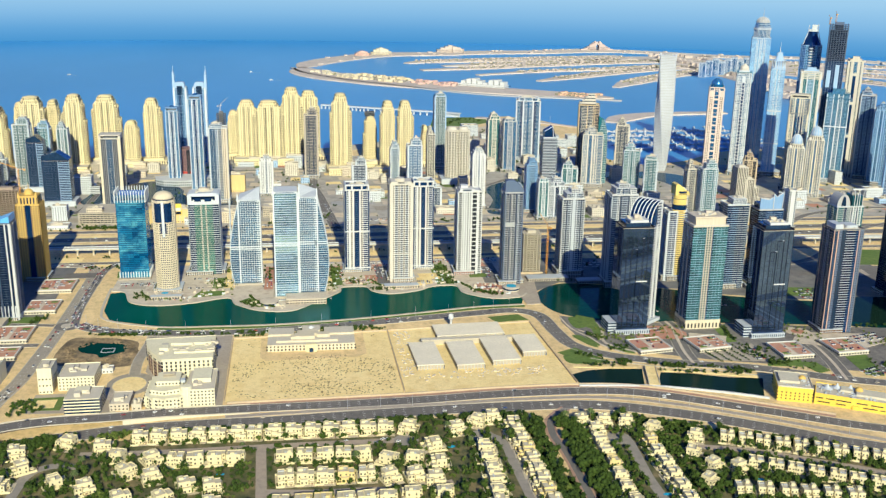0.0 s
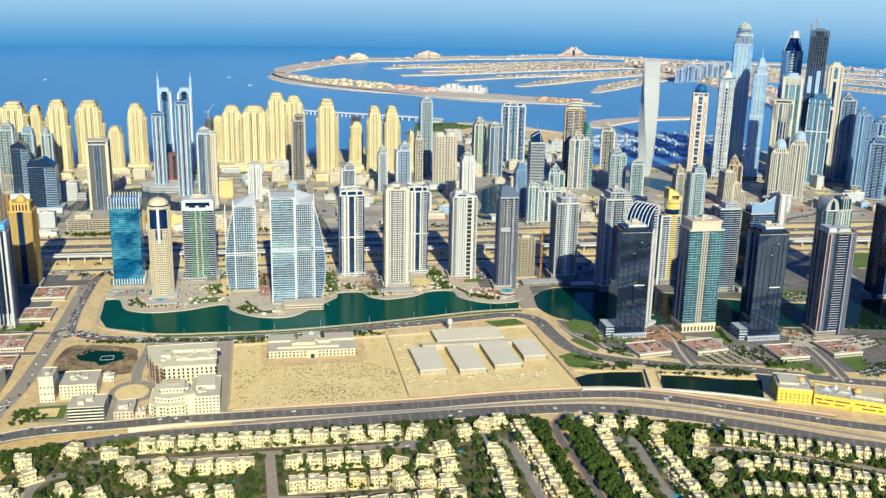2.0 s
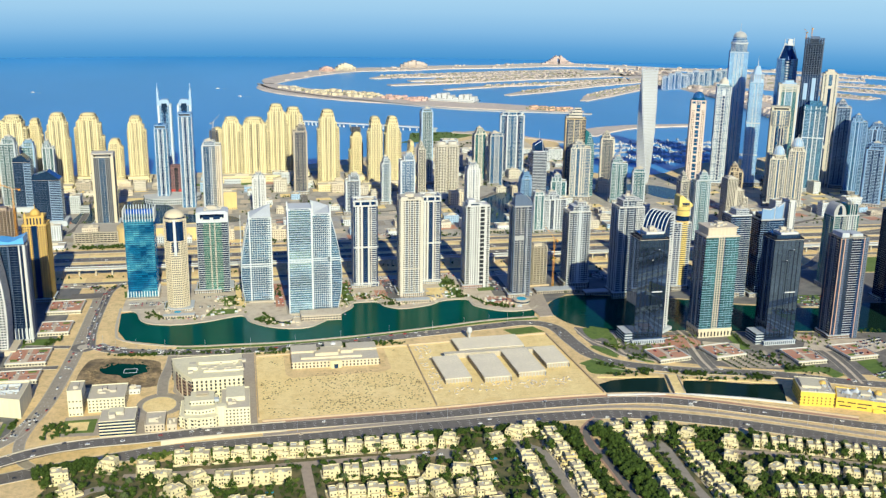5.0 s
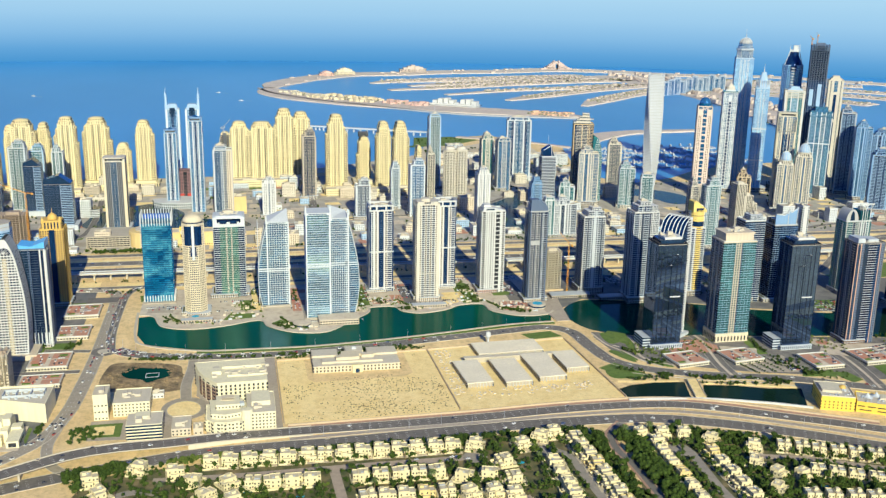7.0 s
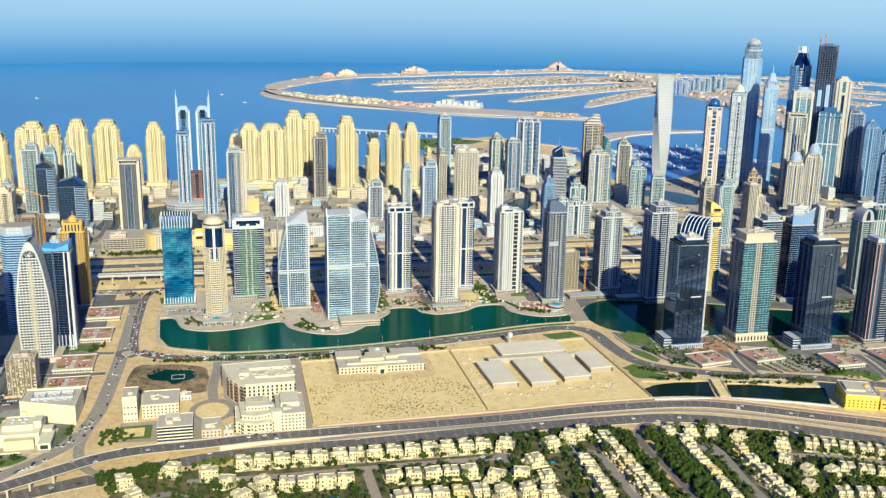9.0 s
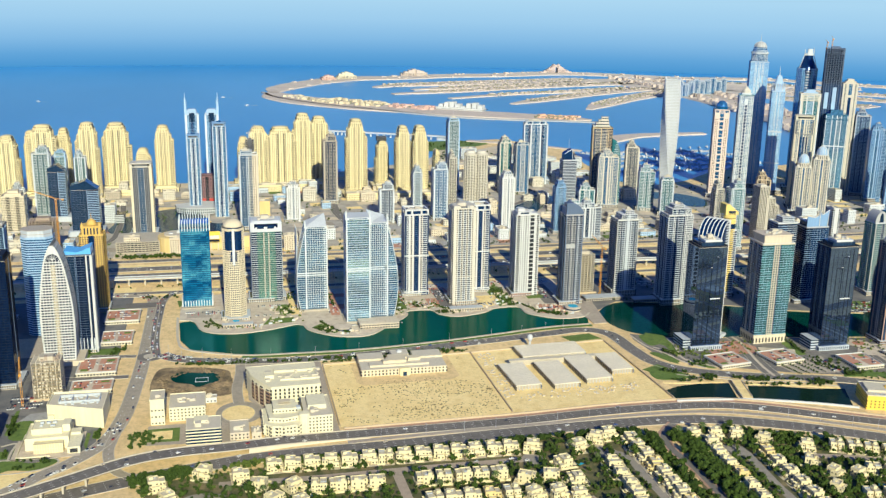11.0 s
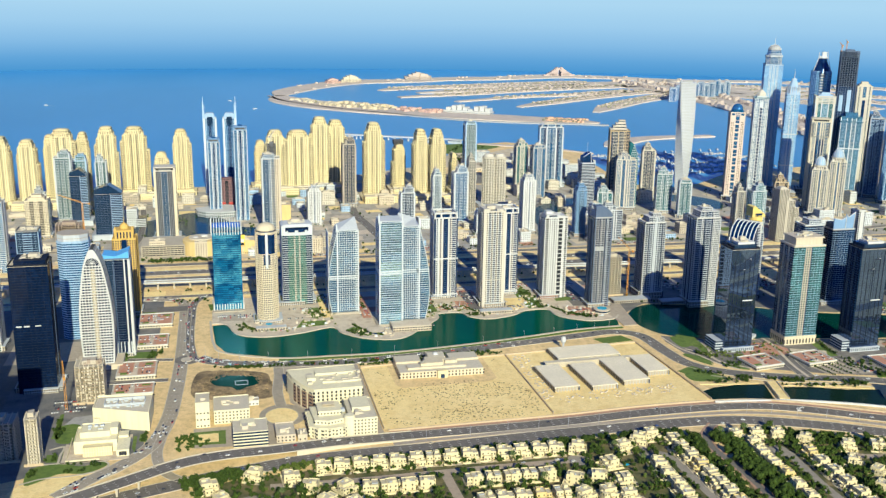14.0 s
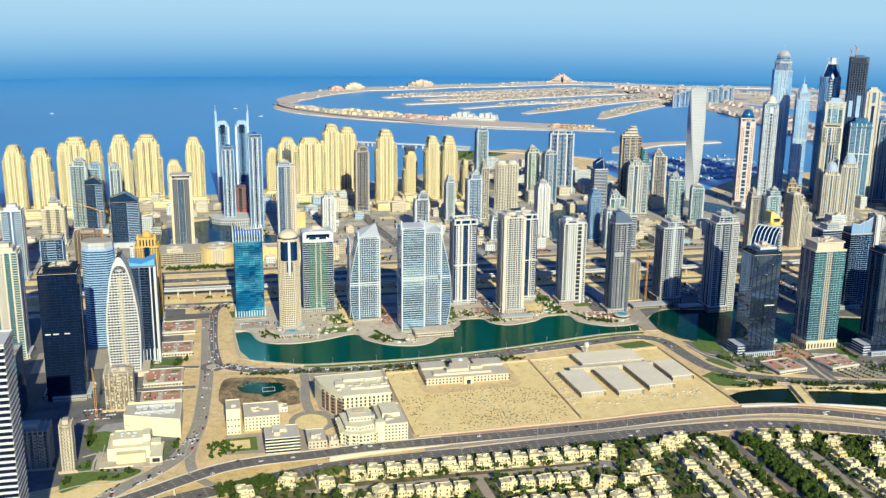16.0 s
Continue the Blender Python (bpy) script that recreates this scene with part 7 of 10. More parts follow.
for x, y, w, mat, lab in ((690, 4330, 118, ISLE_WALL, "cream resort hotel on the breakwater"), (372, 4195, 84, IVORY, "ivory stepped resort on the breakwater"), (290, 4150, 60, ISLE_ROSE, "low rose resort on the breakwater")):
    e = thing("resort_hotel", lab, "hotel", x, y, 1.5)
    g4 = random.Random(int(x))
    for i in range(7):
        part("wing", Mesh().box(-w / 2 + w * (i + 0.5) / 7, g4.uniform(-10, 10), 0, w / 7 + 2, 34, (12, 20, 26, 30, 26, 22, 14)[i] * (0.7 if x < 300 else 1)), mat, e)
    part("window_grid", piers_rows(rect(w * 0.94, 54), 3, 16, 4, 6, 2.5, 1.8, 0.2), G_SHADE, e)
e = thing("resort_hotel", "long white hotel with stepped blocks on the breakwater", "hotel", 600, 3072, 1.5, -34)
for i in range(8):
    part("wing", Mesh().box(-66 + 19 * i, 0, 0, 15, 30, (16, 22, 24, 18, 12, 22, 24, 18)[i]), WHITE, e)
part("podium", Mesh().box(0, -6, 0, 158, 40, 8), WHITE, e)
part("window_grid", piers_rows(rect(158, 52), 2, 7, 4, 5, 2.4, 1.8, 0.2), G_SHADE, e)
# harbour, breakwater and pier
_, ln = sandbar("breakwater", [(785, 2330), (840, 2404), (950, 2464), (1145, 2483)], (40, 70, 50, 30), "sandy harbour breakwater")
_, ln = sandbar("breakwater", [(454, 2419), (597, 2329), (692, 2231)], (26, 18, 12), "thin stone breakwater arm")
sheet("lawn", [(290, 2271), (387, 2287), (502, 2386), (444, 2378), (368, 2341)], 0.0, 0.3, GRASS, "green coastal park", "grass")
br = thing("causeway_bridge", "low concrete sea bridge on piers", "bridge", 0, 0)
line = [(74, 2608), (192, 2549), (386, 2456), (415, 2432)]
part("deck", ribbon(Mesh(), line, -6, 6, 7, 10.5), PALEGREY, br)
m = Mesh()
for (x0, y0), (x1, y1) in zip(line, line[1:]):
    for k in range(12):
        m.box(x0 + (x1 - x0) * k / 12, y0 + (y1 - y0) * k / 12, -4, 4, 4, 11)
part("pier_grid", m, PALEGREY, br)
rng = random.Random(21)
hull = Mesh()
hull.v = [(-6, -1.5, 0), (4, -1.5, 0), (7, 0, 0.3), (4, 1.5, 0), (-6, 1.5, 0), (-6, -2, 2), (4, -2, 2), (8.5, 0, 2.4), (4, 2, 2), (-6, 2, 2)]
hull.f = [(0, 1, 6, 5), (1, 2, 7, 6), (2, 3, 8, 7), (3, 4, 9, 8), (4, 0, 5, 9), (9, 8, 7, 6, 5), (4, 3, 2, 1, 0)]
yacht = thing("yacht", "white motor yacht moored in the harbour", "boat", 768, 2166, -1.7, 20, "harbour yachts")
part("hull", hull, WHITE, yacht)
part("cabin", Mesh().box(-1, 0, 2, 6, 2.8, 1.6).box(-1.6, 0, 3.6, 4, 2.2, 1.2), WHITE, yacht)
part("windscreen", Mesh().box(1.9, 0, 2.5, 0.4, 2.4, 0.9), G_DARK, yacht)
for i in range(70):
    copy_thing(yacht, pose(700 + 26 * (i % 14) + rng.uniform(-3, 3), 1965 + 60 * (i // 14) + rng.uniform(-4, 4) + 4 * (i % 14), -1.7, 0, 0, 90 + rng.uniform(-6, 6)))
for x, y, r in ((-732, 3427, 150), (-69, 3267, 170), (-143, 3511, 160)):
    b = thing("speedboat", "white speedboat trailing a foam wake", "boat", x, y, -1.7, r)
    h2 = Mesh()
    h2.v, h2.f = list(hull.v), list(hull.f)
    part("hull", h2, WHITE, b)
    part("cabin", Mesh().box(-1, 0, 2, 5, 2.6, 1.6), WHITE, b)
    w2 = Mesh()
    w2.v, w2.f = [(-6, -1.2, 0.25), (-6, 1.2, 0.25), (-34, 2.6, 0.25), (-34, -2.6, 0.25)], [(0, 3, 2, 1)]
    part("wake", w2, WHITE, b, "white foam wake")
rng = random.Random(33)
m, cabs = Mesh(), Mesh()
for k in range(5):
    for i in range(84):
        x = 684 + 4.5 * i
        for sy in (-1, 1):
            if rng.random() < 0.62:
                l = rng.uniform(7, 13)
                y = 1962 + 60 * k + sy * (2.2 + l / 2)
                m.prism([(x - 1.5, y - l / 2), (x + 1.5, y - l / 2), (x + 1.5, y + l * 0.2), (x, y + l / 2), (x - 1.5, y + l * 0.2)], -1.9, 0.2)
                cabs.box(x, y - l * 0.1, 0.2, 2.2, l * 0.4, 1.3)
tagged(part("moored_boats", m, WHITE, None), "rows of small white moored boats", "boats", "", "stuff")
tagged(part("boat_cabins", cabs, COOLWHITE, None), "pale cabins of the moored boats", "boats", "", "stuff")
jet = Mesh()
for k in range(5):
    jet.box(868, 1962 + 60 * k, -2, 380, 2.5, 1.6)
tagged(part("jetty", jet, CONCRETE, None), "long floating harbour jetties", "jetty", "", "structure")

# ---- lake, canals and marina basins ----
lake = [(-213, 1105), (-210, 1046), (-199, 1015), (-145, 991), (-88, 987), (-23, 986), (56, 994), (128, 1007), (196, 1019), (249, 1021), (259, 1053), (258, 1123), (-156, 1123)]
sheet("water", lake, -1.0, 0.12, LAKE, "still green lake water in front of the towers", "lake")
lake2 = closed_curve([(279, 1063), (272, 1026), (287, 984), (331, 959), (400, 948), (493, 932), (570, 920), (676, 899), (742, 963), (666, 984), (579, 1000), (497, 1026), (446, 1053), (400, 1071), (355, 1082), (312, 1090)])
sheet("water", lake2, -1.0, 0.12, LAKE_SHADED, "green lake arm behind the front towers, their shade in its colour", "lake")
sheet("water", [(252, 822), (268, 829), (292, 831), (322, 827), (313, 796), (312, 790), (253, 797)], -1.0, 0.12, DARKWATER, "dark canal water beside the road", "canal")
sheet("water", [(326, 794), (337, 817), (366, 811), (395, 799), (428, 793), (410, 753), (349, 777), (321, 788)], -1.0, 0.12, DARKWATER, "dark canal water beyond the footbridge", "canal")
sheet("water", closed_curve([(-334, 1560), (-332, 1600), (-325, 1646), (-298, 1672), (-264, 1703), (-238, 1713), (-207, 1686), (-185, 1640), (-176, 1600), (-110, 1580), (-84, 1560), (-84, 1530), (-155, 1530), (-226, 1536), (-300, 1532)]), -1.0, 0.14, MARINAWATER, "dark marina water between the towers", "marina")
sheet("water", closed_curve([(294, 1445), (318, 1530), (328, 1625), (410, 1719), (602, 1740), (697, 1712), (722, 1628), (670, 1597), (621, 1682), (449, 1681), (372, 1593), (343, 1444)]), -1.0, 0.14, MARINAWATER, "winding marina channel", "marina")
# city paving
sheet("pavement", [(-643, 1409), (1193, 1365), (1232, 1780), (620, 1798), (419, 1867), (56, 1942), (-267, 1915), (-641, 1889)], -0.5, 0.06, MARINAGROUND, "pale city ground between the marina towers", "pavement")
sheet("pavement", [(-156, 1123), (-212, 1123), (-212, 1200), (256, 1204), (413, 1187), (741, 1133), (742, 995), (579, 1005), (497, 1031), (446, 1057), (355, 1086), (312, 1095), (279, 1067), (258, 1123)], -0.5, 0.16, URBAN, "paved ground round the lakeside towers", "pavement")
sheet("pavement", [(282, 980), (331, 956), (400, 945), (493, 929), (570, 916), (676, 896), (677, 792), (552, 791), (474, 818), (396, 843), (317, 877), (285, 907), (279, 961)], -0.5, 0.16, PLAZA, "paved plots round the front towers", "pavement")
sheet("pavement", [(-270, 1217), (-271, 791), (-310, 779), (-499, 721), (-541, 788), (-539, 1201)], -0.5, 0.05, URBAN, "paved plots of the western towers", "pavement")
# lakeside promenade with rounded terraces
PROM = curve([(-213, 1112), (-197, 1105), (-186, 1070), (-156, 1056), (-118, 1061), (-80, 1075), (-70, 1052), (-44, 1029), (-9, 1024), (19, 1051), (47, 1084), (50, 1100), (78, 1100), (85, 1083), (105, 1071), (138, 1079), (157, 1093), (185, 1093), (190, 1067), (219, 1044), (251, 1044), (264, 1056)], 5)
sheet("pavement", PROM + [(264, 1204), (-213, 1204)], -1.0, 0.9, PROMENADE, "stone promenade with rounded terraces under the lake towers", "terrace")
tagged(part("kerb", ribbon(Mesh(), PROM, -0.3, 2.2, 0.0, 1.3), KERB, None), "pale stone lake edge of the terraces", "kerb", "", "structure")
sheet("pavement", [(255, 1019), (271, 1019), (286, 1123), (249, 1123)], -1.0, 0.96, PAVING, "paved dam between the two lakes", "dam")
shore = curve([(-215, 1123), (-212, 1046), (-200, 1014), (-145, 989), (-88, 985), (-23, 984), (56, 992), (128, 1004), (196, 1017), (251, 1020)])
tagged(part("kerb", ribbon(Mesh(), shore, -1.5, 1.2, 0.0, 0.8), KERB, None), "pale stone lake edge along the promenade", "kerb", "", "structure")
tagged(part("verge", ribbon(Mesh(), shore[24:], -7.5, -2.0, -0.2, 0.3), GRASS, None), "narrow green verge along the lake", "verge", "", "structure")

# ---- roads ----
REDBRICK = ground_mat("brick_verge", (0.42, 0.25, 0.17), (0.48, 0.31, 0.22), (0.34, 0.22, 0.16), (0.06, 0.25, 1.5))
MARKS = Mesh()


def road(pts, width, label, z=0.25, lanes=2, edge=True, zs=None, per=8, mat=ASPHALT):
    line = curve(pts, per)
    hs = [p[2] for p in line] if len(pts[0]) > 2 else None
    ob = tagged(part("road", ribbon(Mesh(), line, -width / 2, width / 2, -0.3, z, hs), mat, None), label, "road", "", "structure")
    if edge:
        k = Mesh()
        ribbon(k, line, -width / 2 - 0.6, -width / 2, -0.2, z + 0.15, hs)
        ribbon(k, line, width / 2, width / 2 + 0.6, -0.2, z + 0.15, hs)
        tagged(part("kerb", k, KERB, None), "pale concrete kerb along the road", "kerb", "", "structure")
    for i in range(1, lanes):
        dashes(MARKS, line, -width / 2 + width * i / lanes, z + 0.03, 0.42, 2.6, 6, hs)
    return line


HW_N = [(-430, 668, 8), (-340, 697, 8), (-290, 722, 8), (-241, 750, 7.5), (-205, 761, 6.5), (-161, 768, 4.2), (-116, 776, 2.2), (-60, 780, 0.6), (28, 781, 0), (104, 782, 0), (184, 786, 0), (266, 783, 0), (316, 769, 0), (381, 735, 0), (447, 699, 0), (553, 635, 0), (760, 430, 0)]
HW_S = [(-499, 640), (-360, 690), (-270, 722), (-204, 740), (-147, 752), (-80, 755), (-24, 755), (73, 759), (175, 760), (254, 754), (322, 729), (385, 695), (426, 669), (534, 602), (740, 400)]
hw_n = road(HW_N, 14, "worn dual carriageway rising to a flyover", lanes=4, per=10, mat=HIGHWAY)
hw_s = road(HW_S, 17, "worn dual carriageway in front of the villas", lanes=5, per=10, mat=HIGHWAY)
m = Mesh()
hs = [p[2] for p in hw_n]
for o in (-8.2, 8.0):
    ribbon(m, hw_n[:66], o, o + 0.4, 0.2, 0.9, hs)
tagged(part("parapet", m, KERB, None), "pale concrete flyover parapets", "parapet", "", "structure")
m = Mesh()
for i in range(0, 26, 3):
    x, y, z = hw_n[i]
    if abs(x + 254) > 14:
        m.box(x, y, 0, 1.6, 10, max(0.5, z - 0.4))
tagged(part("flyover_piers", m, CONCRETE, None), "concrete piers under the flyover", "piers", "", "structure")
m = Mesh()
k = [i for i, p in enumerate(hw_n) if -148 < p[0] < -40]
ribbon(m, [hw_n[i] for i in k], -8.9, -8.3, -6.5, 0.4, [hw_n[i][2] for i in k])
ribbon(m, [hw_n[i] for i in k], 8.6, 9.2, -6.5, 0.4, [hw_n[i][2] for i in k])
tagged(part("retaining_wall", m, IVORY, None), "pale retaining wall of the flyover ramp", "wall", "", "structure")
med = curve([(-64, 767), (28, 770), (104, 771), (184, 773), (260, 769), (319, 750), (383, 716), (436, 684), (543, 618)])
tagged(part("median", ribbon(Mesh(), med, -2.6, 2.6, -0.2, 0.5), PAVING, None), "raised sandy median between the carriageways", "median", "", "structure")
ver = curve([(-64, 793), (28, 794), (104, 795), (184, 799), (270, 796), (323, 781), (390, 746), (455, 711)])
tagged(part("boundary_wall", ribbon(Mesh(), ver, -0.5, 0.5, 0, 1.9), TAN, None), "low sand-coloured boundary wall", "wall", "", "structure")
tagged(part("verge", ribbon(Mesh(), ver, -5.0, -0.6, -0.2, 0.16), REDBRICK, None), "reddish earth strip beside the highway", "verge", "", "structure")

LAKE_ROAD = [(-228, 1005), (-207, 988), (-157, 973), (-71, 966), (23, 973), (125, 987), (191, 997), (232, 1002), (259, 984), (265, 933), (273, 893), (301, 864), (356, 840), (430, 818), (468, 800), (513, 779), (629, 738)]
lake_road = road(LAKE_ROAD, 15, "curving lakeside road with cars", lanes=4)
west_road = road([(-330, 728), (-308, 752), (-288, 770), (-265, 803), (-253, 852), (-248, 917), (-245, 991), (-244, 1093), (-245, 1177), (-256, 1213), (-309, 1222)], 13, "busy western approach road", z=0.28, lanes=4, mat=DUSTROAD)
east_arm = road([(-232, 996), (-237, 1055), (-237, 1133), (-233, 1200), (-212, 1224), (-155, 1230)], 9, "slip road with a line of waiting cars", z=0.3, lanes=2)
road([(-341, 957), (-300, 952), (-256, 950)], 8, "side road to the western towers", z=0.2)
road([(-299, 1013), (-276, 1009), (-253, 1005)], 7, "side road beside the parking decks", z=0.2)
road([(-215, 722), (-243, 742), (-254, 760), (-259, 786), (-257, 815), (-252, 850)], 8, "curving slip road under the flyover", z=0.22, mat=DUSTROAD)
m = Mesh().lathe(-239, 1002, [(13, -0.3), (13, 0.34)], 28)
tagged(part("roundabout", m, ASPHALT, None), "small asphalt roundabout", "road", "", "structure")
tagged(part("roundabout_island", Mesh().lathe(-239, 1002, [(6.5, 0), (6.5, 0.8), (5.8, 0.9)], 24), KERB, None), "round paved island of the roundabout", "roundabout", "", "structure")
tagged(part("turning_circle", Mesh().lathe(-152, 845, [(21, -0.3), (21, 0.21)], 36, 1.16), DUSTROAD, None), "asphalt ring round a sandy island", "road", "", "structure")
tagged(part("sand_disc", Mesh().lathe(-153, 843, [(14.5, 0), (14.5, 0.4), (14, 0.45)], 36, 1.2), LOT, None), "round sandy turning island", "roundabout", "", "structure")
tagged(part("kerb", Mesh().lathe(-153, 843, [(15.1, 0), (15.1, 0.42), (14.5, 0.42), (14.5, 0)], 36, 1.2), KERB, None), "pale kerb round the sandy island", "kerb", "", "structure")
road([(-148, 972), (-149, 940), (-153, 900), (-152, 866)], 9, "cul-de-sac running to a round sandy island", z=0.2, lanes=1, mat=DUSTROAD)
# motorway behind the towers
for y0, wd, lab in ((1376, 12, "service road by the marina"), (1336, 19, "wide motorway carriageway"), (1302, 21, "wide motorway carriageway with traffic"), (1224, 9, "service road behind the lake towers")):
    road([(-900, y0 + 9), (-300, y0 + 3), (0, y0), (400, y0 - 5), (800, y0 - 14), (1500, y0 - 45)], wd, lab, lanes=max(2, int(wd / 4)), per=4)
via = curve([(-945, 1284), (-309, 1265), (-3, 1257), (393, 1245), (777, 1228), (1422, 1182)], 6)
e = thing("rail_viaduct", "long pale concrete rail viaduct on piers", "viaduct", 0, 0)
part("deck", ribbon(Mesh(), via, -4.5, 4.5, 8, 10), CONCRETE, e)
part("parapet", ribbon(ribbon(Mesh(), via, -4.7, -4.2, 9.5, 11), via, 4.2, 4.7, 9.5, 11), PALEGREY, e)
m = Mesh()
for i in range(120):
    x = -880 + 20 * i
    yy = next((a[1] + (b[1] - a[1]) * (x - a[0]) / (b[0] - a[0]) for a, b in zip(via, via[1:]) if a[0] <= x < b[0]), None)
    if yy:
        m.box(x, yy, 0, 2, 2, 8)
part("pier_grid", m, CONCRETE, e)
# boulevard into the beach district
boulevard = road([(57, 1356), (49, 1448), (40, 1556), (30, 1664), (36, 1771), (56, 1921)], 16, "boulevard running to the beach", lanes=4)
road([(682, 1323), (738, 1344), (804, 1396), (925, 1426), (1101, 1413)], 10, "curving interchange ramp", z=0.3)
road([(607, 1133), (683, 1165), (768, 1249), (871, 1322), (1019, 1352)], 10, "sweeping interchange ramp", z=0.3)
for pts in ([(-560, 1480), (-400, 1475), (-330, 1490), (-320, 1620), (-330, 1790)], [(-330, 1790), (-100, 1795), (60, 1800), (260, 1790)], [(70, 1560), (160, 1570), (250, 1590), (330, 1640), (420, 1740)], [(180, 1400), (190, 1480), (260, 1500), (330, 1440)],
            [(350, 1410), (400, 1500), (520, 1530), (640, 1500), (760, 1520)], [(760, 1420), (780, 1560), (860, 1680), (1000, 1720)], [(-60, 1420), (-50, 1510), (20, 1540)], [(-560, 1640), (-420, 1650), (-330, 1660)]):
    road(pts, 9, "marina street between towers", z=0.26, lanes=2, per=6)
# villa streets
road([(238, 758), (220, 745), (206, 727), (202, 701), (205, 673), (205, 631), (203, 579)], 6, "brick-edged slip road into the villas", z=0.27, lanes=1, mat=ASPHALT, edge=False)
brick = curve([(226, 751), (215, 740), (206, 727), (202, 701), (205, 673), (205, 631), (203, 579)])
tagged(part("verge", ribbon(ribbon(Mesh(), brick, -5.2, -3.0, -0.2, 0.3), brick, 3.0, 4.6, -0.2, 0.3), REDBRICK, None), "brick-red verges of the slip road", "verge", "", "structure")
vA = road([(-171, 713), (-102, 710), (-33, 710), (11, 710), (47, 709), (80, 709)], 8, "villa street", z=0.2, lanes=1, edge=False, mat=BRICKROAD)
tagged(part("turning_circle", Mesh().lathe(82, 709, [(10, -0.3), (10, 0.23)], 20), VILLAROAD, None), "round end of a villa street", "road", "", "structure")
road([(-33, 708), (-32, 673), (-31, 632), (-30, 574)], 8, "villa street", z=0.19, lanes=1, edge=False, mat=BRICKROAD)
road([(-30, 640), (9, 635), (45, 634), (74, 632), (109, 638)], 8, "villa street", z=0.18, lanes=1, edge=False, mat=BRICKROAD)
road([(138, 712), (154, 705), (160, 687), (160, 666), (161, 627), (162, 578)], 8, "villa street curving between terraces", z=0.2, lanes=1, edge=False, mat=VILLAROAD)
tagged(part("turning_circle", Mesh().lathe(144, 709, [(10, -0.3), (10, 0.22)], 20), VILLAROAD, None), "round end of a villa street", "road", "", "structure")
road([(250, 695), (260, 688), (259, 665), (256, 624), (257, 580)], 8, "villa street between terraces", z=0.2, lanes=1, edge=False, mat=VILLAROAD)
tagged(part("turning_circle", Mesh().lathe(253, 692, [(11, -0.3), (11, 0.22)], 20), VILLAROAD, None), "round end of a villa street", "road", "", "structure")
road([(310, 672), (323, 667), (351, 659), (388, 640), (438, 613), (515, 564)], 8, "villa street on the slope", z=0.2, lanes=1, edge=False, mat=BRICKROAD)
road([(-212, 592), (-206, 654), (-202, 685), (-187, 697), (-166, 693)], 8, "villa street on the western side", z=0.2, lanes=1, edge=False, mat=VILLAROAD)
# gardens under the villas
gard = closed_curve([(-243, 569), (-223, 712), (-145, 733), (-64, 739), (58, 743), (148, 747), (190, 742), (193, 644), (193, 545), (-244, 502)], 4)
sheet("garden", gard, -0.3, 0.09, GARDEN, "planted garden soil between the villas", "garden")
gard = closed_curve([(213, 546), (213, 688), (220, 732), (268, 735), (327, 705), (397, 667), (475, 617), (554, 565), (560, 420)], 4)
sheet("garden", gard, -0.3, 0.09, GARDEN, "planted garden soil between the villas", "garden")
tagged(part("verge", ribbon(Mesh(), curve([(-197, 734), (-125, 740), (-23, 741), (73, 746), (168, 747), (193, 745)]), -2, 2, -0.2, 0.2), SAND, None), "sandy verge beside the highway", "verge", "", "structure")

# ---- sandy lots ----
sheet("sand_lot", [(-66, 945), (89, 952), (90, 799), (-66, 798)], -0.3, 0.12, LOT, "empty sandy lot dotted with scrub", "lot")
sheet("sand_lot", [(91, 952), (243, 963), (250, 803), (92, 799)], -0.3, 0.12, LOT, "sandy building site with finished sheds", "lot")
for a, b in (((-66, 946), (89, 953)), ((90, 953), (91, 800)), ((91, 953), (244, 964)), ((244, 964), (251, 802)), ((-67, 946), (-67, 798))):
    tagged(part("boundary_wall", ribbon(Mesh(), [a, b], -0.4, 0.4, 0, 1.8), TAN, None), "low sand-coloured lot wall", "wall", "", "structure")
sheet("basin", closed_curve([(-231, 901), (-231, 952), (-218, 967), (-166, 954), (-158, 931), (-159, 889), (-193, 890)], 4), -0.4, 0.14, MUD, "muddy drained basin", "basin")
sheet("water", closed_curve([(-216, 941), (-206, 953), (-190, 948), (-176, 950), (-168, 938), (-170, 924), (-180, 918), (-190, 911), (-196, 920), (-210, 926)], 4), -0.4, 0.22, POND, "small green pond in a muddy basin", "pond")
gb = random.Random(90)
m = Mesh()
for _ in range(260):
    a = gb.uniform(0, 2 * math.pi)
    r = gb.uniform(0.62, 1.02)
    x, y = -194 + 36 * r * math.cos(a), 928 + 34 * r * math.sin(a)
    q = gb.uniform(0.4, 1.6)
    m.lathe(x, y, [(q, 0.1), (q * 1.1, 0.1 + q * 0.3), (0.1, 0.1 + q * 0.6)], 6)
tagged(part("mud_lumps", m, MUD, None), "dark lumps of earth round the drained basin", "earth", "", "stuff")
e = thing("floating_frame", "thin pale square frame floating on the pond", "frame", -186, 929, 0.22)
part("rail", Mesh().box(0, -5, 0, 12, 0.6, 0.3).box(0, 5, 0, 12, 0.6, 0.3).box(-6, 0, 0, 0.6, 10, 0.3).box(6, 0, 0, 0.6, 10, 0.3), PALEGREY, e)
tagged(part("road_markings", MARKS, LINE, None), "white dashed lane markings", "road marking", "", "stuff")

# ---- villas ----

ROOFGREY = painted("dusty_villa_roof", (0.54, 0.48, 0.35), 0.9)


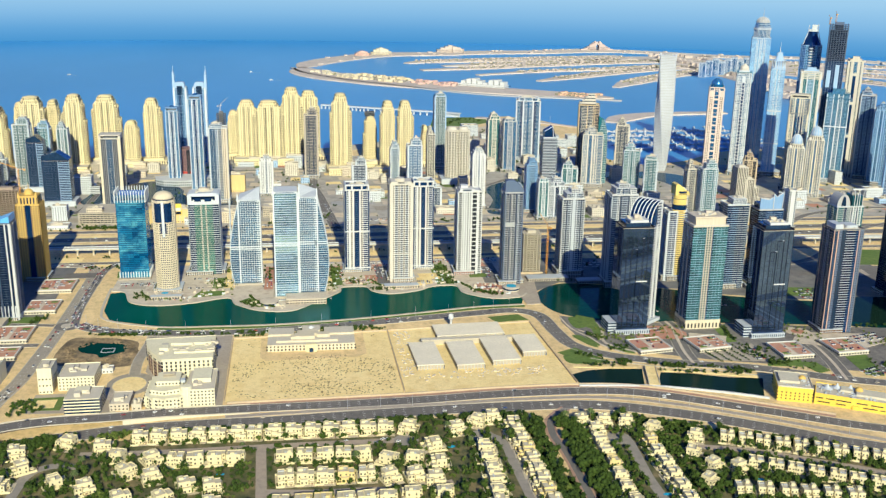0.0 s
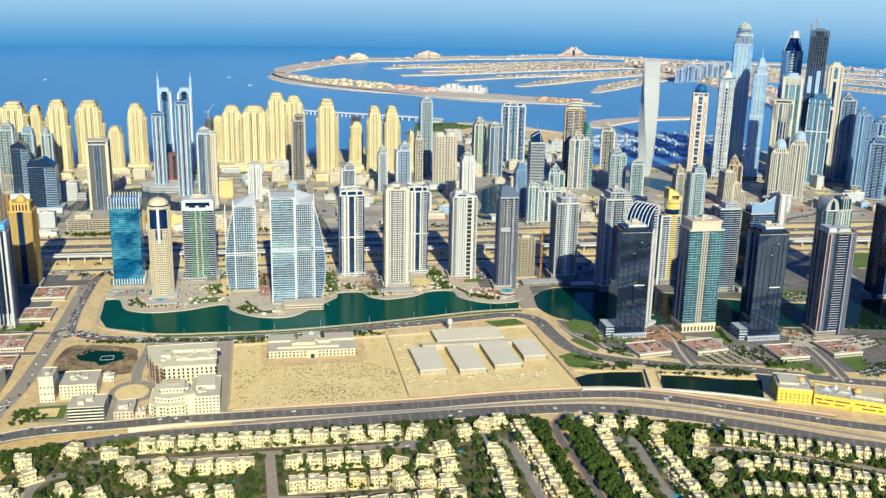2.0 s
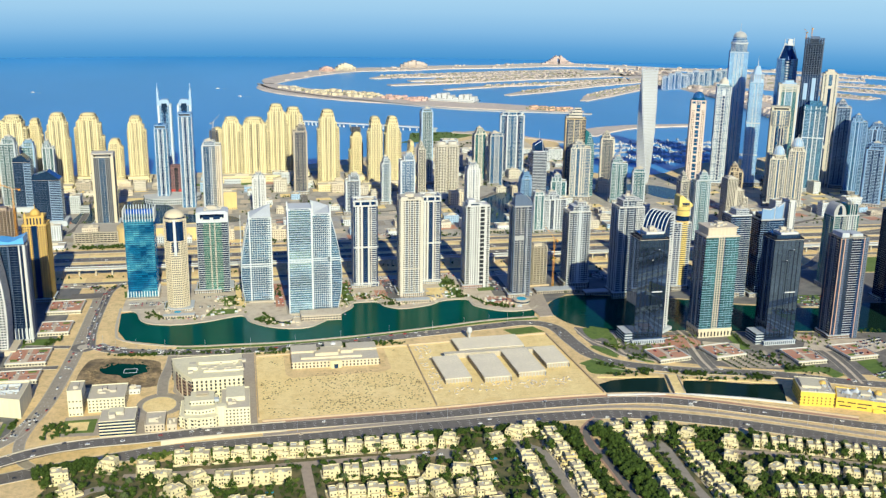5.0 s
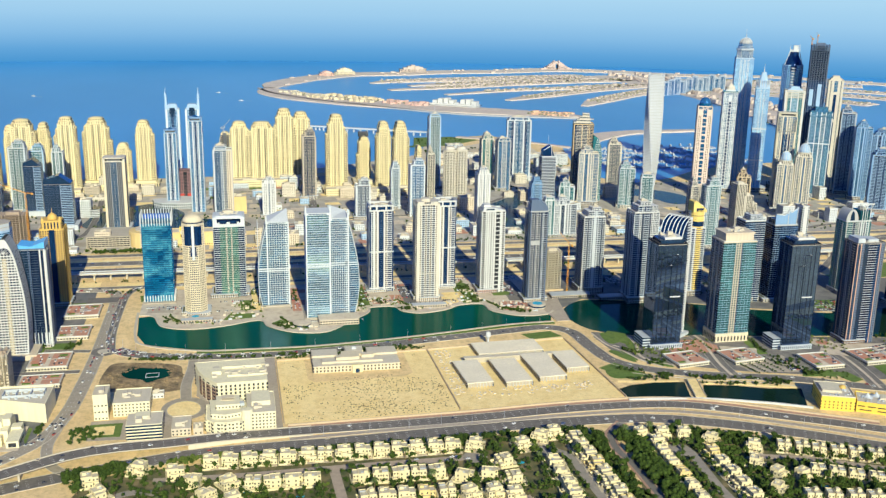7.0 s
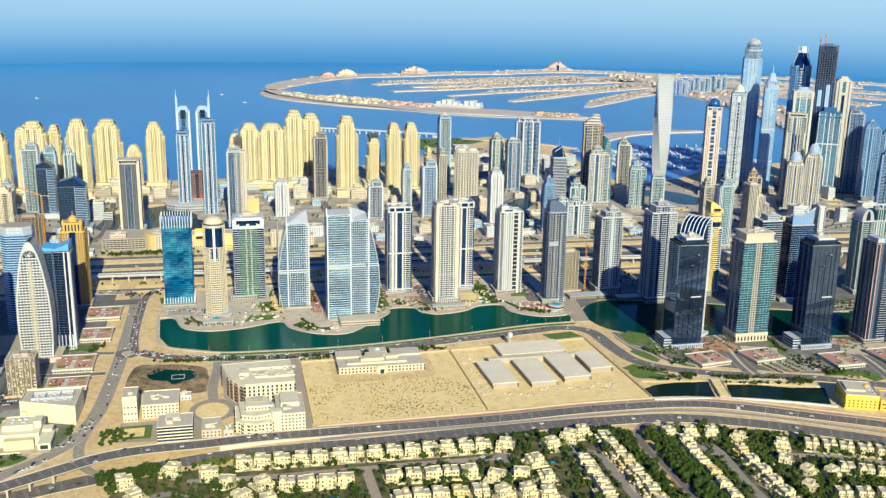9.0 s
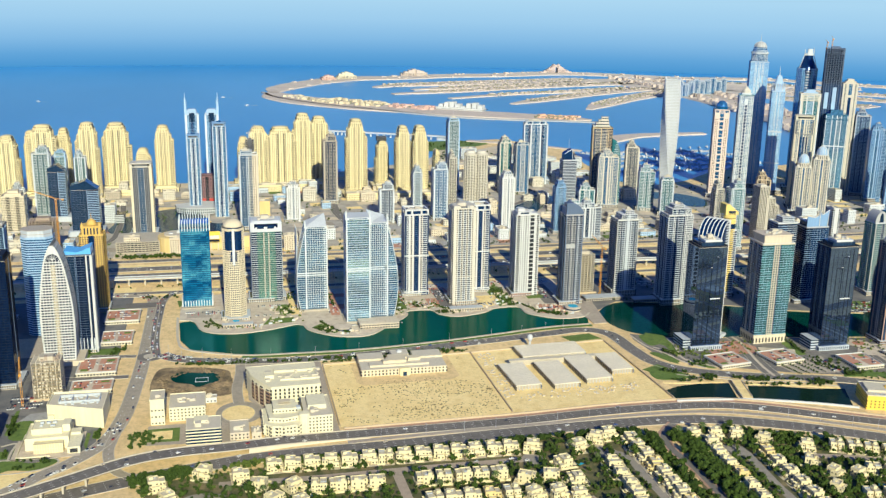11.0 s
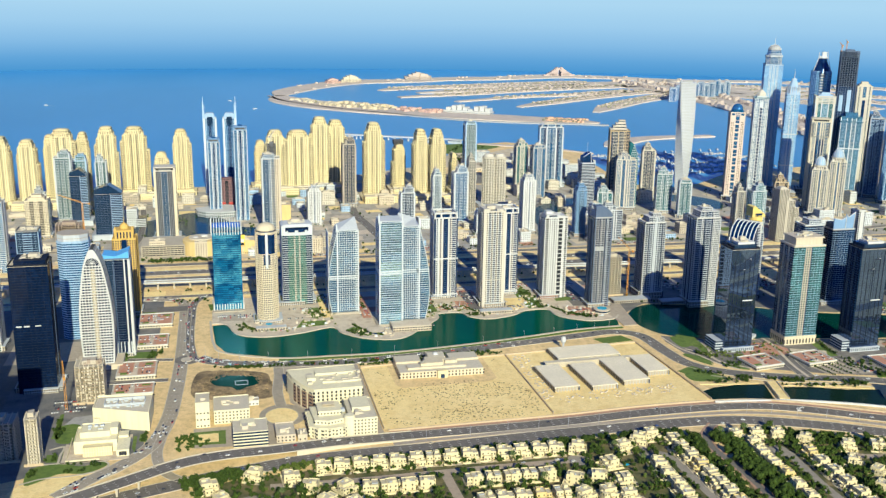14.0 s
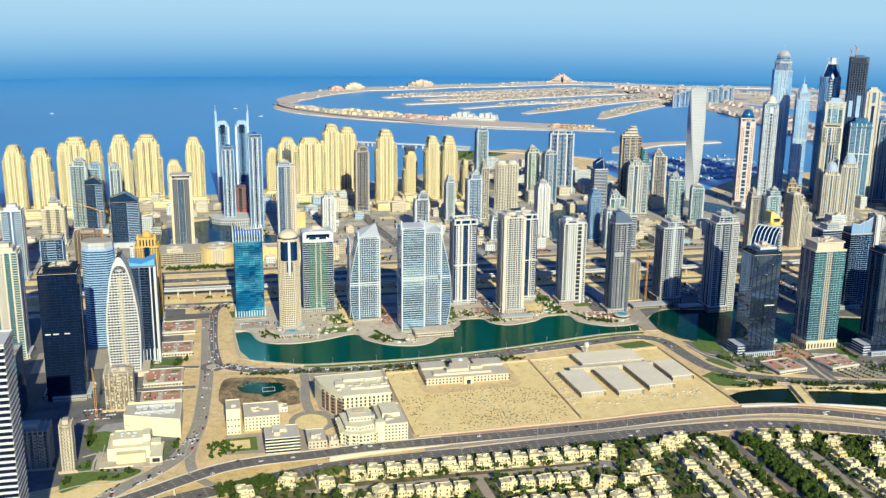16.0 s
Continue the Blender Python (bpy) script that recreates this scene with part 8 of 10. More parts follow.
def villa(kind, mat):
    e = thing("villa", "flat-roofed cream villa with roof terraces and garden walls", "villa", 0, -900, 0, 0, "villas")
    if kind == 0:
        blocks = ((-2.2, 0.8, 7.6, 8.6, 6.6), (3.6, -0.2, 4.2, 7.4, 5.9), (-1.0, -5.0, 5.6, 3.2, 3.4), (4.2, -4.8, 3.2, 2.8, 3.0))
        stair = (-3.6, 2.2)
    elif kind == 1:
        blocks = ((-3.1, 0.6, 5.0, 9.0, 6.4), (2.9, 0.6, 5.0, 9.0, 6.4), (0.0, 1.2, 2.0, 6.6, 5.6), (-3.1, -5.2, 4.6, 2.8, 3.2), (2.9, -5.2, 4.6, 2.8, 3.2))
        stair = (2.9, 2.6)
    else:
        blocks = ((0.0, 1.2, 9.6, 7.4, 6.8), (-4.6, -2.4, 4.6, 6.0, 5.2), (3.8, -3.6, 5.0, 4.6, 3.5), (0.0, -4.0, 3.4, 3.0, 4.6))
        stair = (1.0, 2.4)
    for x, y, sx, sy, h in blocks:
        p = Mesh().box(x, y, 0, sx, sy, h)
        for dx, dy, ax, ay in ((0, -sy / 2 + 0.15, sx + 0.1, 0.3), (0, sy / 2 - 0.15, sx + 0.1, 0.3), (-sx / 2 + 0.15, 0, 0.3, sy - 0.5), (sx / 2 - 0.15, 0, 0.3, sy - 0.5)):
            p.box(x + dx, y + dy, h, ax, ay, 0.75)
        block = part("wall_block", p, mat, e)
        part("roof", Mesh().box(x, y, h, sx - 0.7, sy - 0.7, 0.12), ROOFGREY, block, "dusty grey flat roof")
    part("stair_head", Mesh().box(*stair, 6.4, 2.8, 3.0, 2.2), mat, e)
    win = Mesh()
    for x, y, sx, sy, h in blocks:
        for z in ((0.8, 3.9) if h > 5 else (0.9,)):
            for k in (-0.26, 0.26):
                win.box(x + k * sx, y, z, 1.0, sy + 0.1, 1.35).box(x, y + k * sy, z, sx + 0.1, 0.9, 1.3)
    part("window_grid", win, G_SHADE, e)
    part("porch", Mesh().box(blocks[-1][0], blocks[-1][1] - blocks[-1][3] / 2 - 0.9, 2.5, 2.8, 1.9, 0.3).box(blocks[-1][0] - 1.2, blocks[-1][1] - blocks[-1][3] / 2 - 1.6, 0, 0.3, 0.3, 2.5).box(blocks[-1][0] + 1.2, blocks[-1][1] - blocks[-1][3] / 2 - 1.6, 0, 0.3, 0.3, 2.5), mat, e)
    part("door", Mesh().box(blocks[-1][0], blocks[-1][1] - blocks[-1][3] / 2 - 0.05, 0, 1.1, 0.16, 2.1), BROWN, e, "dark wooden door")
    part("garden_wall", Mesh().box(-7.0, 0, 0, 0.4, 17, 1.8).box(7.0, 1.5, 0, 0.4, 14, 1.8).box(0, 8.4, 0, 14, 0.4, 1.8).box(-4, -8.4, 0, 6, 0.4, 1.4), mat, e)
    part("pergola", slabs(rect(3.4, 2.6), 2.6, 2.8, 0.2, 0.18, 0.1), mat, e, kind="stuff").location = (5.0, 5.6, 0)
    part("paving", Mesh().box(0.6, -7.4, 0.1, 12.4, 4.2, 0.12).box(-5.4, 3.0, 0.1, 2.6, 9, 0.12).box(5.6, 2.0, 0.1, 2.4, 7, 0.12), BEACH, e, kind="stuff")
    ac = Mesh()
    for k in range(3):
        ac.box(blocks[0][0] - 1.4 + 1.4 * k, blocks[0][1] + 1.6, blocks[0][4] + 0.12, 0.9, 0.9, 0.7)
    part("roof_unit_grid", ac, PALEGREY, e)
    return e


VILLA_W = painted("villa_render", (0.71, 0.62, 0.37))
VILLA_Y = painted("villa_yellow_render", (0.68, 0.54, 0.24))
models = [villa(0, VILLA_W), villa(1, VILLA_W), villa(2, VILLA_W), villa(0, VILLA_Y), villa(1, VILLA_Y)]
SPOTS = []
rng = random.Random(8)


def place(x, y, rz, model=None):
    m = model if model is not None else rng.choice((0, 0, 1, 2, 0, 1, 3))
    SPOTS.append((x, y, rz, m))


def row(a, b, n, rz, model=None):
    for i in range(n):
        f = i / max(1, n - 1)
        place(a[0] + (b[0] - a[0]) * f + rng.uniform(-0.9, 0.9), a[1] + (b[1] - a[1]) * f, rz + rng.uniform(-5, 5), model)


row((-127, 732), (67, 727), 14, -2)
row((-96, 692), (-52, 690), 4, 178)
row((-14, 688), (45, 686), 5, 178)
row((-14, 654), (46, 653), 5, 0)
row((-17, 619), (58, 618), 6, 178)
row((142, 684), (138, 601), 6, 90)
row((172, 722), (175, 595), 9, -90)
row((235, 686), (233, 592), 6, 92)
row((275, 678), (273, 589), 6, -90)
row((340, 678), (446, 631), 9, -24, 1)
row((459, 625), (505, 600), 4, -26, 1)
row((344, 635), (423, 594), 7, 155, 1)
row((318, 598), (394, 579), 6, -14, 1)
for x, y, rz in ((-217, 717, 10), (-182, 729, -20), (-154, 719, 5), (-114, 695, 30), (-130, 678, 40), (-156, 657, 20), (-208, 692, -60), (-141, 703, 160), (-111, 668, 20), (-84, 652, 15), (-66, 648, 10),
                 (-99, 636, 30), (-128, 639, 25), (-179, 668, 120), (-217, 667, 90), (-64, 623, 10), (-89, 620, 5), (-135, 617, 0)):
    place(x, y, rz, 2 if rng.random() < 0.6 else 0)
for x, y, rz in ((86, 725, -20), (102, 693, -80), (125, 719, 10), (144, 730, -30), (158, 736, 0), (64, 675, 150), (84, 675, 165), (63, 648, 20), (82, 647, 10), (102, 664, -90), (96, 640, 0), (99, 620, 180), (76, 621, 180),
                 (231, 721, 10), (250, 719, -10), (239, 704, 0), (268, 715, -10), (286, 701, -40), (316, 683, -25), (303, 657, 60), (311, 636, 30), (329, 630, 20), (298, 613, 40)):
    place(x, y, rz, 2)
used = set()
for x, y, rz, k in SPOTS:
    m_ = pose(x, y, 0.09, 0, 0, rz) @ Matrix.Diagonal((0.96, 0.96, 1.0, 1) if x > 205 else (1.04, 1.04, 1.03, 1))
    if k not in used:
        used.add(k)
        models[k].matrix_basis = m_
    else:
        copy_thing(models[k], m_)
pools = Mesh()
for x, y in ((-62, 670), (-100, 683), (74, 736), (116, 693), (310, 666), (261, 602), (338, 614), (-147, 644)):
    pools.prism([(x + 3.4 * a, y + 1.8 * b) for a, b in oval(2, 2, 12)], 0.05, 0.3)
tagged(part("swimming_pool", pools, POOL, None), "small turquoise garden pools", "pool", "", "stuff")

# ---- trees ----


def crown_mesh(seed, r, h, z, n, leaf):
    g = random.Random(seed)
    m = Mesh()
    lobes = [(g.uniform(-0.45, 0.45) * r, g.uniform(-0.45, 0.45) * r, z + g.uniform(0.25, 0.8) * h, g.uniform(0.45, 0.7) * r) for _ in range(5 if n > 50 else 3)]
    for x, y, zz, q in lobes:
        m.lathe(x, y, [(q * 0.45, zz - q * 0.55), (q * 0.72, zz), (q * 0.42, zz + q * 0.5), (q * 0.08, zz + q * 0.66)], 6 if n > 50 else 5)
    for _ in range(n):
        x, y, zz, q = g.choice(lobes)
        a, b = g.uniform(0, 2 * math.pi), g.uniform(-0.5, 1.3)
        c = Vector((x + q * math.cos(a) * math.cos(b), y + q * math.sin(a) * math.cos(b), zz + q * 0.85 * math.sin(b)))
        u = Vector((g.uniform(-1, 1), g.uniform(-1, 1), g.uniform(-0.6, 0.6))).normalized() * leaf * g.uniform(0.6, 1.3)
        v = u.orthogonal().normalized() * leaf * g.uniform(0.4, 0.9)
        k = len(m.v)
        m.v += [tuple(c - u), tuple(c + v * 0.8), tuple(c + u), tuple(c - v)]
        m.f += [(k, k + 1, k + 2, k + 3)]
    return m


def tree(seed, r, h, leafmat, label):
    e = thing("tree", label, "tree", 0, -950, 0, 0, "garden trees")
    t = Mesh().lathe(0, 0, [(0.28, 0), (0.2, h * 0.3), (0.14, h * 0.55)], 7)
    g = random.Random(seed)
    for _ in range(4):
        a = g.uniform(0, 6.28)
        t.beam((0, 0, h * 0.35), (0.6 * r * math.cos(a), 0.6 * r * math.sin(a), h * 0.68), 0.09)
    part("trunk", t, BARK, e)
    part("crown", crown_mesh(seed, r, h * 0.72, h * 0.28, 110, 0.62), leafmat, e)
    return e


def palm(h):
    e = thing("palm_tree", "date palm with a ring of arching fronds", "palm", 0, -960, 0, 0, "palms")
    part("trunk", Mesh().lathe(0, 0, [(0.3, 0), (0.22, h * 0.5), (0.24, h)], 7), BARK, e)
    m = Mesh()
    for i in range(14):
        a = 2 * math.pi * i / 14
        d, s = Vector((math.cos(a), math.sin(a), 0)), Vector((-math.sin(a), math.cos(a), 0))
        lift = 0.9 if i % 2 else 0.3
        p = [Vector((0, 0, h)), Vector((0, 0, h + lift)) + d * 1.1, Vector((0, 0, h + lift - 0.5)) + d * 2.2, Vector((0, 0, h - 1.0)) + d * 2.9]
        for a0, b0, w0, w1 in zip(p, p[1:], (0.1, 0.5, 0.45), (0.5, 0.45, 0.05)):
            k = len(m.v)
            m.v += [tuple(a0 - s * w0), tuple(a0 + s * w0), tuple(b0 + s * w1), tuple(b0 - s * w1)]
            m.f.append((k, k + 1, k + 2, k + 3))
    part("frond_crown", m, PALM_LEAF, e)
    return e


trees = [tree(1, 3.0, 6.5, LEAF, "round green garden tree with dense leaves"), tree(2, 2.4, 5.2, LEAF, "small dark green garden tree"), tree(3, 3.6, 7.5, LEAF, "broad dark green shade tree"), tree(4, 2.2, 4.6, LEAF_LIGHT, "small light green garden tree")]
palms = [palm(5.5), palm(7.0)]
streets = [(-171, 713, 82, 709), (-33, 708, -30, 574), (-30, 640, 109, 636), (160, 693, 162, 578), (260, 691, 256, 580), (310, 672, 389, 639), (389, 639, 515, 564), (-207, 592, -202, 687), (201, 721, 204, 579)]


def clear(x, y, gap):
    for vx, vy, _, _ in SPOTS:
        if (x - vx) ** 2 + (y - vy) ** 2 < gap * gap:
            return False
    for x0, y0, x1, y1 in streets:
        t = max(0, min(1, ((x - x0) * (x1 - x0) + (y - y0) * (y1 - y0)) / ((x1 - x0) ** 2 + (y1 - y0) ** 2)))
        if (x - x0 - t * (x1 - x0)) ** 2 + (y - y0 - t * (y1 - y0)) ** 2 < 5.6 ** 2:
            return False
    return True


def inside_garden(x, y):
    if x < 200:
        return -230 < x < 193 and 574 < y < 739
    return 212 < x < 515 and 560 < y < min(733, 733 - (x - 268) * 0.5)


def stand(x, y, z=0.08):
    src = rng.choice(trees) if rng.random() < 0.85 else rng.choice(palms)
    s = rng.uniform(0.9, 1.45)
    copy_thing(src, pose(x, y, z, 0, 0, rng.uniform(0, 360)) @ Matrix.Diagonal((s, s, s * rng.uniform(0.9, 1.1), 1)))


rng = random.Random(31)
planted, tries = 0, 0
while planted < 150 and tries < 6000:
    tries += 1
    x, y = rng.uniform(-230, 500), rng.uniform(574, 739)
    if inside_garden(x, y) and clear(x, y, 8.0):
        stand(x, y)
        planted += 1


def leaf_mass(name, label, spots, lo, hi, seed, mat=LEAF, n=51):
    g = random.Random(seed)
    m = Mesh()
    for x, y in spots:
        r = g.uniform(lo, hi)
        c = crown_mesh(g.randrange(999), r, r * 1.7, 0.3, n, 0.6)
        k = len(m.v)
        m.v += [(a + x, b + y, z) for a, b, z in c.v]
        m.f += [tuple(i + k for i in f) for f in c.f]
    tagged(part(name, m, mat, None), label, "trees", "", "stuff")


def in_quad(q, n, g):
    out = []
    while len(out) < n:
        u, v = g.random(), g.random()
        x = (q[0][0] * (1 - u) + q[1][0] * u) * (1 - v) + (q[3][0] * (1 - u) + q[2][0] * u) * v
        y = (q[0][1] * (1 - u) + q[1][1] * u) * (1 - v) + (q[3][1] * (1 - u) + q[2][1] * u) * v
        out.append((x, y))
    return out


g = random.Random(77)
leaf_mass("tree_belt", "dense dark green belt of trees beside the slip road", in_quad([(182, 731), (196, 732), (199, 578), (177, 578)], 130, g), 2.4, 4.4, 1)
leaf_mass("tree_belt", "dense dark green grove between two villa streets", in_quad([(209, 727), (226, 723), (227, 579), (208, 579)], 170, g), 2.6, 4.8, 2)
leaf_mass("tree_belt", "dark trees beside the highway", in_quad([(-240, 736), (-178, 742), (-178, 726), (-236, 712)], 70, g), 2.4, 4.0, 3)
leaf_mass("tree_belt", "light green hedge trees beside the highway", in_quad([(-161, 745), (-117, 747), (-117, 738), (-161, 735)], 60, g), 1.5, 2.4, 4, LEAF_LIGHT)
leaf_mass("tree_belt", "row of trees behind the villas", in_quad([(-115, 742), (188, 744), (188, 739), (-115, 737)], 190, g), 1.8, 3.4, 5)
leaf_mass("tree_belt", "row of trees behind the eastern villas", in_quad([(228, 732), (273, 731), (475, 628), (468, 618)], 200, g), 1.8, 3.4, 6)
spots = [(x, y) for x, y in ((g.uniform(-230, 510), g.uniform(570, 739)) for _ in range(5200)) if inside_garden(x, y) and clear(x, y, 6.4)]
leaf_mass("garden_shrubs", "green garden shrubs and small trees between the villas", spots[:1500], 1.3, 3.2, 7, LEAF, 26)
leaf_mass("garden_shrubs", "light green shrubs between the villas", spots[1500:2000], 1.0, 2.2, 8, LEAF_LIGHT, 26)
spots = [(x, y) for x, y in ((g.uniform(212, 512), g.uniform(562, 733)) for _ in range(2600)) if inside_garden(x, y) and clear(x, y, 6.9)]
leaf_mass("garden_trees", "dense dark green trees between the eastern villas", spots[:620], 2.0, 3.9, 21, LEAF, 34)
spots = [(x, y) for x, y in ((g.uniform(-230, 190), g.uniform(575, 738)) for _ in range(2600)) if inside_garden(x, y) and clear(x, y, 8.2)]
leaf_mass("garden_trees", "dark green trees between the western villas", spots[:310], 2.0, 3.6, 22, LEAF, 34)
leaf_mass("hedge", "dark green hedge along the lake road", in_quad([(-66, 954), (88, 963), (88, 958), (-66, 950)], 110, g), 1.0, 1.7, 9, LEAF, 24)
leaf_mass("hedge", "green planting by the pond", in_quad([(-212, 975), (-164, 967), (-164, 962), (-212, 971)], 40, g), 1.2, 2.2, 10, LEAF, 24)
leaf_mass("hedge", "green planting along the western road", in_quad([(-244, 814), (-230, 814), (-212, 794), (-243, 786)], 40, g), 1.5, 2.8, 11, LEAF, 30)
leaf_mass("hedge", "green planting on the lakeside terraces", [(-1 + 58 * math.cos(a), 1106 + 78 * math.sin(a)) for a in (3.5 + 0.02 * i for i in range(38))] + [(132 + 46 * math.cos(a), 1136 + 56 * math.sin(a)) for a in (3.4 + 0.03 * i for i in range(28))] + [(229 + 38 * math.cos(a), 1123 + 62 * math.sin(a)) for a in (3.5 + 0.03 * i for i in range(40))] + [(-147 + 34 * math.cos(a), 1123 + 51 * math.sin(a)) for a in (3.5 + 0.05 * i for i in range(14))], 1.2, 2.2, 12, LEAF, 24)
leaf_mass("hedge", "green park trees beside the marina car park", in_quad([(-309, 1405), (-222, 1404), (-222, 1393), (-309, 1394)], 50, g), 1.8, 3.2, 13, LEAF, 24)
leaf_mass("hedge", "trees scattered between the lakeside towers", [p for q in ([(-89, 1205), (-64, 1205), (-64, 1145), (-89, 1145)], [(32, 1199), (52, 1199), (55, 1134), (37, 1134)], [(167, 1190), (183, 1190), (183, 1139), (169, 1139)]) for p in in_quad(q, 22, g)], 1.2, 2.4, 14, LEAF_LIGHT, 24)

g = random.Random(123)
leaf_mass("street_trees", "green trees and palms scattered through the marina district", [(g.uniform(-560, 1000), g.uniform(1395, 1850)) for _ in range(420)], 1.6, 3.0, 21, LEAF, 18)
leaf_mass("street_trees", "green trees along the motorway verge", [(g.uniform(-420, 1000), g.choice((1392, 1390, 1246, 1250)) + g.uniform(-3, 3)) for _ in range(220)], 1.3, 2.4, 22, LEAF, 18)
leaf_mass("street_trees", "planting between the eastern lake towers", [(g.uniform(300, 640), g.uniform(1090, 1200)) for _ in range(110)], 1.3, 2.6, 23, LEAF, 18)

# ---- sheds, school, offices and lots ----


SHEDROOF = painted("dusty_roof_sheet", (0.74, 0.67, 0.52), 0.9)


def shed(x, y, w, d, h, rz=0.0):
    e = thing("shed", "long concrete shed with a flat pale roof on open bays", "shed", x, y, 0, rz, "building site sheds")
    part("roof", Mesh().box(0, 0, h - 0.8, w, d, 0.8), SHEDROOF, e)
    part("wall", Mesh().box(-w / 2 + 0.4, 0, 0, 0.5, d - 1, h - 0.8).box(w / 2 - 0.4, 0, 0, 0.5, d - 1, h - 0.8).box(0, d / 2 - 0.6, 0, w - 1, 0.5, h - 0.8).box(0, -d / 2 + 3.0, 0, w - 1, 0.4, h - 0.8), CONCRETE, e)
    c = Mesh()
    for i in range(9):
        c.box(-w / 2 + 0.5 + (w - 1) * i / 8, -d / 2 + 0.5, 0, 0.5, 0.5, h - 0.8)
    part("column_grid", c, PALEGREY, e)
    part("opening_grid", piers(rect(w - 0.1, d - 0.6), 1.0, h - 1.6, 4.0, 2.2, 0.12, (1, 3)), G_SHADE, e)
    r = Mesh()
    for i in range(14):
        r.box(0, -d / 2 + d * (i + 0.5) / 14, h, w - 0.4, 0.12, 0.06)
    part("roof_rib_grid", r, SHEDROOF, e)
    return e


for x, y, w, d in ((120, 875, 26, 58), (158, 873, 27, 60), (194, 881, 28, 62), (226, 891, 24, 46)):
    shed(x, y, w, d, 6.0, 2)
shed(172, 936, 70, 33, 6.0, 2)
e = thing("link_block", "concrete link between sheds", "shed", 170, 912)
part("roof", Mesh().box(0, 0, 5.2, 100, 6, 0.6), ROOFING, e)
part("wall", Mesh().box(0, 0, 0, 98, 5, 5.2), CONCRETE, e)
e = thing("water_tower", "white round-topped water tower", "tank", 158, 960)
part("shaft", Mesh().lathe(0, 0, [(1.2, 0), (1.2, 7), (2.8, 9), (2.8, 12)], 14), WHITE, e)
dome(e, 2.8, 12, WHITE, 2.4)
# debris and site clutter
g = random.Random(44)
for a, lab, q, n, mat in (("site_debris", "pale building debris scattered on sand", [(96, 949), (112, 949), (108, 840), (93, 825)], 110, BEIGE), ("site_debris", "timber and block stacks on the sandy site", [(108, 838), (233, 846), (228, 828), (108, 820)], 100, BEIGE)):
    m = Mesh()
    for x, y in in_quad(q, n, g):
        m.box(x, y, 0.1, g.uniform(0.6, 3), g.uniform(0.6, 2), g.uniform(0.3, 1.2), g.uniform(0, 90))
    tagged(part(a, m, mat, None), lab, "debris", "", "stuff")
scrub = Mesh()
for _ in range(2300):
    x, y = g.uniform(-63, 87), g.uniform(801, 945)
    if noise.noise((x * 0.03, y * 0.03, 0.5)) + 0.25 * (90 - abs(x - 40)) / 90 + (0.25 if y < 885 else -0.1) < g.uniform(-0.1, 0.5) or (-38 < x < 62 and y > 893):
        continue
    r = g.uniform(0.3, 0.8)
    scrub.lathe(x, y, [(r, 0.1), (r * 1.1, r * 0.35), (r * 0.5, r * 0.6), (0.05, r * 0.7)], 6)
SCRUB = ground_mat("dry_scrub", (0.15, 0.105, 0.04), (0.20, 0.14, 0.055), (0.09, 0.07, 0.025), (0.1, 0.4, 2))
tagged(part("desert_scrub", scrub, SCRUB, None), "dry brown desert scrub tufts", "scrub", "", "stuff")
# school
e = thing("school", "low cream school with stepped flat roofs and a shaded court", "school", 11, 928, 0, -1)
for x, y, w, d, h in ((0, -8, 86, 26, 7), (-30, 12, 26, 18, 9), (28, 12, 30, 18, 9), (0, 14, 18, 14, 11), (-4, -10, 60, 10, 9)):
    part("block", Mesh().box(x, y, 0, w, d, h), CREAM, e)
    part("roof", Mesh().box(x, y, h, w - 1, d - 1, 0.15), ROOFING, e)
part("window_grid", piers([(-43, -21.0), (43, -21.0), (43, 5), (-43, 5)], 1.0, 3.0, 3.6, 1.5, 0.12, (0, 1, 3)), G_SHADE, e)
part("upper_window_grid", piers([(-43, -21.0), (43, -21.0), (43, 5), (-43, 5)], 4.4, 6.0, 3.6, 1.5, 0.12, (0, 1, 3)), G_SHADE, e)
part("entrance", Mesh().box(0, -22.5, 0, 10, 4, 8.0), JBR, e)
part("entrance_door", Mesh().box(0, -24.6, 0, 4, 0.4, 4.5), G_DARK, e)
roof_plant(e, 70, 30, 9.0, random.Random(6), CREAM)
dome(e, 3, 11, WHITE, 2.5, x=0, y=14)
sheet("pavement", [(-39, 959), (64, 959), (64, 894), (54, 887), (-33, 886), (-39, 895)], 0.0, 0.2, SAND, "sandy yard round the school", "yard")
# hotel-like cream block and neighbours
e = thing("apartment_block", "large cream apartment block with dark windows and cluttered roof", "apartment block", -106, 870)
foot = [(-17.6, -27), (27, -26), (26, 30), (-38, 27), (-34, 6), (-28, -9)]
part("wall", Mesh().prism(foot, 0, 22), PALEREND, e)
part("window_grid", piers_rows(foot[:4], 1.4, 21.4, 3.4, 3.9, 1.7, 2.3), G_SHADE, e)
bay = [(-17.6, -27), (-28, -9), (-34, 6)]
mb, mw = Mesh(), Mesh()
for (ax, ay), (bx, by) in zip(bay, bay[1:]):
    ln = math.hypot(bx - ax, by - ay)
    ux, uy = (bx - ax) / ln, (by - ay) / ln
    rot = math.degrees(math.atan2(uy, ux))
    for f, wd in ((0.25, 0.38), (0.74, 0.36)):
        mb.box(ax + ux * ln * f, ay + uy * ln * f, 1.0, ln * wd, 0.7, 16.5, rot)
        for k in range(6):
            mw.box(ax + ux * ln * f, ay + uy * ln * f, 1.8 + 3.2 * k, ln * wd * 0.6, 0.9, 1.3, rot)
# Brown boxes proud of the wall; the bays' shade is in their colour.
part("brown_screen", mb, BROWN, e, "brown panels standing for recessed bays and their shade")
part("screen_opening_grid", mw, G_DARK, e)
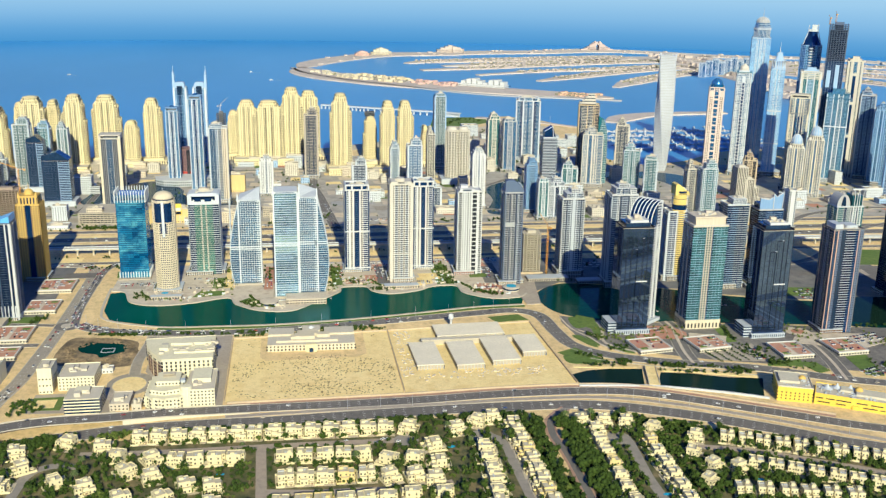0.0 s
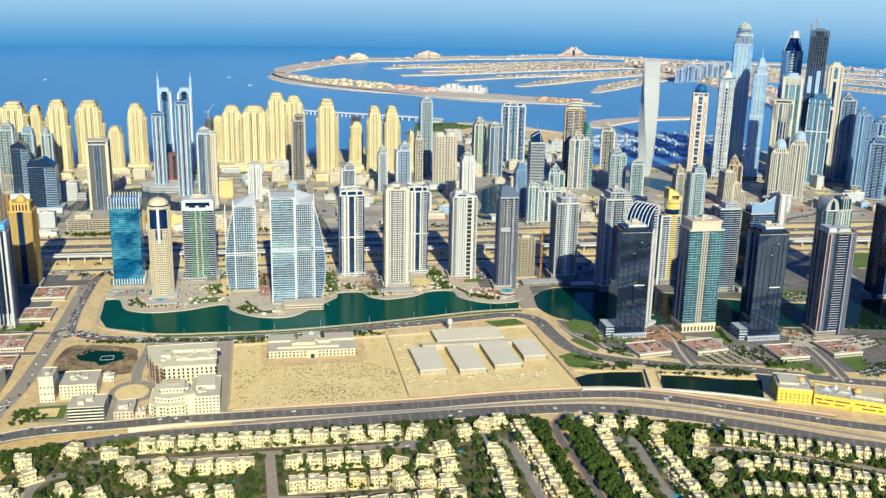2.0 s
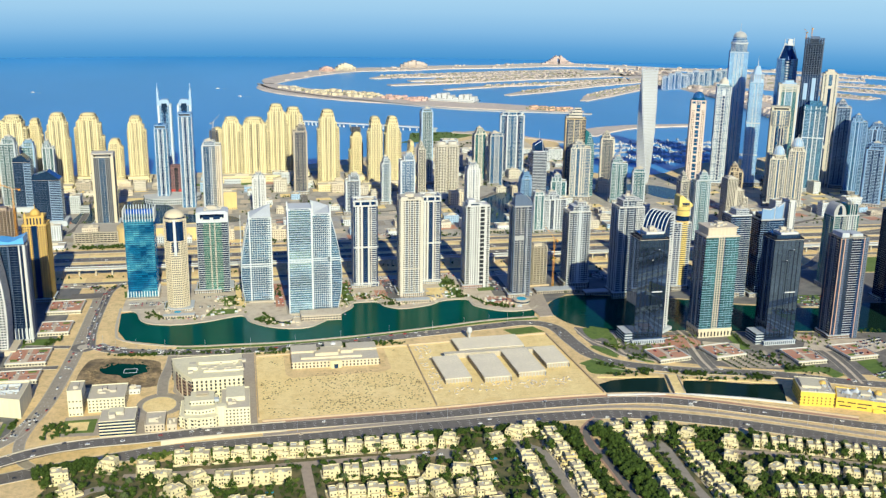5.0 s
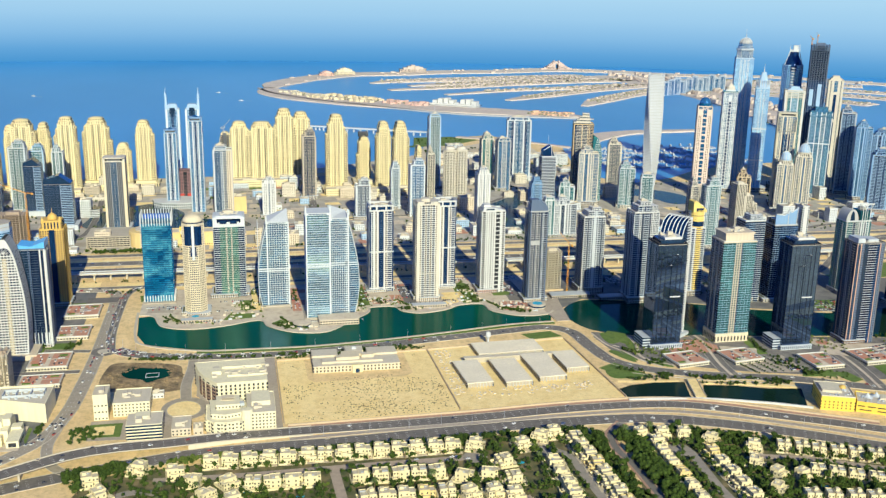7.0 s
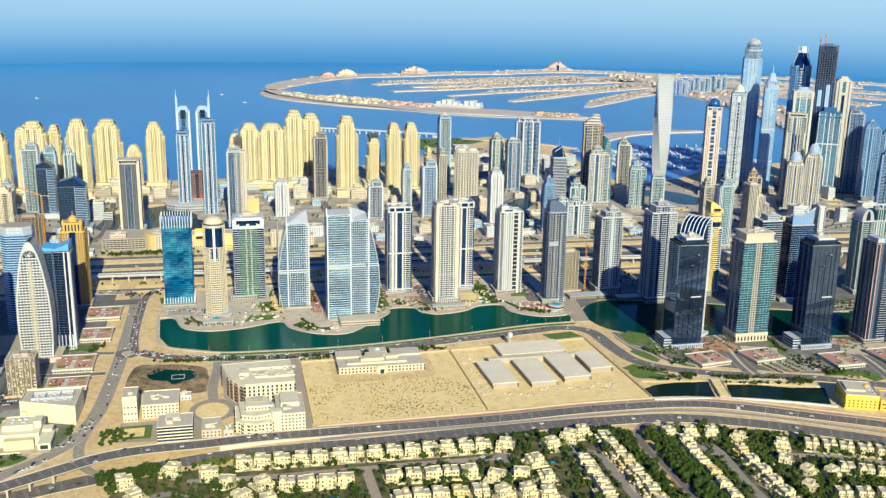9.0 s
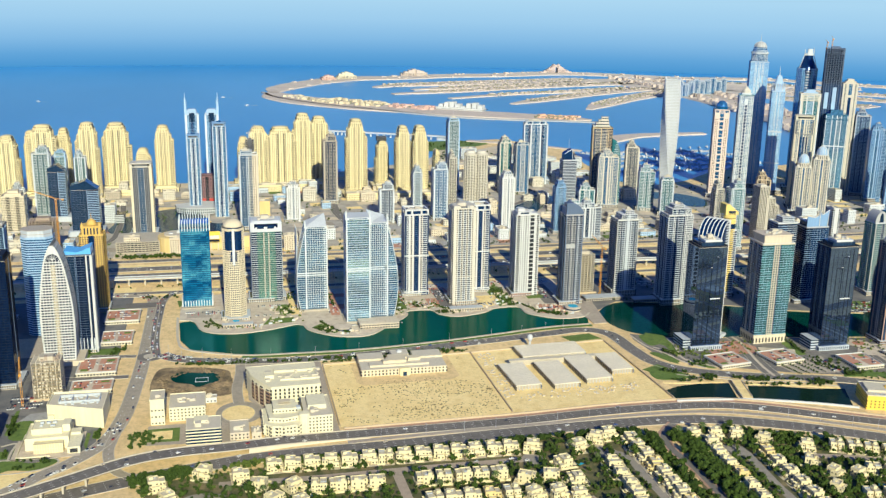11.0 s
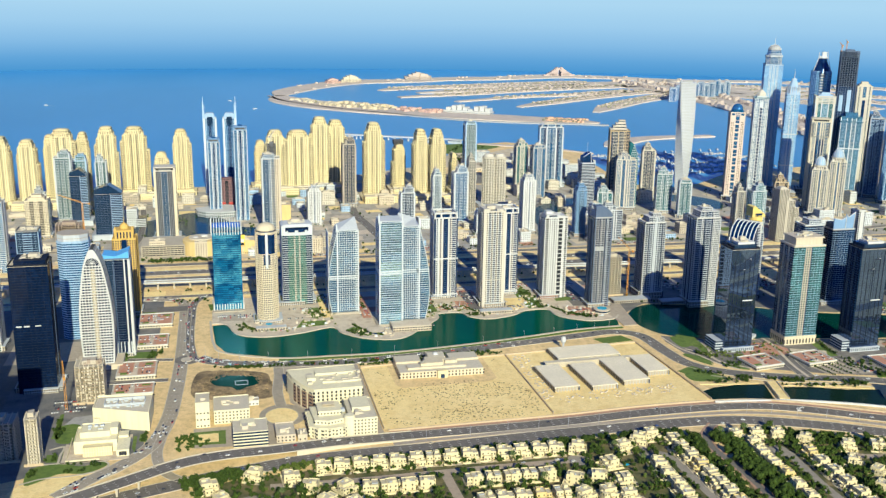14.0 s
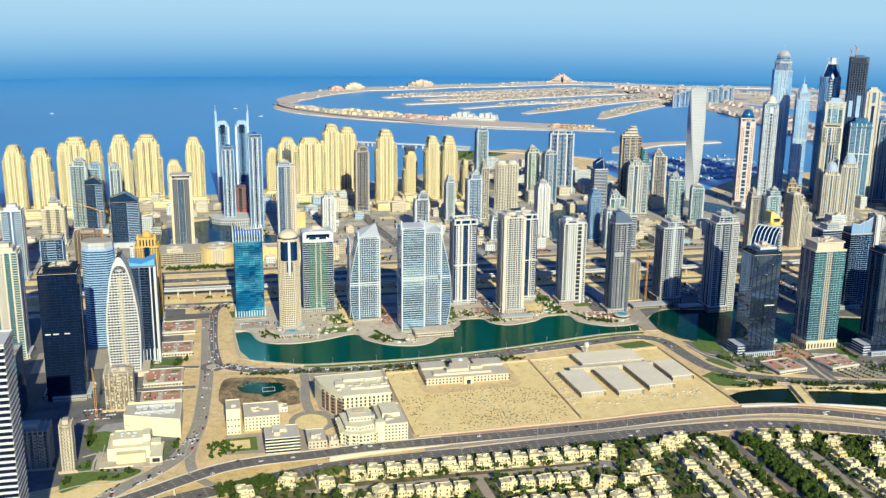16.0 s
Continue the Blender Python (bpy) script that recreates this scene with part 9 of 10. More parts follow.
part("cornice", slabs(foot, 17.8, 22.6, 3.6, 0.5, 0.5), PALEREND, e)
part("roof_slab", Mesh().prism(grown(foot, -0.6), 22, 22.3), ROOFING, e)
parapet(e, foot, 22, PALEREND, 1.2, 0.6)
g7 = random.Random(12)
rp7 = Mesh()
for _ in range(34):
    rp7.box(g7.uniform(-20, 30), g7.uniform(-12, 17), 22.2, g7.uniform(1.5, 6), g7.uniform(1.5, 4), g7.uniform(0.8, 2.6))
part("roof_plant_grid", rp7, ROOFING, e)
part("stair_tower", Mesh().box(-18, -2, 22, 8, 8, 4), PALEREND, e)
part("roof_wing", Mesh().box(5, 12, 22, 36, 9, 3), PALEREND, e)
part("roof_screen", Mesh().box(8, -12, 22, 32, 1.0, 2.6), PALEREND, e)
e = thing("apartment_block", "white curved apartment building with stepped roofs and balconies", "apartment block", -108, 812)
bowed = [(-24, -18), (-18, -24), (-8, -26.5), (4, -25), (9, -20), (9, 14), (-24, 14)]
part("lower_block", Mesh().prism(bowed, 0, 11), PALEREND, e)
part("window_grid", piers_rows(bowed, 1.2, 10.5, 3.3, 3.0, 1.3, 1.5), G_SHADE, e)
part("balcony_grid", piers(bowed, 0.8, 10.4, 6.0, 2.4, 1.0), PALEREND, e)
part("balcony_window_grid", piers_rows(grown(bowed, 1.0), 1.4, 10.2, 3.3, 6.0, 1.5, 1.4, 0.15), G_SHADE, e)
part("middle_window_grid", piers_rows([(-20, -16), (-8, -20), (6, -16), (7, 13), (-22, 13)], 12, 14.6, 3.3, 3.0, 1.3, 1.5), G_SHADE, e)
part("middle_block", Mesh().prism([(-20, -16), (-8, -20), (6, -16), (7, 13), (-22, 13)], 11, 15), PALEREND, e)
part("upper_block", Mesh().prism([(-16, -8), (4, -8), (4, 12), (-16, 12)], 15, 19), PALEREND, e)
part("upper_window_grid", piers_rows([(-16, -8), (4, -8), (4, 12), (-16, 12)], 15.8, 18.6, 3.3, 3.0, 1.3, 1.5), G_SHADE, e)
part("roof_pergola", slabs(rect(10, 6), 19.2, 21.4, 2.2, 0.3, 0.2), CREAM, e).location = (-6, 4, 0)
roof_plant(e, 24, 18, 15, random.Random(8), PALEGREY)
e = low_block(-86, 813, 24, 44, 15, PALEREND, "white apartment building with a rounded corner by a lot", name="apartment_block")
part("upper_storey", Mesh().box(0, 6, 15, 16, 24, 4), PALEREND, e)
part("round_corner", Mesh().lathe(-12, -18, [(5, 0), (5, 17), (4, 18)], 16), PALEREND, e)
low_block(-222, 843, 12, 22, 23, PALEREND, "tall narrow white building with few windows", name="apartment_block", fl=6)
e = low_block(-197, 853, 31, 32, 12, PALEREND, "cream office with a grey flat roof", name="office_block")
e = thing("office_block", "white office with dark window bands", "building", -182.5, 799.5)
part("wall", Mesh().box(0, 0, 0, 29, 26, 13), PALEREND, e)
part("window_banding", slabs(rect(29, 26), 1.4, 12.4, 2.9, 1.5, 0.15), G_DARK, e)
part("roof_slab", Mesh().box(0, 0, 13, 28, 25, 0.3), ROOFING, e)
parapet(e, rect(29, 26), 13, PALEREND, 0.9, 0.5)
part("roof_block", Mesh().box(-2, 5, 13.3, 12, 10, 2.4), PALEREND, e)
roof_plant(e, 22, 18, 13.3, random.Random(31), ROOFING)
low_block(-153, 802, 16, 26, 6, BEIGE, "small beige block by the flyover")
low_block(-139, 795, 8, 12, 5, BEIGE, "small beige block by the flyover")
low_block(-180, 876, 16, 8, 4, WHITE, "low white outbuilding beside the pond")
sheet("pavement", [(-230, 830), (-156, 831), (-156, 787), (-230, 792)], 0.0, 0.1, PAVING, "paved office yard", "yard")
sheet("pavement", [(-143, 964), (-68, 964), (-68, 790), (-132, 786), (-134, 822), (-130, 846), (-143, 872)], 0.0, 0.1, PAVING, "paved yard round the apartment blocks", "yard")
sheet("lawn", [(-230, 823), (-203, 823), (-203, 796), (-230, 798)], 0.0, 0.25, GRASS, "small walled lawn", "grass")
sheet("pavement", [(-226, 818), (-209, 818), (-209, 801), (-226, 802)], 0.0, 0.32, LOT, "sandy patch in a walled garden", "yard")
# cream civic buildings in the west
e = thing("civic_building", "large windowless cream building with roof screens", "building", -291, 860)
foot = [(-24.5, -7), (24, -26), (25, 17), (-23, 20)]
part("wall", Mesh().prism(foot, 0, 16), PALEREND, e)
parapet(e, foot, 16, PALEREND, 1.8, 0.7)
part("roof_slab", Mesh().prism(grown(foot, -1.0), 16, 16.2), ROOFING, e)
part("roof_screen", Mesh().box(2, 9, 16.2, 34, 0.6, 2.6).box(2, -4, 16.2, 34, 0.6, 2.2).box(-15, 2.5, 16.2, 0.6, 12, 2.4).box(-4, 2.5, 16.2, 0.6, 12, 2.4).box(8, 2.5, 16.2, 0.6, 12, 2.4).box(19, 2.5, 16.2, 0.6, 12, 2.4), PALEGREY, e)
gi = random.Random(23)
mi = Mesh()
for i in range(26):
    mi.box(-14 + 1.32 * i, gi.choice((-7.5, 0.5, 5.5)) + gi.uniform(-1, 1), 16.2, gi.uniform(0.8, 2.2), gi.uniform(0.8, 2.4), gi.uniform(0.7, 1.8))
part("roof_plant_grid", mi, PALEGREY, e)
part("entrance", Mesh().box(-21, -9.5, 0, 5, 5, 9), PALEREND, e)
e = thing("civic_building", "stepped pale yellow building with a slatted bay", "building", -308, 815)
part("main_block", Mesh().box(0, 0, 0, 34, 31, 10), PALEREND, e)
parapet(e, [(-17, -15.5), (17, -15.5), (17, 15.5), (-17, 15.5)], 10, PALEREND, 1.0, 0.5)
part("upper_block", Mesh().box(-1, 3, 10, 24, 19, 4), PALEREND, e)
parapet(e, [(-13, -6.5), (11, -6.5), (11, 12.5), (-13, 12.5)], 14, PALEREND, 1.0, 0.5)
part("roof_plant_grid", Mesh().box(-6, 6, 14.2, 3, 2.4, 1.6).box(-1, 6, 14.2, 3, 2.4, 1.6).box(4, 6, 14.2, 3, 2.4, 1.6).box(-6, 1, 14.2, 2.4, 2, 1.2).box(3, 0, 14.2, 4, 1.6, 1.0), PALEGREY, e)
part("stair_tower", Mesh().box(14, 3, 10, 6, 12, 6), PALEREND, e)
part("bay", Mesh().box(2, -19, 0, 23, 7, 8.5), JBR, e, "honey-coloured slatted bay")
mi = Mesh()
for i in range(12):
    mi.box(-9 + 2 * i, -22.6, 0.5, 0.35, 0.3, 7.6)
mi.box(2, -22.6, 4.2, 23, 0.25, 0.4)
part("slat_grid", mi, PALEREND, e)
part("east_wing", Mesh().box(22, -14, 0, 10, 24, 6).box(21, 2, 0, 8, 9, 8), PALEREND, e)
part("wing_opening_grid", Mesh().box(22, -26.1, 1, 6, 0.3, 3.5).box(27.1, -14, 1.2, 0.3, 14, 2.2), G_SHADE, e)
part("terrace_wall", Mesh().box(-22, -7, 0, 0.5, 44, 1.6).box(-9, -29, 0, 26, 0.5, 1.6), PALEREND, e)
sheet("lawn", closed_curve([(-357, 777), (-345, 784), (-330, 783), (-316, 777), (-300, 782), (-298, 774), (-313, 764), (-332, 767), (-344, 758), (-356, 752)]), 0.0, 0.2, GRASS, "curving green lawn by the slip road", "grass")
sheet("lawn", closed_curve([(-345, 857), (-327, 858), (-329, 825), (-343, 826)], 3), 0.0, 0.2, GRASS, "green garden by a civic building", "grass")
sheet("lawn", [(-347, 803), (-338, 802), (-337, 788), (-346, 789)], 0.0, 0.2, GRASS, "small lawn beside a garden path", "grass")
sheet("lawn", [(-334.7, 806), (-331.7, 810), (-330.5, 786), (-334.1, 787)], 0.0, 0.2, GRASS, "narrow lawn beside a garden path", "grass")
sheet("lawn", [(-348, 834), (-347, 884), (-344, 886), (-342, 832)], 0.0, 0.2, GRASS, "narrow garden strip beside a building site", "grass")
sheet("sand_lot", closed_curve([(-362, 750), (-344, 755), (-332, 763), (-313, 761), (-296, 770), (-285, 782), (-276, 796), (-263, 812), (-262, 800), (-275, 778), (-292, 762), (-314, 745), (-345, 728), (-372, 716)], 4), -0.2, 0.14, LOT, "sandy strip between lawn and slip road", "lot")
sheet("pavement", [(-334, 783.5), (-281, 783.5), (-281, 800), (-334, 820)], 0.0, 0.3, PROMENADE, "pale stone forecourt of a civic building", "forecourt")
tagged(part("garden_path", ribbon(Mesh(), curve([(-336, 784), (-336, 800), (-335, 816), (-346, 812)], 5), -0.9, 0.9, 0.0, 0.34), KERB, None), "pale winding garden path", "path", "", "structure")
tagged(part("garden_path", ribbon(Mesh(), curve([(-360, 786), (-334, 785), (-304, 784), (-296, 775), (-304, 766), (-324, 761), (-343, 761), (-360, 754)], 5), -0.8, 0.8, 0.0, 0.3), KERB, None), "pale path curving round a lawn", "path", "", "structure")


# ---- cars ----
def car_mesh(rng_mat):
    e = thing("car", "small car on the road", "car", 0, -970, 0, 0, "traffic")
    b = Mesh()
    b.upright([(-1.75, 0.3), (1.75, 0.3), (1.8, 0.75), (0.95, 0.85), (-1.6, 0.9), (-1.8, 0.7)], -0.72, 0.72)
    part("body", b.box(-0.38, 0, 1.3, 1.25, 1.15, 0.06), rng_mat, e)
    part("cabin", Mesh().upright([(-1.3, 0.88), (0.8, 0.85), (0.25, 1.3), (-1.0, 1.32)], -0.64, 0.64), G_DARK, e)
    wh = Mesh()
    for x in (-1.1, 1.1):
        for y in (-0.7, 0.7):
            wh.beam((x, y - 0.1, 0.28), (x, y + 0.1, 0.28), 0.28, 8)
    part("wheel_set", wh, TYRE, e, kind="stuff")
    return e


def car_paint():
    m, n, l, b = shader("car_paint")
    inf = n.new("ShaderNodeObjectInfo")
    r = n.new("ShaderNodeValToRGB")
    r.color_ramp.interpolation = "CONSTANT"
    cols = ((0.0, (0.75, 0.75, 0.73)), (0.55, (0.42, 0.43, 0.44)), (0.68, (0.05, 0.05, 0.06)), (0.82, (0.30, 0.04, 0.03)), (0.88, (0.55, 0.47, 0.34)), (0.95, (0.05, 0.09, 0.25)))
    for i, (p, c) in enumerate(cols):
        el = r.color_ramp.elements[i] if i < 2 else r.color_ramp.elements.new(p)
        el.position, el.color = p, (*c, 1)
    l.new(inf.outputs["Random"], r.inputs["Fac"])
    l.new(r.outputs["Color"], b.inputs["Base Color"])
    b.inputs["Roughness"].default_value = 0.3
    b.inputs["Coat Weight"].default_value = 0.5
    return m


PAINT = car_paint()
car = car_mesh(PAINT)
rng = random.Random(17)
first = [True]


def drive(line, count, offsets, z=0.25, lo=0.0, hi=1.0):
    nn = normals(line)
    for _ in range(count):
        i = int((lo + (hi - lo) * rng.random()) * (len(line) - 2))
        t = rng.random()
        o = rng.choice(offsets)
        x, y = (line[i][k] + (line[i + 1][k] - line[i][k]) * t + nn[i][k] * o for k in (0, 1))
        zz = z + (line[i][2] if len(line[i]) > 2 else 0)
        a = math.degrees(math.atan2(line[i + 1][1] - line[i][1], line[i + 1][0] - line[i][0]))
        p = pose(x, y, zz, 0, 0, a + (180 if o > 0 else 0))
        if first[0]:
            car.matrix_basis = p
            first[0] = False
        else:
            copy_thing(car, p)


drive(hw_n, 22, (-5.6, -1.9, 1.9, 5.6), 0.26, 0.15, 0.9)
drive(hw_s, 18, (-6.8, -3.4, 0, 3.4, 6.8), 0.26, 0.1, 0.9)
drive(lake_road, 34, (-5.6, -1.9, 1.9, 5.6), 0.26)
drive(lake_road[:22], 30, (6.2, 6.4), 0.26)
drive(west_road, 18, (-4.9, -1.6, 1.6, 4.9), 0.29)
drive(east_arm, 24, (2.2, -2.2), 0.31)
drive(vA, 6, (2.6, -2.6), 0.21)
drive([(x, 1302 - 0.014 * x) for x in range(-330, 900, 40)], 50, (-7, -3.5, 0, 3.5, 7), 0.26)
drive([(x, 1336 - 0.014 * x) for x in range(-330, 900, 40)], 40, (-6, -2, 2, 6), 0.26)
drive(boulevard, 14, (-6, -2, 2, 6), 0.26)


# ---- parking decks ----
def deck(x, y, w, d, h, rz, label, red=True):
    e = thing("parking_deck", label, "parking deck", x, y, 0, rz, "parking decks")
    part("wall", Mesh().box(0, 0, 0, w, d, h), IVORY, e)
    part("opening_grid", piers(rect(w, d), 1.0, h - 1.0, 3.0, 1.9, 0.1), G_SHADE, e)
    part("deck", Mesh().box(0, 0, h, w - 0.8, d - 0.8, 0.2), PAVEGREY if not red else PROMENADE, e)
    if red:
        for sx, sy, sw, sd in ((-0.27, 0.1, 0.36, 0.66), (0.24, -0.2, 0.42, 0.42), (0.24, 0.26, 0.42, 0.34)):
            part("red_court", Mesh().box(sx * w, sy * d, h, w * sw, d * sd, 0.26), REDPAVE, e, "brick-red paved court")
    parapet(e, rect(w, d), h, WHITE, 0.9, 0.4)
    g = random.Random(int(x * 3 + y))
    part("planter_grid", Mesh().box(-w * 0.3, -d * 0.3, h + 0.2, w * 0.2, d * 0.12, 0.5).box(w * 0.3, d * 0.28, h + 0.2, w * 0.2, d * 0.12, 0.5), GRASS, e)
    lot_cars(x, y, w * 0.84, d * 0.78, h + 0.26, rz, g, 0.2)
    return e


CAR_W = painted("white_car_paint", (0.66, 0.66, 0.64), 0.35)
CAR_G = painted("silver_car_paint", (0.38, 0.39, 0.40), 0.35)
CAR_D = painted("dark_car_paint", (0.05, 0.05, 0.06), 0.35)
CAR_R = painted("red_car_paint", (0.36, 0.05, 0.035), 0.35)
LOTS = {CAR_W: Mesh(), CAR_G: Mesh(), CAR_D: Mesh(), CAR_R: Mesh()}
LOT_GLASS = Mesh()


def lot_cars(x, y, w, d, z, rz, g, fill):
    c, s = math.cos(radians(rz)), math.sin(radians(rz))
    rows = max(1, int(d / 6.5))
    for j in range(rows):
        for i in range(int(w / 2.3)):
            if g.random() > fill:
                continue
            a, b = -w / 2 + 2.3 * i + 1, -d / 2 + (j + 0.5) * d / rows + g.uniform(-0.3, 0.3)
            px, py = x + c * a - s * b, y + s * a + c * b
            LOTS[g.choice((CAR_W, CAR_W, CAR_W, CAR_G, CAR_D, CAR_R))].box(px, py, z, 1.45, 3.4, 0.85, rz)
            LOT_GLASS.box(px, py, z + 0.85, 1.25, 1.9, 0.4, rz)


for x, y, w, d, rz, red in ((-276, 1132, 38, 40, 0, True), (-276, 1060, 33, 36, 0, True), (-287, 977, 38, 40, 0, True), (-287, 925, 38, 26, 0, True), (348, 879, 36, 32, 8, True), (409, 878, 36, 33, 8, True), (485.5, 852, 33, 36, 2, True), (545, 855, 34, 36, 4, True)):
    deck(x, y, w, d, 3.6, rz, "low white parking deck with red paved roof and cars" if red else "low white parking deck with cars on its roof", red)
g = random.Random(9)
for x, y, w, d, rz in ((448, 850, 12, 30, 4), (560, 800, 60, 20, 18), (618, 812, 40, 30, 10), (-64, 1188, 40, 20, 0), (97, 1188, 30, 24, 0), (22, 1190, 50, 24, 0), (177, 1196, 30, 16, 0), (231, 1194, 50, 20, 0), (359, 1166, 60, 30, 0), (433, 1155, 50, 40, 0), (510, 1144, 60, 40, 0), (-1, 1060, 80, 6, 0), (-142, 1074, 40, 6, 0), (-185, 1132, 44, 14, 0), (-120, 1112, 24, 12, 0), (-36, 1130, 12, 44, 0), (50, 1145, 10, 44, 0), (100, 1150, 12, 44, 0), (150, 1112, 18, 12, 0), (235, 1140, 16, 44, 0), (-75, 1150, 8, 50, 0), (72, 1120, 26, 12, 0),
                       (127, 1107, 60, 8, 0), (229, 1082, 60, 10, 0), (-115, 1147, 40, 12, 0), (390, 994, 20, 30, 0), (463, 1005, 40, 30, 0), (372, 926, 20, 14, 8), (585, 880, 40, 20, 14), (630, 850, 40, 24, 14), (608, 1021, 50, 40, 0), (-341, 901, 30, 30, 0), (-64, 1395, 60, 14, 0), (176, 1393, 60, 14, 0), (441, 1390, 80, 14, 0), (117, 1415, 60, 14, 0), (624, 1377, 80, 20, 0)):
    lot_cars(x, y, w, d, 0.97 if 1040 < y < 1204 and -213 < x < 264 else 0.25, rz, g, 0.6)


def queue(line, gap, offsets, z, g, fill):
    """Close traffic along a road."""
    nn = normals(line)
    for i in range(len(line) - 1):
        (x0, y0), (x1, y1) = line[i][:2], line[i + 1][:2]
        seg = math.hypot(x1 - x0, y1 - y0)
        a = math.degrees(math.atan2(y1 - y0, x1 - x0)) - 90
        for k in range(max(1, int(seg / gap))):
            for o in offsets:
                if g.random() < fill:
                    t = (k + g.uniform(0.2, 0.8)) * gap / seg
                    px, py = x0 + (x1 - x0) * t + nn[i][0] * o, y0 + (y1 - y0) * t + nn[i][1] * o
                    LOTS[g.choice((CAR_W, CAR_W, CAR_W, CAR_G, CAR_D, CAR_R))].box(px, py, z, 1.6, 3.8, 0.85, a)
                    LOT_GLASS.box(px, py, z + 0.85, 1.35, 2.1, 0.45, a)


queue(west_road, 8.0, (-4.9, -1.6, 1.6, 4.9), 0.3, g, 0.16)
queue(east_arm, 6.5, (2.2, -2.2), 0.32, g, 0.6)
queue(lake_road[:40], 8.0, (-5.6, -1.9, 1.9, 5.6), 0.27, g, 0.22)
queue(boulevard, 9.0, (-6, -2, 2, 6), 0.27, g, 0.2)
for mt, me_ in LOTS.items():
    if me_.v:
        tagged(part("parked_cars", me_, mt, None), "rows of small parked cars", "cars", "", "stuff")
tagged(part("car_windows", LOT_GLASS, G_DARK, None), "dark cabins of the parked cars", "cars", "", "stuff")
# yellow buildings by the highway
for x, y, w, d, h, rz, lab in ((438, 757, 30, 35, 13.5, -20, "bright yellow building with rows of small windows and a gold dome"), (480.5, 732, 60, 26, 9.5, -30, "long bright yellow building with long window slots and roof tents")):
    e = thing("yellow_building", lab, "building", x, y, 0, rz)
    part("wall", Mesh().box(0, 0, 0, w, d, h), YELLOW, e)
    parapet(e, rect(w, d), h, YELLOW if w > 40 else IVORY, 1.0, 0.5)
    part("roof_slab", Mesh().box(0, 0, h, w - 1.2, d - 1.2, 0.2), ROOFING, e)
    if w < 40:
        part("window_grid", piers_rows(rect(w, d), 2.0, h - 1.6, 2.9, 3.6, 1.1, 1.3), G_SHADE, e)
        part("roof_block", Mesh().box(-4, 2, h + 0.2, 17, 20, 2.2), IVORY, e)
        dome(e, 3.4, h + 0.5, GOLD, 3.2, x=8, y=4)
    else:
        ms = Mesh()
        for i, (a, b, z) in enumerate(((-26, 6, 5.8), (-17, 7, 5.8), (-22, 10, 2.2), (-6, 12, 5.8), (9, 9, 5.8), (21, 10, 5.8), (-8, 8, 2.4), (4, 5, 2.4), (16, 12, 2.4), (26, 4, 2.4))):
            ms.box(a, -d / 2, z, b, 0.24, 1.0)
        part("window_slot_grid", ms, G_SHADE, e)
        part("entrance", Mesh().box(4, -d / 2 - 0.6, 0, 5, 1.2, 3.6), YELLOW, e)
        part("roof_block", Mesh().box(16, 2, h + 0.2, 24, 14, 2.0).box(-4, 5, h + 0.2, 10, 10, 1.8), IVORY, e)
        dome(e, 3.6, h + 2.2, GOLD, 3.4, x=6, y=4)
        for a, b in ((-20, 2), (-12, 7), (-1, 8)):
            part("tent", Mesh().lathe(a, b, [(5.0, h + 0.8), (2.6, h + 1.8), (0.9, h + 3.4), (0.15, h + 5.0)], 8), COOLWHITE, e, "white tensile roof tent")
    gi = random.Random(int(w))
    mi = Mesh()
    for i in range(int(w * 0.9)):
        mi.box(gi.uniform(-w * 0.46, w * 0.46), gi.uniform(-d * 0.46, d * 0.3), h + 0.2, gi.uniform(0.6, 2.4), gi.uniform(0.6, 1.8), gi.uniform(0.5, 1.3))
    part("roof_plant_grid", mi, PALEGREY, e)
e = thing("footbridge", "sandy embankment bridge across the canal", "bridge", 325, 808, 0, -14)
part("deck", Mesh().box(0, 0, 0, 10, 44, 2.0), LOT, e)
part("parapet", Mesh().box(-5, 0, 2, 0.5, 40, 0.8).box(5, 0, 2, 0.5, 40, 0.8), KERB, e)
cw = curve([(251, 795), (317, 786), (374, 767), (413, 749)])
tagged(part("canal_wall", ribbon(Mesh(), cw, -0.8, 0.8, 0, 1.8), WHITE, None), "white canal wall beside the highway", "wall", "", "structure")
for q, lab in (([(252, 876), (271, 844), (297, 847), (273, 887)], "green lawn beside the lake road"), ([(289, 961), (309, 931), (318, 967), (301, 980)], "green lawn by the second lake"), ([(458, 826), (480, 813), (487, 833)], "green triangle of lawn"), ([(202, 984), (237, 989), (245, 971), (209, 967)], "green verge above the sandy lot"), ([(690, 940), (742, 940), (743, 910), (690, 915)], "dark green strip by the lake arm")):
    sheet("lawn", q, 0.0, 0.3, GRASS, lab, "grass")
g = random.Random(61)
leaf_mass("hedge", "green planting round the front plots", [p for q in ([(337, 823), (420, 804), (420, 800), (337, 817)], [(435, 865), (464, 838), (459, 830), (431, 856)], [(297, 928), (315, 907), (309, 901), (293, 920)], [(552, 823), (581, 807), (576, 791), (547, 801)]) for p in in_quad(q, 26, g)], 1.0, 2.2, 15, LEAF, 24)


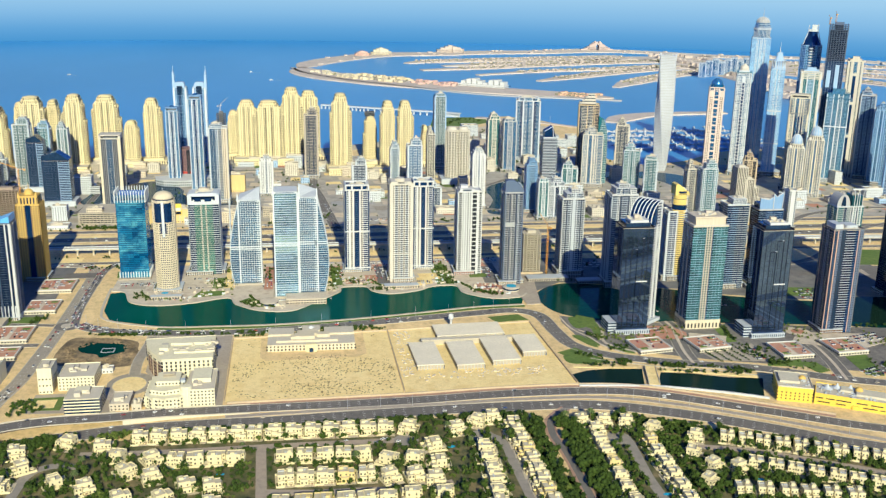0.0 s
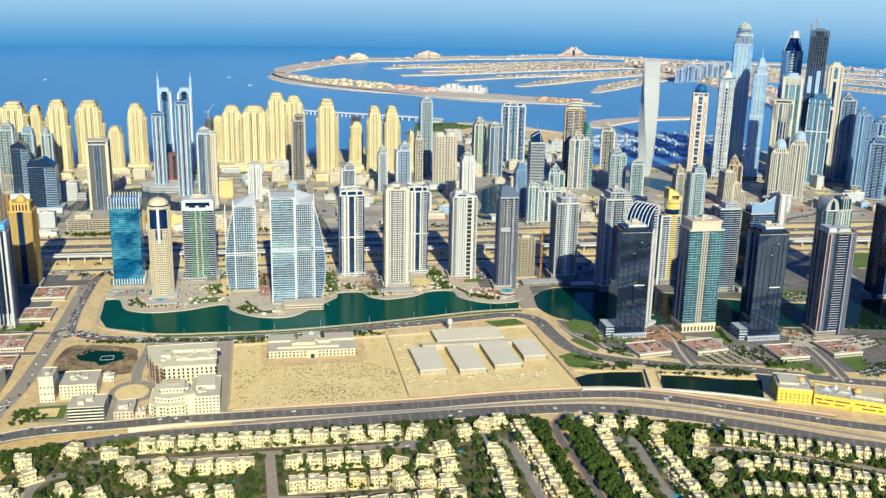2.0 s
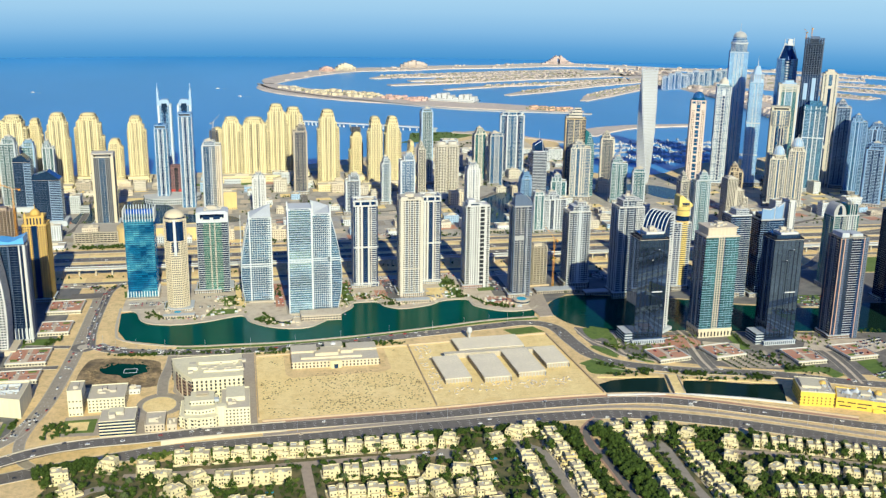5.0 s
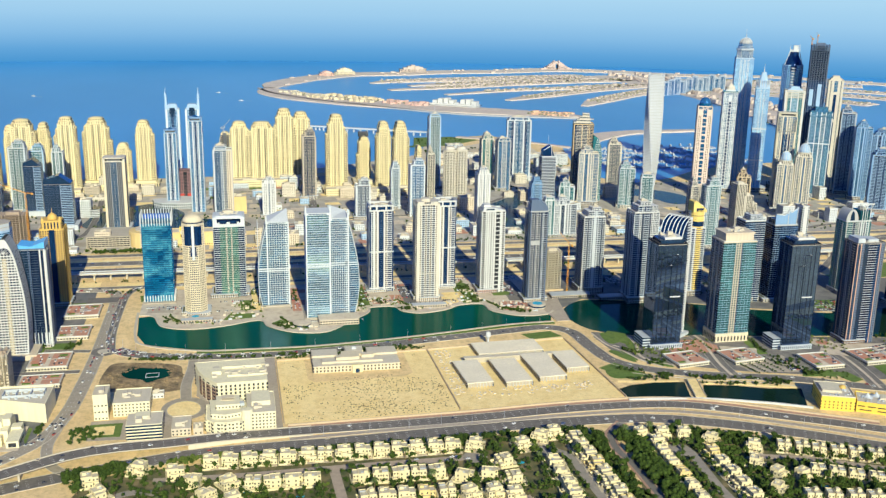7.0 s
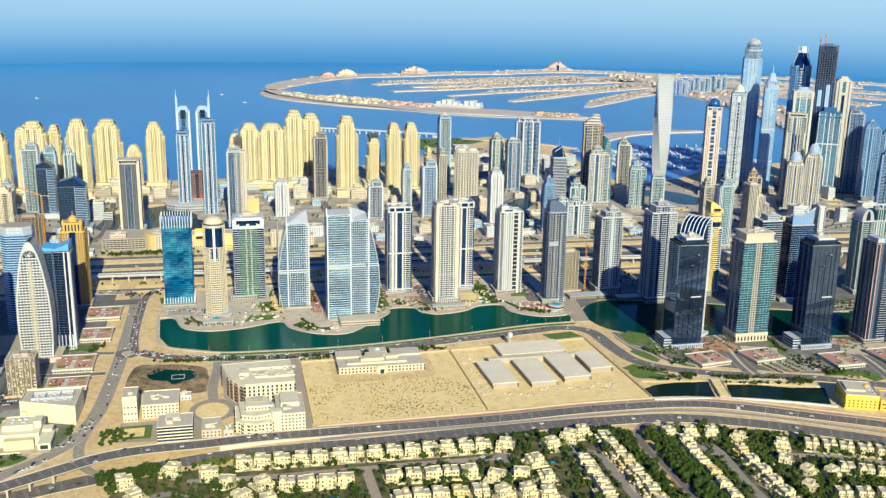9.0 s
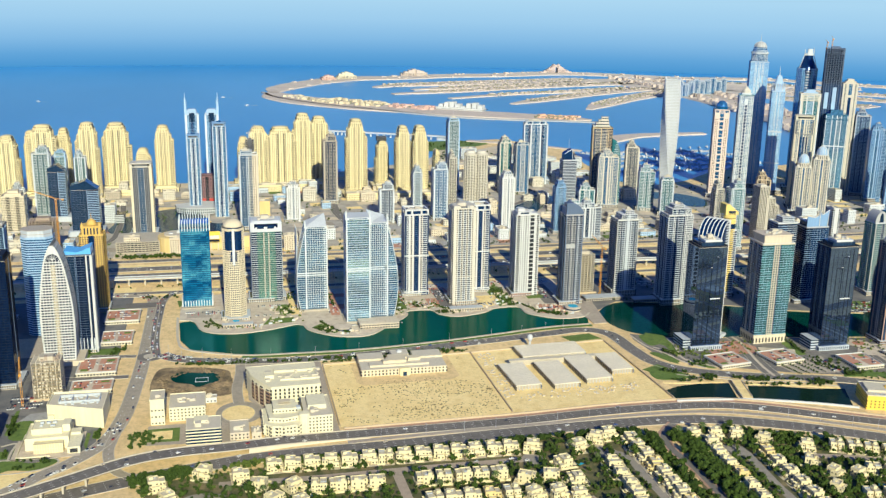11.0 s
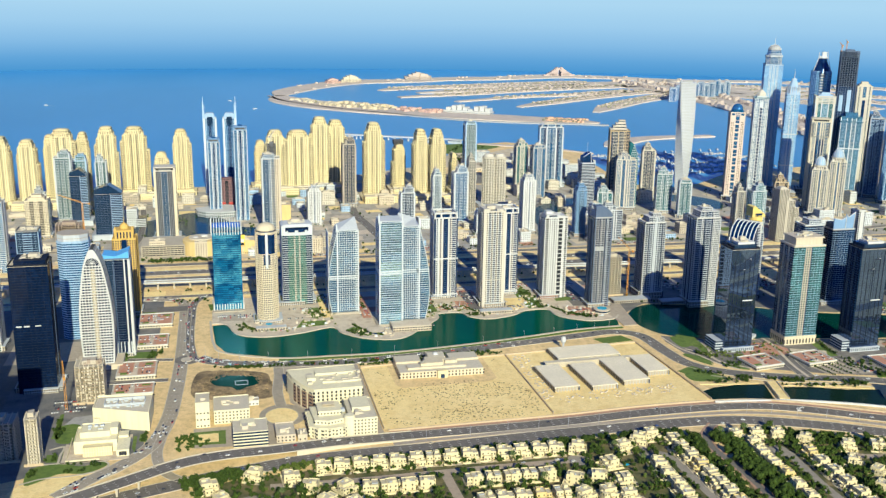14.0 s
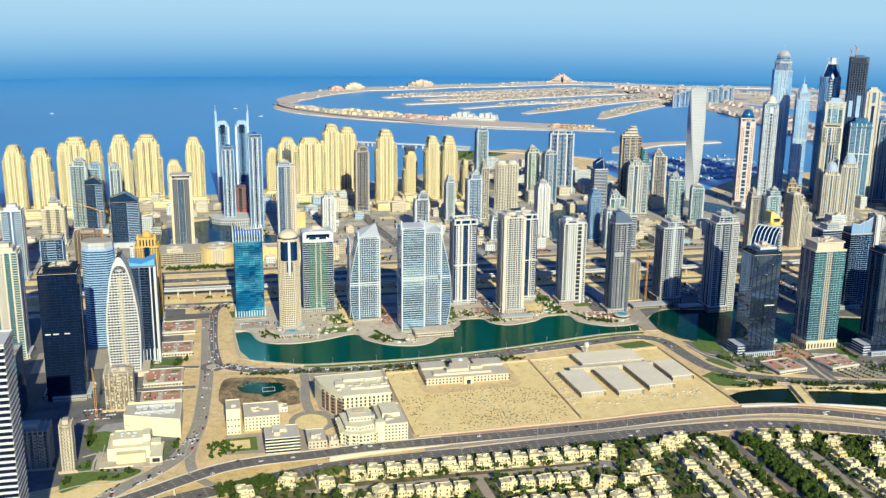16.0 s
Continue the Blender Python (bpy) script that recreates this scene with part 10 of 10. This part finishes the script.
# ---- street lamps ----
def lamp():
    e = thing("street_lamp", "tall grey street lamp with two arms", "street lamp", 0, -980, 0, 0, "street lamps")
    part("pole", Mesh().lathe(0, 0, [(0.16, 0), (0.09, 9.5)], 6), STEEL, e)
    arm = part("arm", Mesh().beam((-1.6, 0, 9.7), (1.6, 0, 9.7), 0.07), STEEL, e)
    part("head", Mesh().box(-1.7, 0, 9.6, 0.7, 0.3, 0.16), PALEGREY, arm)
    part("head", Mesh().box(1.7, 0, 9.6, 0.7, 0.3, 0.16), PALEGREY, arm)
    return e


lp = lamp()
spots_l = [(med[i][0], med[i][1]) for i in range(0, len(med), 3)] + [(lake_road[i][0], lake_road[i][1] + 9) for i in range(4, 60, 4)] + [(x, 1319 - 0.014 * x) for x in range(-320, 900, 45)]
lp.matrix_basis = pose(*spots_l[0], 0.5, 0, 0, 90)
for x, y in spots_l[1:]:
    copy_thing(lp, pose(x, y, 0.3, 0, 0, 90))
# marina mall and car park
e = thing("mall", "round yellow shopping building with ribbed walls", "building", -227, 1441)
part("drum", Mesh().lathe(0, 0, [(26, 0), (26, 21), (24, 22)], 28), MALLYELLOW, e)
part("roof_drum", Mesh().lathe(0, 0, [(17, 22), (17, 24)], 24), ROOFING, e)
part("roof_unit_grid", Mesh().box(5, 2, 23, 8, 6, 3).box(-7, -3, 23, 6, 5, 2), WHITE, e)
low_block(-160, 1437, 74, 26, 19, MALLYELLOW, "yellow shopping block beside the round hall", name="mall_block", fl=30)
e = thing("billboard", "yellow and white advertising board over a dark strip", "billboard", -173, 1421)
part("post", Mesh().box(-5, 0.6, 0, 0.8, 0.8, 14).box(5, 0.6, 0, 0.8, 0.8, 14), STEEL, e, kind="stuff")
part("board", Mesh().box(0, 0.4, 13, 16, 0.8, 16), YELLOW, e)
part("white_panel", Mesh().box(0, -0.1, 18, 14, 0.2, 5), WHITE, e)
part("dark_strip", Mesh().box(0, -0.1, 13.6, 14, 0.2, 3.6), BLACK, e)
low_block(-98, 1632, 30, 24, 28, MALLYELLOW, "yellow block by the curved podium", name="mall_block", fl=30)
e = thing("car_park", "open concrete multi-storey car park", "car park", -280, 1453)
part("storey_banding", slabs(rect(60, 56), 1, 16, 3.0, 1.1, 0.3), CONCRETE, e)
# Dark box fills the open storeys; their inner shade is painted by its colour.
part("core", Mesh().box(0, 0, 0, 57, 53, 15), G_SHADE, e)
part("column_grid", piers(rect(60, 56), 0, 16, 5, 0.7, 0.3), CONCRETE, e)

# ---- plots, planting and parking between the towers ----
g = random.Random(71)
PLOTS = {}


def plot(mat, pts, z):
    PLOTS.setdefault(mat, Mesh()).prism(pts, 0.0, z)


WATERS = ((-330, -55, 1505, 1600), (290, 350, 1440, 1640), (340, 620, 1585, 1745), (600, 730, 1590, 1745))
for j in range(12):
    for i in range(40):
        cx, cy = -555 + 43 * i + (18 if j % 2 else 0), 1412 + 38 * j
        if cx > 1150 or any(a < cx < b and c < cy < d for a, b, c, d in WATERS) or (cx > 545 and cy > 1716) or cy > 1860 + 0.02 * cx or abs(cx - 42) < 16:
            continue
        w, d = g.uniform(22, 38), g.uniform(20, 33)
        q = [(cx + sx * w / 2 * g.uniform(0.75, 1), cy + sy * d / 2 * g.uniform(0.75, 1)) for sx, sy in ((-1, -1), (1, -1), (1, 1), (-1, 1))]
        plot(g.choice((LOT, LOT, LOT, BEACH, BEACH, BEACH, PAVEGREY, PROMENADE, PROMENADE, DUSTROAD, GRASS, REDPAVE)), q, 0.1 + 0.004 * ((3 * i + j) % 9))
for j in range(2):
    for i in range(17):
        cx, cy = -262 + 60 * i, 1132 + 44 * j
        if cx < -60 and j == 0:
            continue
        if cx > 430:
            cy -= 0.14 * (cx - 430)
        w, d = g.uniform(24, 48), g.uniform(14, 30)
        q = [(cx + sx * w / 2 * g.uniform(0.7, 1), cy + sy * d / 2 * g.uniform(0.7, 1)) for sx, sy in ((-1, -1), (1, -1), (1, 1), (-1, 1))]
        plot(g.choice((GRASS, REDPAVE, REDPAVE, ASPHALT, LOT, PAVING)), q, 0.93 + 0.004 * i if cx < 262 else 0.19 + 0.004 * i)
# sandy strips between the motorway and the lake towers
for x0, x1, y0, y1 in ((-250, -30, 1214, 1246), (-20, 150, 1236, 1250), (170, 330, 1212, 1240), (340, 560, 1206, 1236), (-560, -270, 1236, 1258), (-560, -260, 1316, 1325), (-250, 330, 1316, 1324), (340, 900, 1308, 1314), (-560, 100, 1350, 1366), (120, 900, 1342, 1358)):
    plot(LOT, [(x0, y0), (x1, y0 - 0.014 * (x1 - x0)), (x1, y1 - 0.014 * (x1 - x0)), (x0, y1)], 0.08)
# brick-red forecourts and drives round the front towers
for q, mat in (([(345, 905), (395, 896), (402, 915), (392, 935), (350, 942)], REDPAVE), ([(396, 893), (430, 880), (440, 900), (404, 914)], PROMENADE), ([(500, 876), (560, 850), (600, 866), (596, 890), (520, 903)], PROMENADE), ([(508, 884), (540, 868), (552, 880), (520, 896)], REDPAVE), ([(560, 868), (580, 862), (586, 878), (566, 884)], REDPAVE), ([(312, 882), (340, 868), (352, 880), (330, 900)], PLAZA), ([(450, 934), (444, 911), (445, 885), (434, 884), (436, 920)], GRASS), ([(453, 832), (471, 832), (470, 817), (447, 821)], GRASS), ([(480, 827), (498, 824), (502, 803), (488, 798)], GRASS), ([(535, 834), (559, 837), (547, 785), (531, 789)], GRASS), 
               ([(396, 861), (457, 878), (460, 830), (401, 840)], PAVING), ([(600, 800), (676, 796), (676, 850), (610, 862)], REDPAVE)):
    plot(mat, q, 0.24 + 0.004 * len(PLOTS.get(mat, Mesh()).v) / 8 + (0.03 if mat is REDPAVE else 0.0))
# gardens and forecourts on the promenade
for q, mat in (([(-205, 1118), (-176, 1116), (-176, 1140), (-205, 1140)], PAVING), ([(-120, 1080), (-84, 1084), (-84, 1100), (-112, 1102)], GRASS), ([(-86, 1110), (-74, 1110), (-74, 1190), (-86, 1190)], LOT), ([(-100, 1112), (-88, 1112), (-88, 1150), (-100, 1150)], GRASS), ([(-40, 1100), (-30, 1100), (-28, 1190), (-40, 1190)], REDPAVE), ([(-66, 1062), (-44, 1038), (-34, 1044), (-56, 1072)], GRASS),
               ([(40, 1108), (52, 1108), (52, 1180), (40, 1180)], GRASS), ([(56, 1112), (90, 1112), (92, 1128), (56, 1128)], REDPAVE), ([(94, 1098), (108, 1098), (110, 1180), (94, 1180)], ASPHALT), ([(140, 1096), (160, 1104), (160, 1130), (142, 1128)], LOT), ([(164, 1100), (186, 1100), (184, 1180), (164, 1180)], GRASS), ([(206, 1066), (236, 1060), (240, 1092), (212, 1100)], REDPAVE), ([(222, 1100), (246, 1098), (246, 1180), (226, 1180)], ASPHALT)):
    plot(mat, q, 0.955)
# western plots: gardens and drives; dark asphalt colour stands in for shaded yards
for q, mat in (([(-343, 857), (-334, 876), (-318, 878), (-316, 852), (-328, 846)], PAVEGREY), ([(-280, 803), (-280, 827), (-277, 825), (-277, 793)], GRASS), ([(-273, 793), (-273, 804), (-267, 805), (-269, 794)], GRASS), ([(-290, 830), (-281, 830), (-281, 790), (-290, 788)], PROMENADE), ([(-400, 800), (-350, 800), (-350, 878), (-400, 878)], ASPHALT), ([(-275, 829), (-270, 831), (-267.5, 811), (-275, 815)], GRASS), ([(-310, 1000), (-272, 1000), (-272, 1034), (-310, 1034)], GRASS), ([(-300, 1152), (-272, 1152), (-272, 1170), (-300, 1170)], GRASS),
               ([(-480, 880), (-400, 880), (-400, 1010), (-480, 1010)], ASPHALT), ([(-345, 980), (-312, 980), (-312, 1020), (-345, 1020)], ASPHALT), ([(-420, 1020), (-340, 1020), (-340, 1080), (-420, 1080)], PAVING), ([(-520, 1100), (-300, 1100), (-300, 1190), (-520, 1190)], ASPHALT)):
    plot(mat, q, 0.12)
# eastern plots: lawns, and dark asphalt whose colour stands for tower shade
for q, mat in (([(600, 985), (745, 960), (750, 1010), (620, 1030)], ASPHALT), ([(560, 1020), (640, 1008), (650, 1040), (570, 1050)], GRASS), ([(640, 1060), (760, 1040), (760, 1120), (660, 1130)], ASPHALT), ([(720, 1130), (860, 1110), (880, 1180), (740, 1200)], GRASS)):
    plot(mat, q, 0.21 + (0.02 if mat is GRASS else 0.0))
for mat, msh in PLOTS.items():
    tagged(part("pavement", msh, mat, None), "mixed plots of " + mat.name.replace("_", " ") + " between the towers", "plots", "", "structure")
# Dark sheet spread beyond the lake, its colour standing for tower shade.
sheet("water", [(575, 942), (620, 915), (690, 893), (780, 880), (800, 985), (700, 1000), (600, 1012)], -0.4, 0.23, DARKWATER, "dark water sheet standing for shade by the eastern lake arm", "lake")
# curved garden walks west of the mirror tower
for pts, lab in (([(290, 973), (309, 969), (312, 956), (306, 946), (289, 941)], "lawn in the bend of the lake road"), ([(279, 918), (289, 917), (297, 887), (290, 891)], "curved bed of lawn between garden walks"), ([(292, 917), (298, 909), (300, 890), (296, 893)], "curved bed of lawn between garden walks"), ([(307, 885), (321, 888), (329, 866), (317, 872)], "curved bed of shrubs beside the lake road"), ([(316, 955), (314, 934), (305, 908), (305, 935)], "narrow curved bed beside a stone walk"), ([(256, 868), (270, 874), (278, 856), (270, 846), (256, 850)], "oval lawn beside the lake road")):
    sheet("lawn", closed_curve(pts, 5), 0.0, 0.36, GRASS, lab, "grass")
for pts, w, mat, lab in (([(281, 975), (284, 940), (296, 912), (303, 890), (318, 868)], 2.2, PROMENADE, "pale curving garden walk"), ([(318, 957), (315, 930), (308, 908), (310, 891), (332, 868)], 3.0, PROMENADE, "pale curving garden walk"), ([(290, 935), (302, 920), (306, 905)], 2.0, PROMENADE, "pale garden walk"),
                         ([(280, 858), (300, 847), (319, 840), (343, 829), (368, 823), (402, 812), (426, 800)], 1.4, KERB, "low pale wall above the canal"), ([(258, 840), (290, 834), (318, 831)], 4.0, LOT, "sandy canal bank"), ([(340, 822), (370, 815), (426, 796)], 5.0, LOT, "sandy canal bank")):
    tagged(part("verge", ribbon(Mesh(), curve(pts, 6), -w / 2, w / 2, 0.0, 0.42), mat, None), lab, "verge", "", "structure")
# drives between the parking decks
for pts, lab in (([(377, 836), (379, 863), (384, 891), (392, 931), (392, 950)], "paved drive between two parking decks"), ([(506, 781), (514, 817), (519, 850), (521, 882), (525, 893)], "paved drive between two parking decks")):
    ln = road(pts, 15, lab, z=0.3, lanes=1)
    tagged(part("median", ribbon(Mesh(), ln, -1.6, 1.6, 0.0, 0.5), PROMENADE, None), "pale paved strip between two drives", "median", "", "structure")
tagged(part("turning_circle", Mesh().lathe(522, 905, [(13, 0), (13, 0.34)], 28), PROMENADE, None), "round paved forecourt of a dark tower", "forecourt", "", "structure")
tagged(part("court_island", Mesh().lathe(522, 905, [(7, 0.3), (7, 0.7), (6.4, 0.8)], 24), REDPAVE, None), "round brick-red island of a forecourt", "roundabout", "", "structure")
# car parks with trees
rows_green = []
for k in range(6):
    a, b = (400 + 8.6 * k, 859 + 3.6 * k), (406 + 9.4 * k, 834 + 0.6 * k)
    rows_green += [(a[0] + (b[0] - a[0]) * f / 8, a[1] + (b[1] - a[1]) * f / 8) for f in range(9)]
rows_green += [(480 + 14 * math.cos(0.5 * i), 818 + 9 * math.sin(0.5 * i)) for i in range(13)] + [(552 + 9 * i, 806 - 1.2 * i) for i in range(12)] + [(556 + 9 * i, 794 - 1.2 * i) for i in range(12)] + [(608 + 7 * i, 826 - i) for i in range(9)]
leaf_mass("shrubs", "rows of small trees in a car park", rows_green, 0.8, 1.5, 5, LEAF, 22)
# planting round the lake towers and along the roads
spots = []
for q, n in (([(-196, 1108), (-180, 1075), (-165, 1066), (-176, 1104)], 14), ([(-72, 1060), (-50, 1036), (-38, 1042), (-62, 1068)], 22), ([(78, 1096), (86, 1084), (108, 1078), (104, 1090)], 24), ([(192, 1074), (222, 1052), (240, 1052), (205, 1080)], 34), ([(30, 1092), (46, 1098), (44, 1180), (34, 1180)], 34),
             ([(172, 1100), (190, 1098), (186, 1170), (166, 1170)], 44), ([(60, 1104), (72, 1104), (70, 1130), (58, 1130)], 12), ([(-100, 1128), (-84, 1110), (-70, 1118), (-86, 1150)], 24), ([(-260, 1196), (-215, 1200), (-215, 1208), (-260, 1206)], 14), ([(-42, 1130), (-30, 1130), (-30, 1190), (-42, 1190)], 22),
             ([(-300, 1393), (-205, 1391), (-205, 1401), (-300, 1404)], 60), ([(-40, 1398), (30, 1396), (30, 1404), (-40, 1406)], 24), ([(130, 1398), (330, 1392), (330, 1402), (130, 1408)], 50), ([(470, 1390), (640, 1384), (640, 1394), (470, 1400)], 36), ([(-66, 958), (80, 962), (80, 966), (-66, 963)], 70), ([(-190, 966), (-70, 958), (-70, 961), (-190, 970)], 40),
             ([(264, 872), (290, 852), (294, 858), (268, 880)], 16), ([(330, 835), (420, 812), (420, 816), (332, 840)], 40), ([(-326, 1020), (-298, 1016), (-298, 1032), (-326, 1036)], 20), ([(440, 868), (462, 850), (466, 858), (446, 876)], 16), ([(560, 915), (670, 895), (672, 902), (562, 922)], 30), ([(300, 1100), (420, 1086), (420, 1094), (300, 1108)], 30)):
    spots += in_quad(q, n, g)
for q, n in (([(348, 837), (368, 830), (364, 822), (343, 828)], 34), ([(403, 816), (429, 809), (424, 803), (400, 808)], 34), ([(304, 851), (319, 843), (316, 838), (301, 845)], 22), ([(308, 887), (324, 889), (331, 869), (304, 873)], 20), ([(450, 934), (444, 911), (445, 888), (438, 888)], 22), ([(453, 832), (471, 832), (470, 820), (450, 822)], 24), ([(269, 847), (310, 840), (310, 835), (264, 836)], 26), ([(-273, 812), (-274, 828), (-269, 829), (-267, 811)], 12), ([(-280, 1022), (-266, 1036), (-264, 1022), (-279, 1010)], 20)):
    spots += in_quad(q, n, g)
for q, n in (([(-357, 776), (-350, 776), (-350, 766), (-356, 760)], 9), ([(-343, 828), (-340, 852), (-338, 852), (-340, 828)], 6), ([(-348, 834), (-347, 876), (-344, 876), (-343, 834)], 22), ([(-306, 780), (-301, 775), (-306, 771), (-312, 776)], 5), ([(-338, 782), (-310, 779), (-310, 778), (-338, 781)], 4), ([(-330, 770), (-314, 768), (-314, 766), (-330, 766)], 8), ([(-346, 800), (-338, 796), (-338, 788), (-347, 790)], 8)):
    spots += in_quad(q, n, g)
leaf_mass("shrubs", "dark green trees and shrubs round the towers", spots, 1.1, 2.6, 8, LEAF, 26)
spots = []
for _ in range(420):
    x, y = g.uniform(-560, 1120), g.uniform(1400, 1850)
    if not any(a < x < b and c < y < d for a, b, c, d in WATERS) and noise.noise((x * 0.012, y * 0.012, 4.0)) > 0.0:
        spots.append((x, y))
leaf_mass("street_trees", "dark green street trees among the marina towers", spots, 1.6, 3.4, 10, LEAF, 20)
# honey-coloured podium terraces along the beach road
for x, y, w, d, h in ((-590, 1790, 70, 26, 11), (-505, 1786, 80, 26, 12), (-410, 1796, 90, 28, 12), (-320, 1850, 74, 24, 10), (-60, 1852, 100, 26, 12), (12, 1858, 60, 24, 11), (90, 1752, 60, 24, 12), (182, 1742, 84, 24, 12), (146, 1822, 40, 22, 10)):
    e = low_block(x, y, w, d, h, JBR, "honey-coloured terrace block with arched windows", name="terrace_block", fl=3.6)
# round terraces at the tower feet: pools and pergolas
for x, y, r in ((248, 1072, 7), (-150, 1086, 5)):
    e = thing("terrace_pool", "round stone terrace with a small pool", "pool", x, y, 0.9)
    part("rim", Mesh().lathe(0, 0, [(r + 3, 0), (r + 3, 4.2), (r, 4.4)], 24), KERB, e)
    part("window_banding", Mesh().lathe(0, 0, [(r + 3.1, 1.2), (r + 3.1, 3.0)], 24), G_DARK, e)
    part("water", Mesh().lathe(0, 0, [(r - 1, 4.4), (r - 1, 4.6)], 20), POOL, e)
for x, y, w, d, lab in ((120, 1092, 40, 8, "cream stone terrace wall below a tower"), (-148, 1078, 34, 6, "cream stone terrace wall below a tower"), (300, 1106, 50, 14, "low grey podium by the lake arm"), (360, 1090, 54, 12, "low grey podium by the lake arm")):
    e = thing("terrace_wall", lab, "terrace", x, y, 0.9)
    part("wall", Mesh().box(0, 0, 0, w, d, 3.2), BEIGE if y < 1100 and x < 200 else STONE, e)
    part("opening_grid", piers(rect(w, d), 0.5, 2.6, 3.0, 1.7, 0.1), G_SHADE, e)
    part("railing", slabs(rect(w, d), 3.6, 4.2, 0.6, 0.15, 0.1), PALEGREY, e, kind="stuff")

g = random.Random(205)
LOW = {BEIGE: Mesh(), COOLWHITE: Mesh(), STONE: Mesh()}
for q, n in (([(-180, 1082), (-120, 1066), (-118, 1096), (-176, 1106)], 60), ([(-112, 1080), (-74, 1082), (-76, 1140), (-112, 1140)], 70), ([(-60, 1056), (-38, 1034), (-10, 1030), (-30, 1062)], 60), ([(20, 1060), (46, 1088), (44, 1120), (24, 1100)], 50), ([(52, 1104), (90, 1104), (90, 1140), (52, 1140)], 70), ([(92, 1080), (150, 1086), (150, 1104), (92, 1100)], 70),
             ([(160, 1098), (190, 1096), (188, 1150), (160, 1150)], 60), ([(196, 1070), (248, 1050), (250, 1092), (200, 1100)], 90)):
    for x, y in in_quad(q, n * 3 // 5, g):
        LOW[g.choice((BEIGE, BEIGE, BEIGE, STONE, STONE, COOLWHITE))].box(x, y, 0.9, g.uniform(0.8, 4.5), g.uniform(0.5, 2.2), g.uniform(0.5, 2.6), g.choice((0, 0, 15, 90)))
for mat, m in LOW.items():
    tagged(part("terrace_walls", m, mat, None), "low garden walls, kiosks and pergolas of " + mat.name.replace("_", " "), "terrace", "", "stuff")
spots = []
for q, n in (([(300, 900), (352, 880), (360, 905), (310, 940)], 60), ([(350, 900), (400, 890), (404, 930), (356, 944)], 30), ([(500, 880), (540, 866), (548, 915), (508, 925)], 30), ([(575, 860), (650, 830), (660, 880), (590, 900)], 60), ([(-112, 1080), (-74, 1082), (-76, 1140), (-112, 1140)], 26), ([(50, 1100), (92, 1100), (90, 1140), (52, 1140)], 24), ([(-178, 1078), (-120, 1064), (-118, 1072), (-176, 1088)], 26), ([(20, 1064), (46, 1090), (44, 1130), (26, 1110)], 30)):
    spots += in_quad(q, n, g)
leaf_mass("shrubs", "small palms and shrubs on the forecourts", spots, 0.9, 2.0, 77, LEAF_LIGHT, 22)

# ---- coastal park on the headland ----
for q, mat, z, lab in (([(320, 2290), (345, 2420), (440, 2430), (500, 2370), (405, 2285)], GRASS, 0.34, "green coastal park lawn"), ([(300, 2080), (330, 2250), (430, 2270), (520, 2340), (600, 2280), (590, 2100), (480, 2010)], BEACH, 0.2, "pale sandy headland"), ([(330, 2110), (420, 2100), (440, 2200), (350, 2220)], PAVING, 0.3, "paved hotel grounds"),
                       ([(460, 2060), (560, 2080), (570, 2200), (470, 2190)], URBAN, 0.3, "dark paved headland plots"), ([(520, 1870), (600, 1880), (600, 1990), (500, 1980)], PAVING, 0.3, "paved marina plots"), ([(250, 1900), (420, 1900), (440, 2040), (240, 2010)], URBAN, 0.12, "dark paved plots behind the beach")):
    sheet("lawn" if mat is GRASS else "pavement", q, 0.0, z, mat, lab, "ground")
spots = in_quad([(320, 2090), (450, 2080), (470, 2240), (330, 2260)], 60, g) + in_quad([(450, 1900), (610, 1900), (610, 2090), (450, 2060)], 60, g) + in_quad([(330, 2300), (440, 2330), (470, 2390), (350, 2410)], 30, g)
leaf_mass("shrubs", "dark green trees on the headland", spots, 2.0, 4.5, 12, LEAF, 18)
for i, (x, y) in enumerate(((350, 2130), (390, 2160), (430, 2120), (480, 2100), (530, 2150), (560, 2100), (480, 2170), (530, 1900), (580, 1930), (540, 1960), (590, 2010), (470, 1960), (360, 1960), (300, 1950), (410, 1980), (340, 2050))):
    low_block(x, y, g.uniform(22, 46), g.uniform(16, 30), g.choice((7, 9, 12, 16, 24)), g.choice((WHITE, PALEGREY, CREAM, BEIGE)), "pale hotel building on the headland")
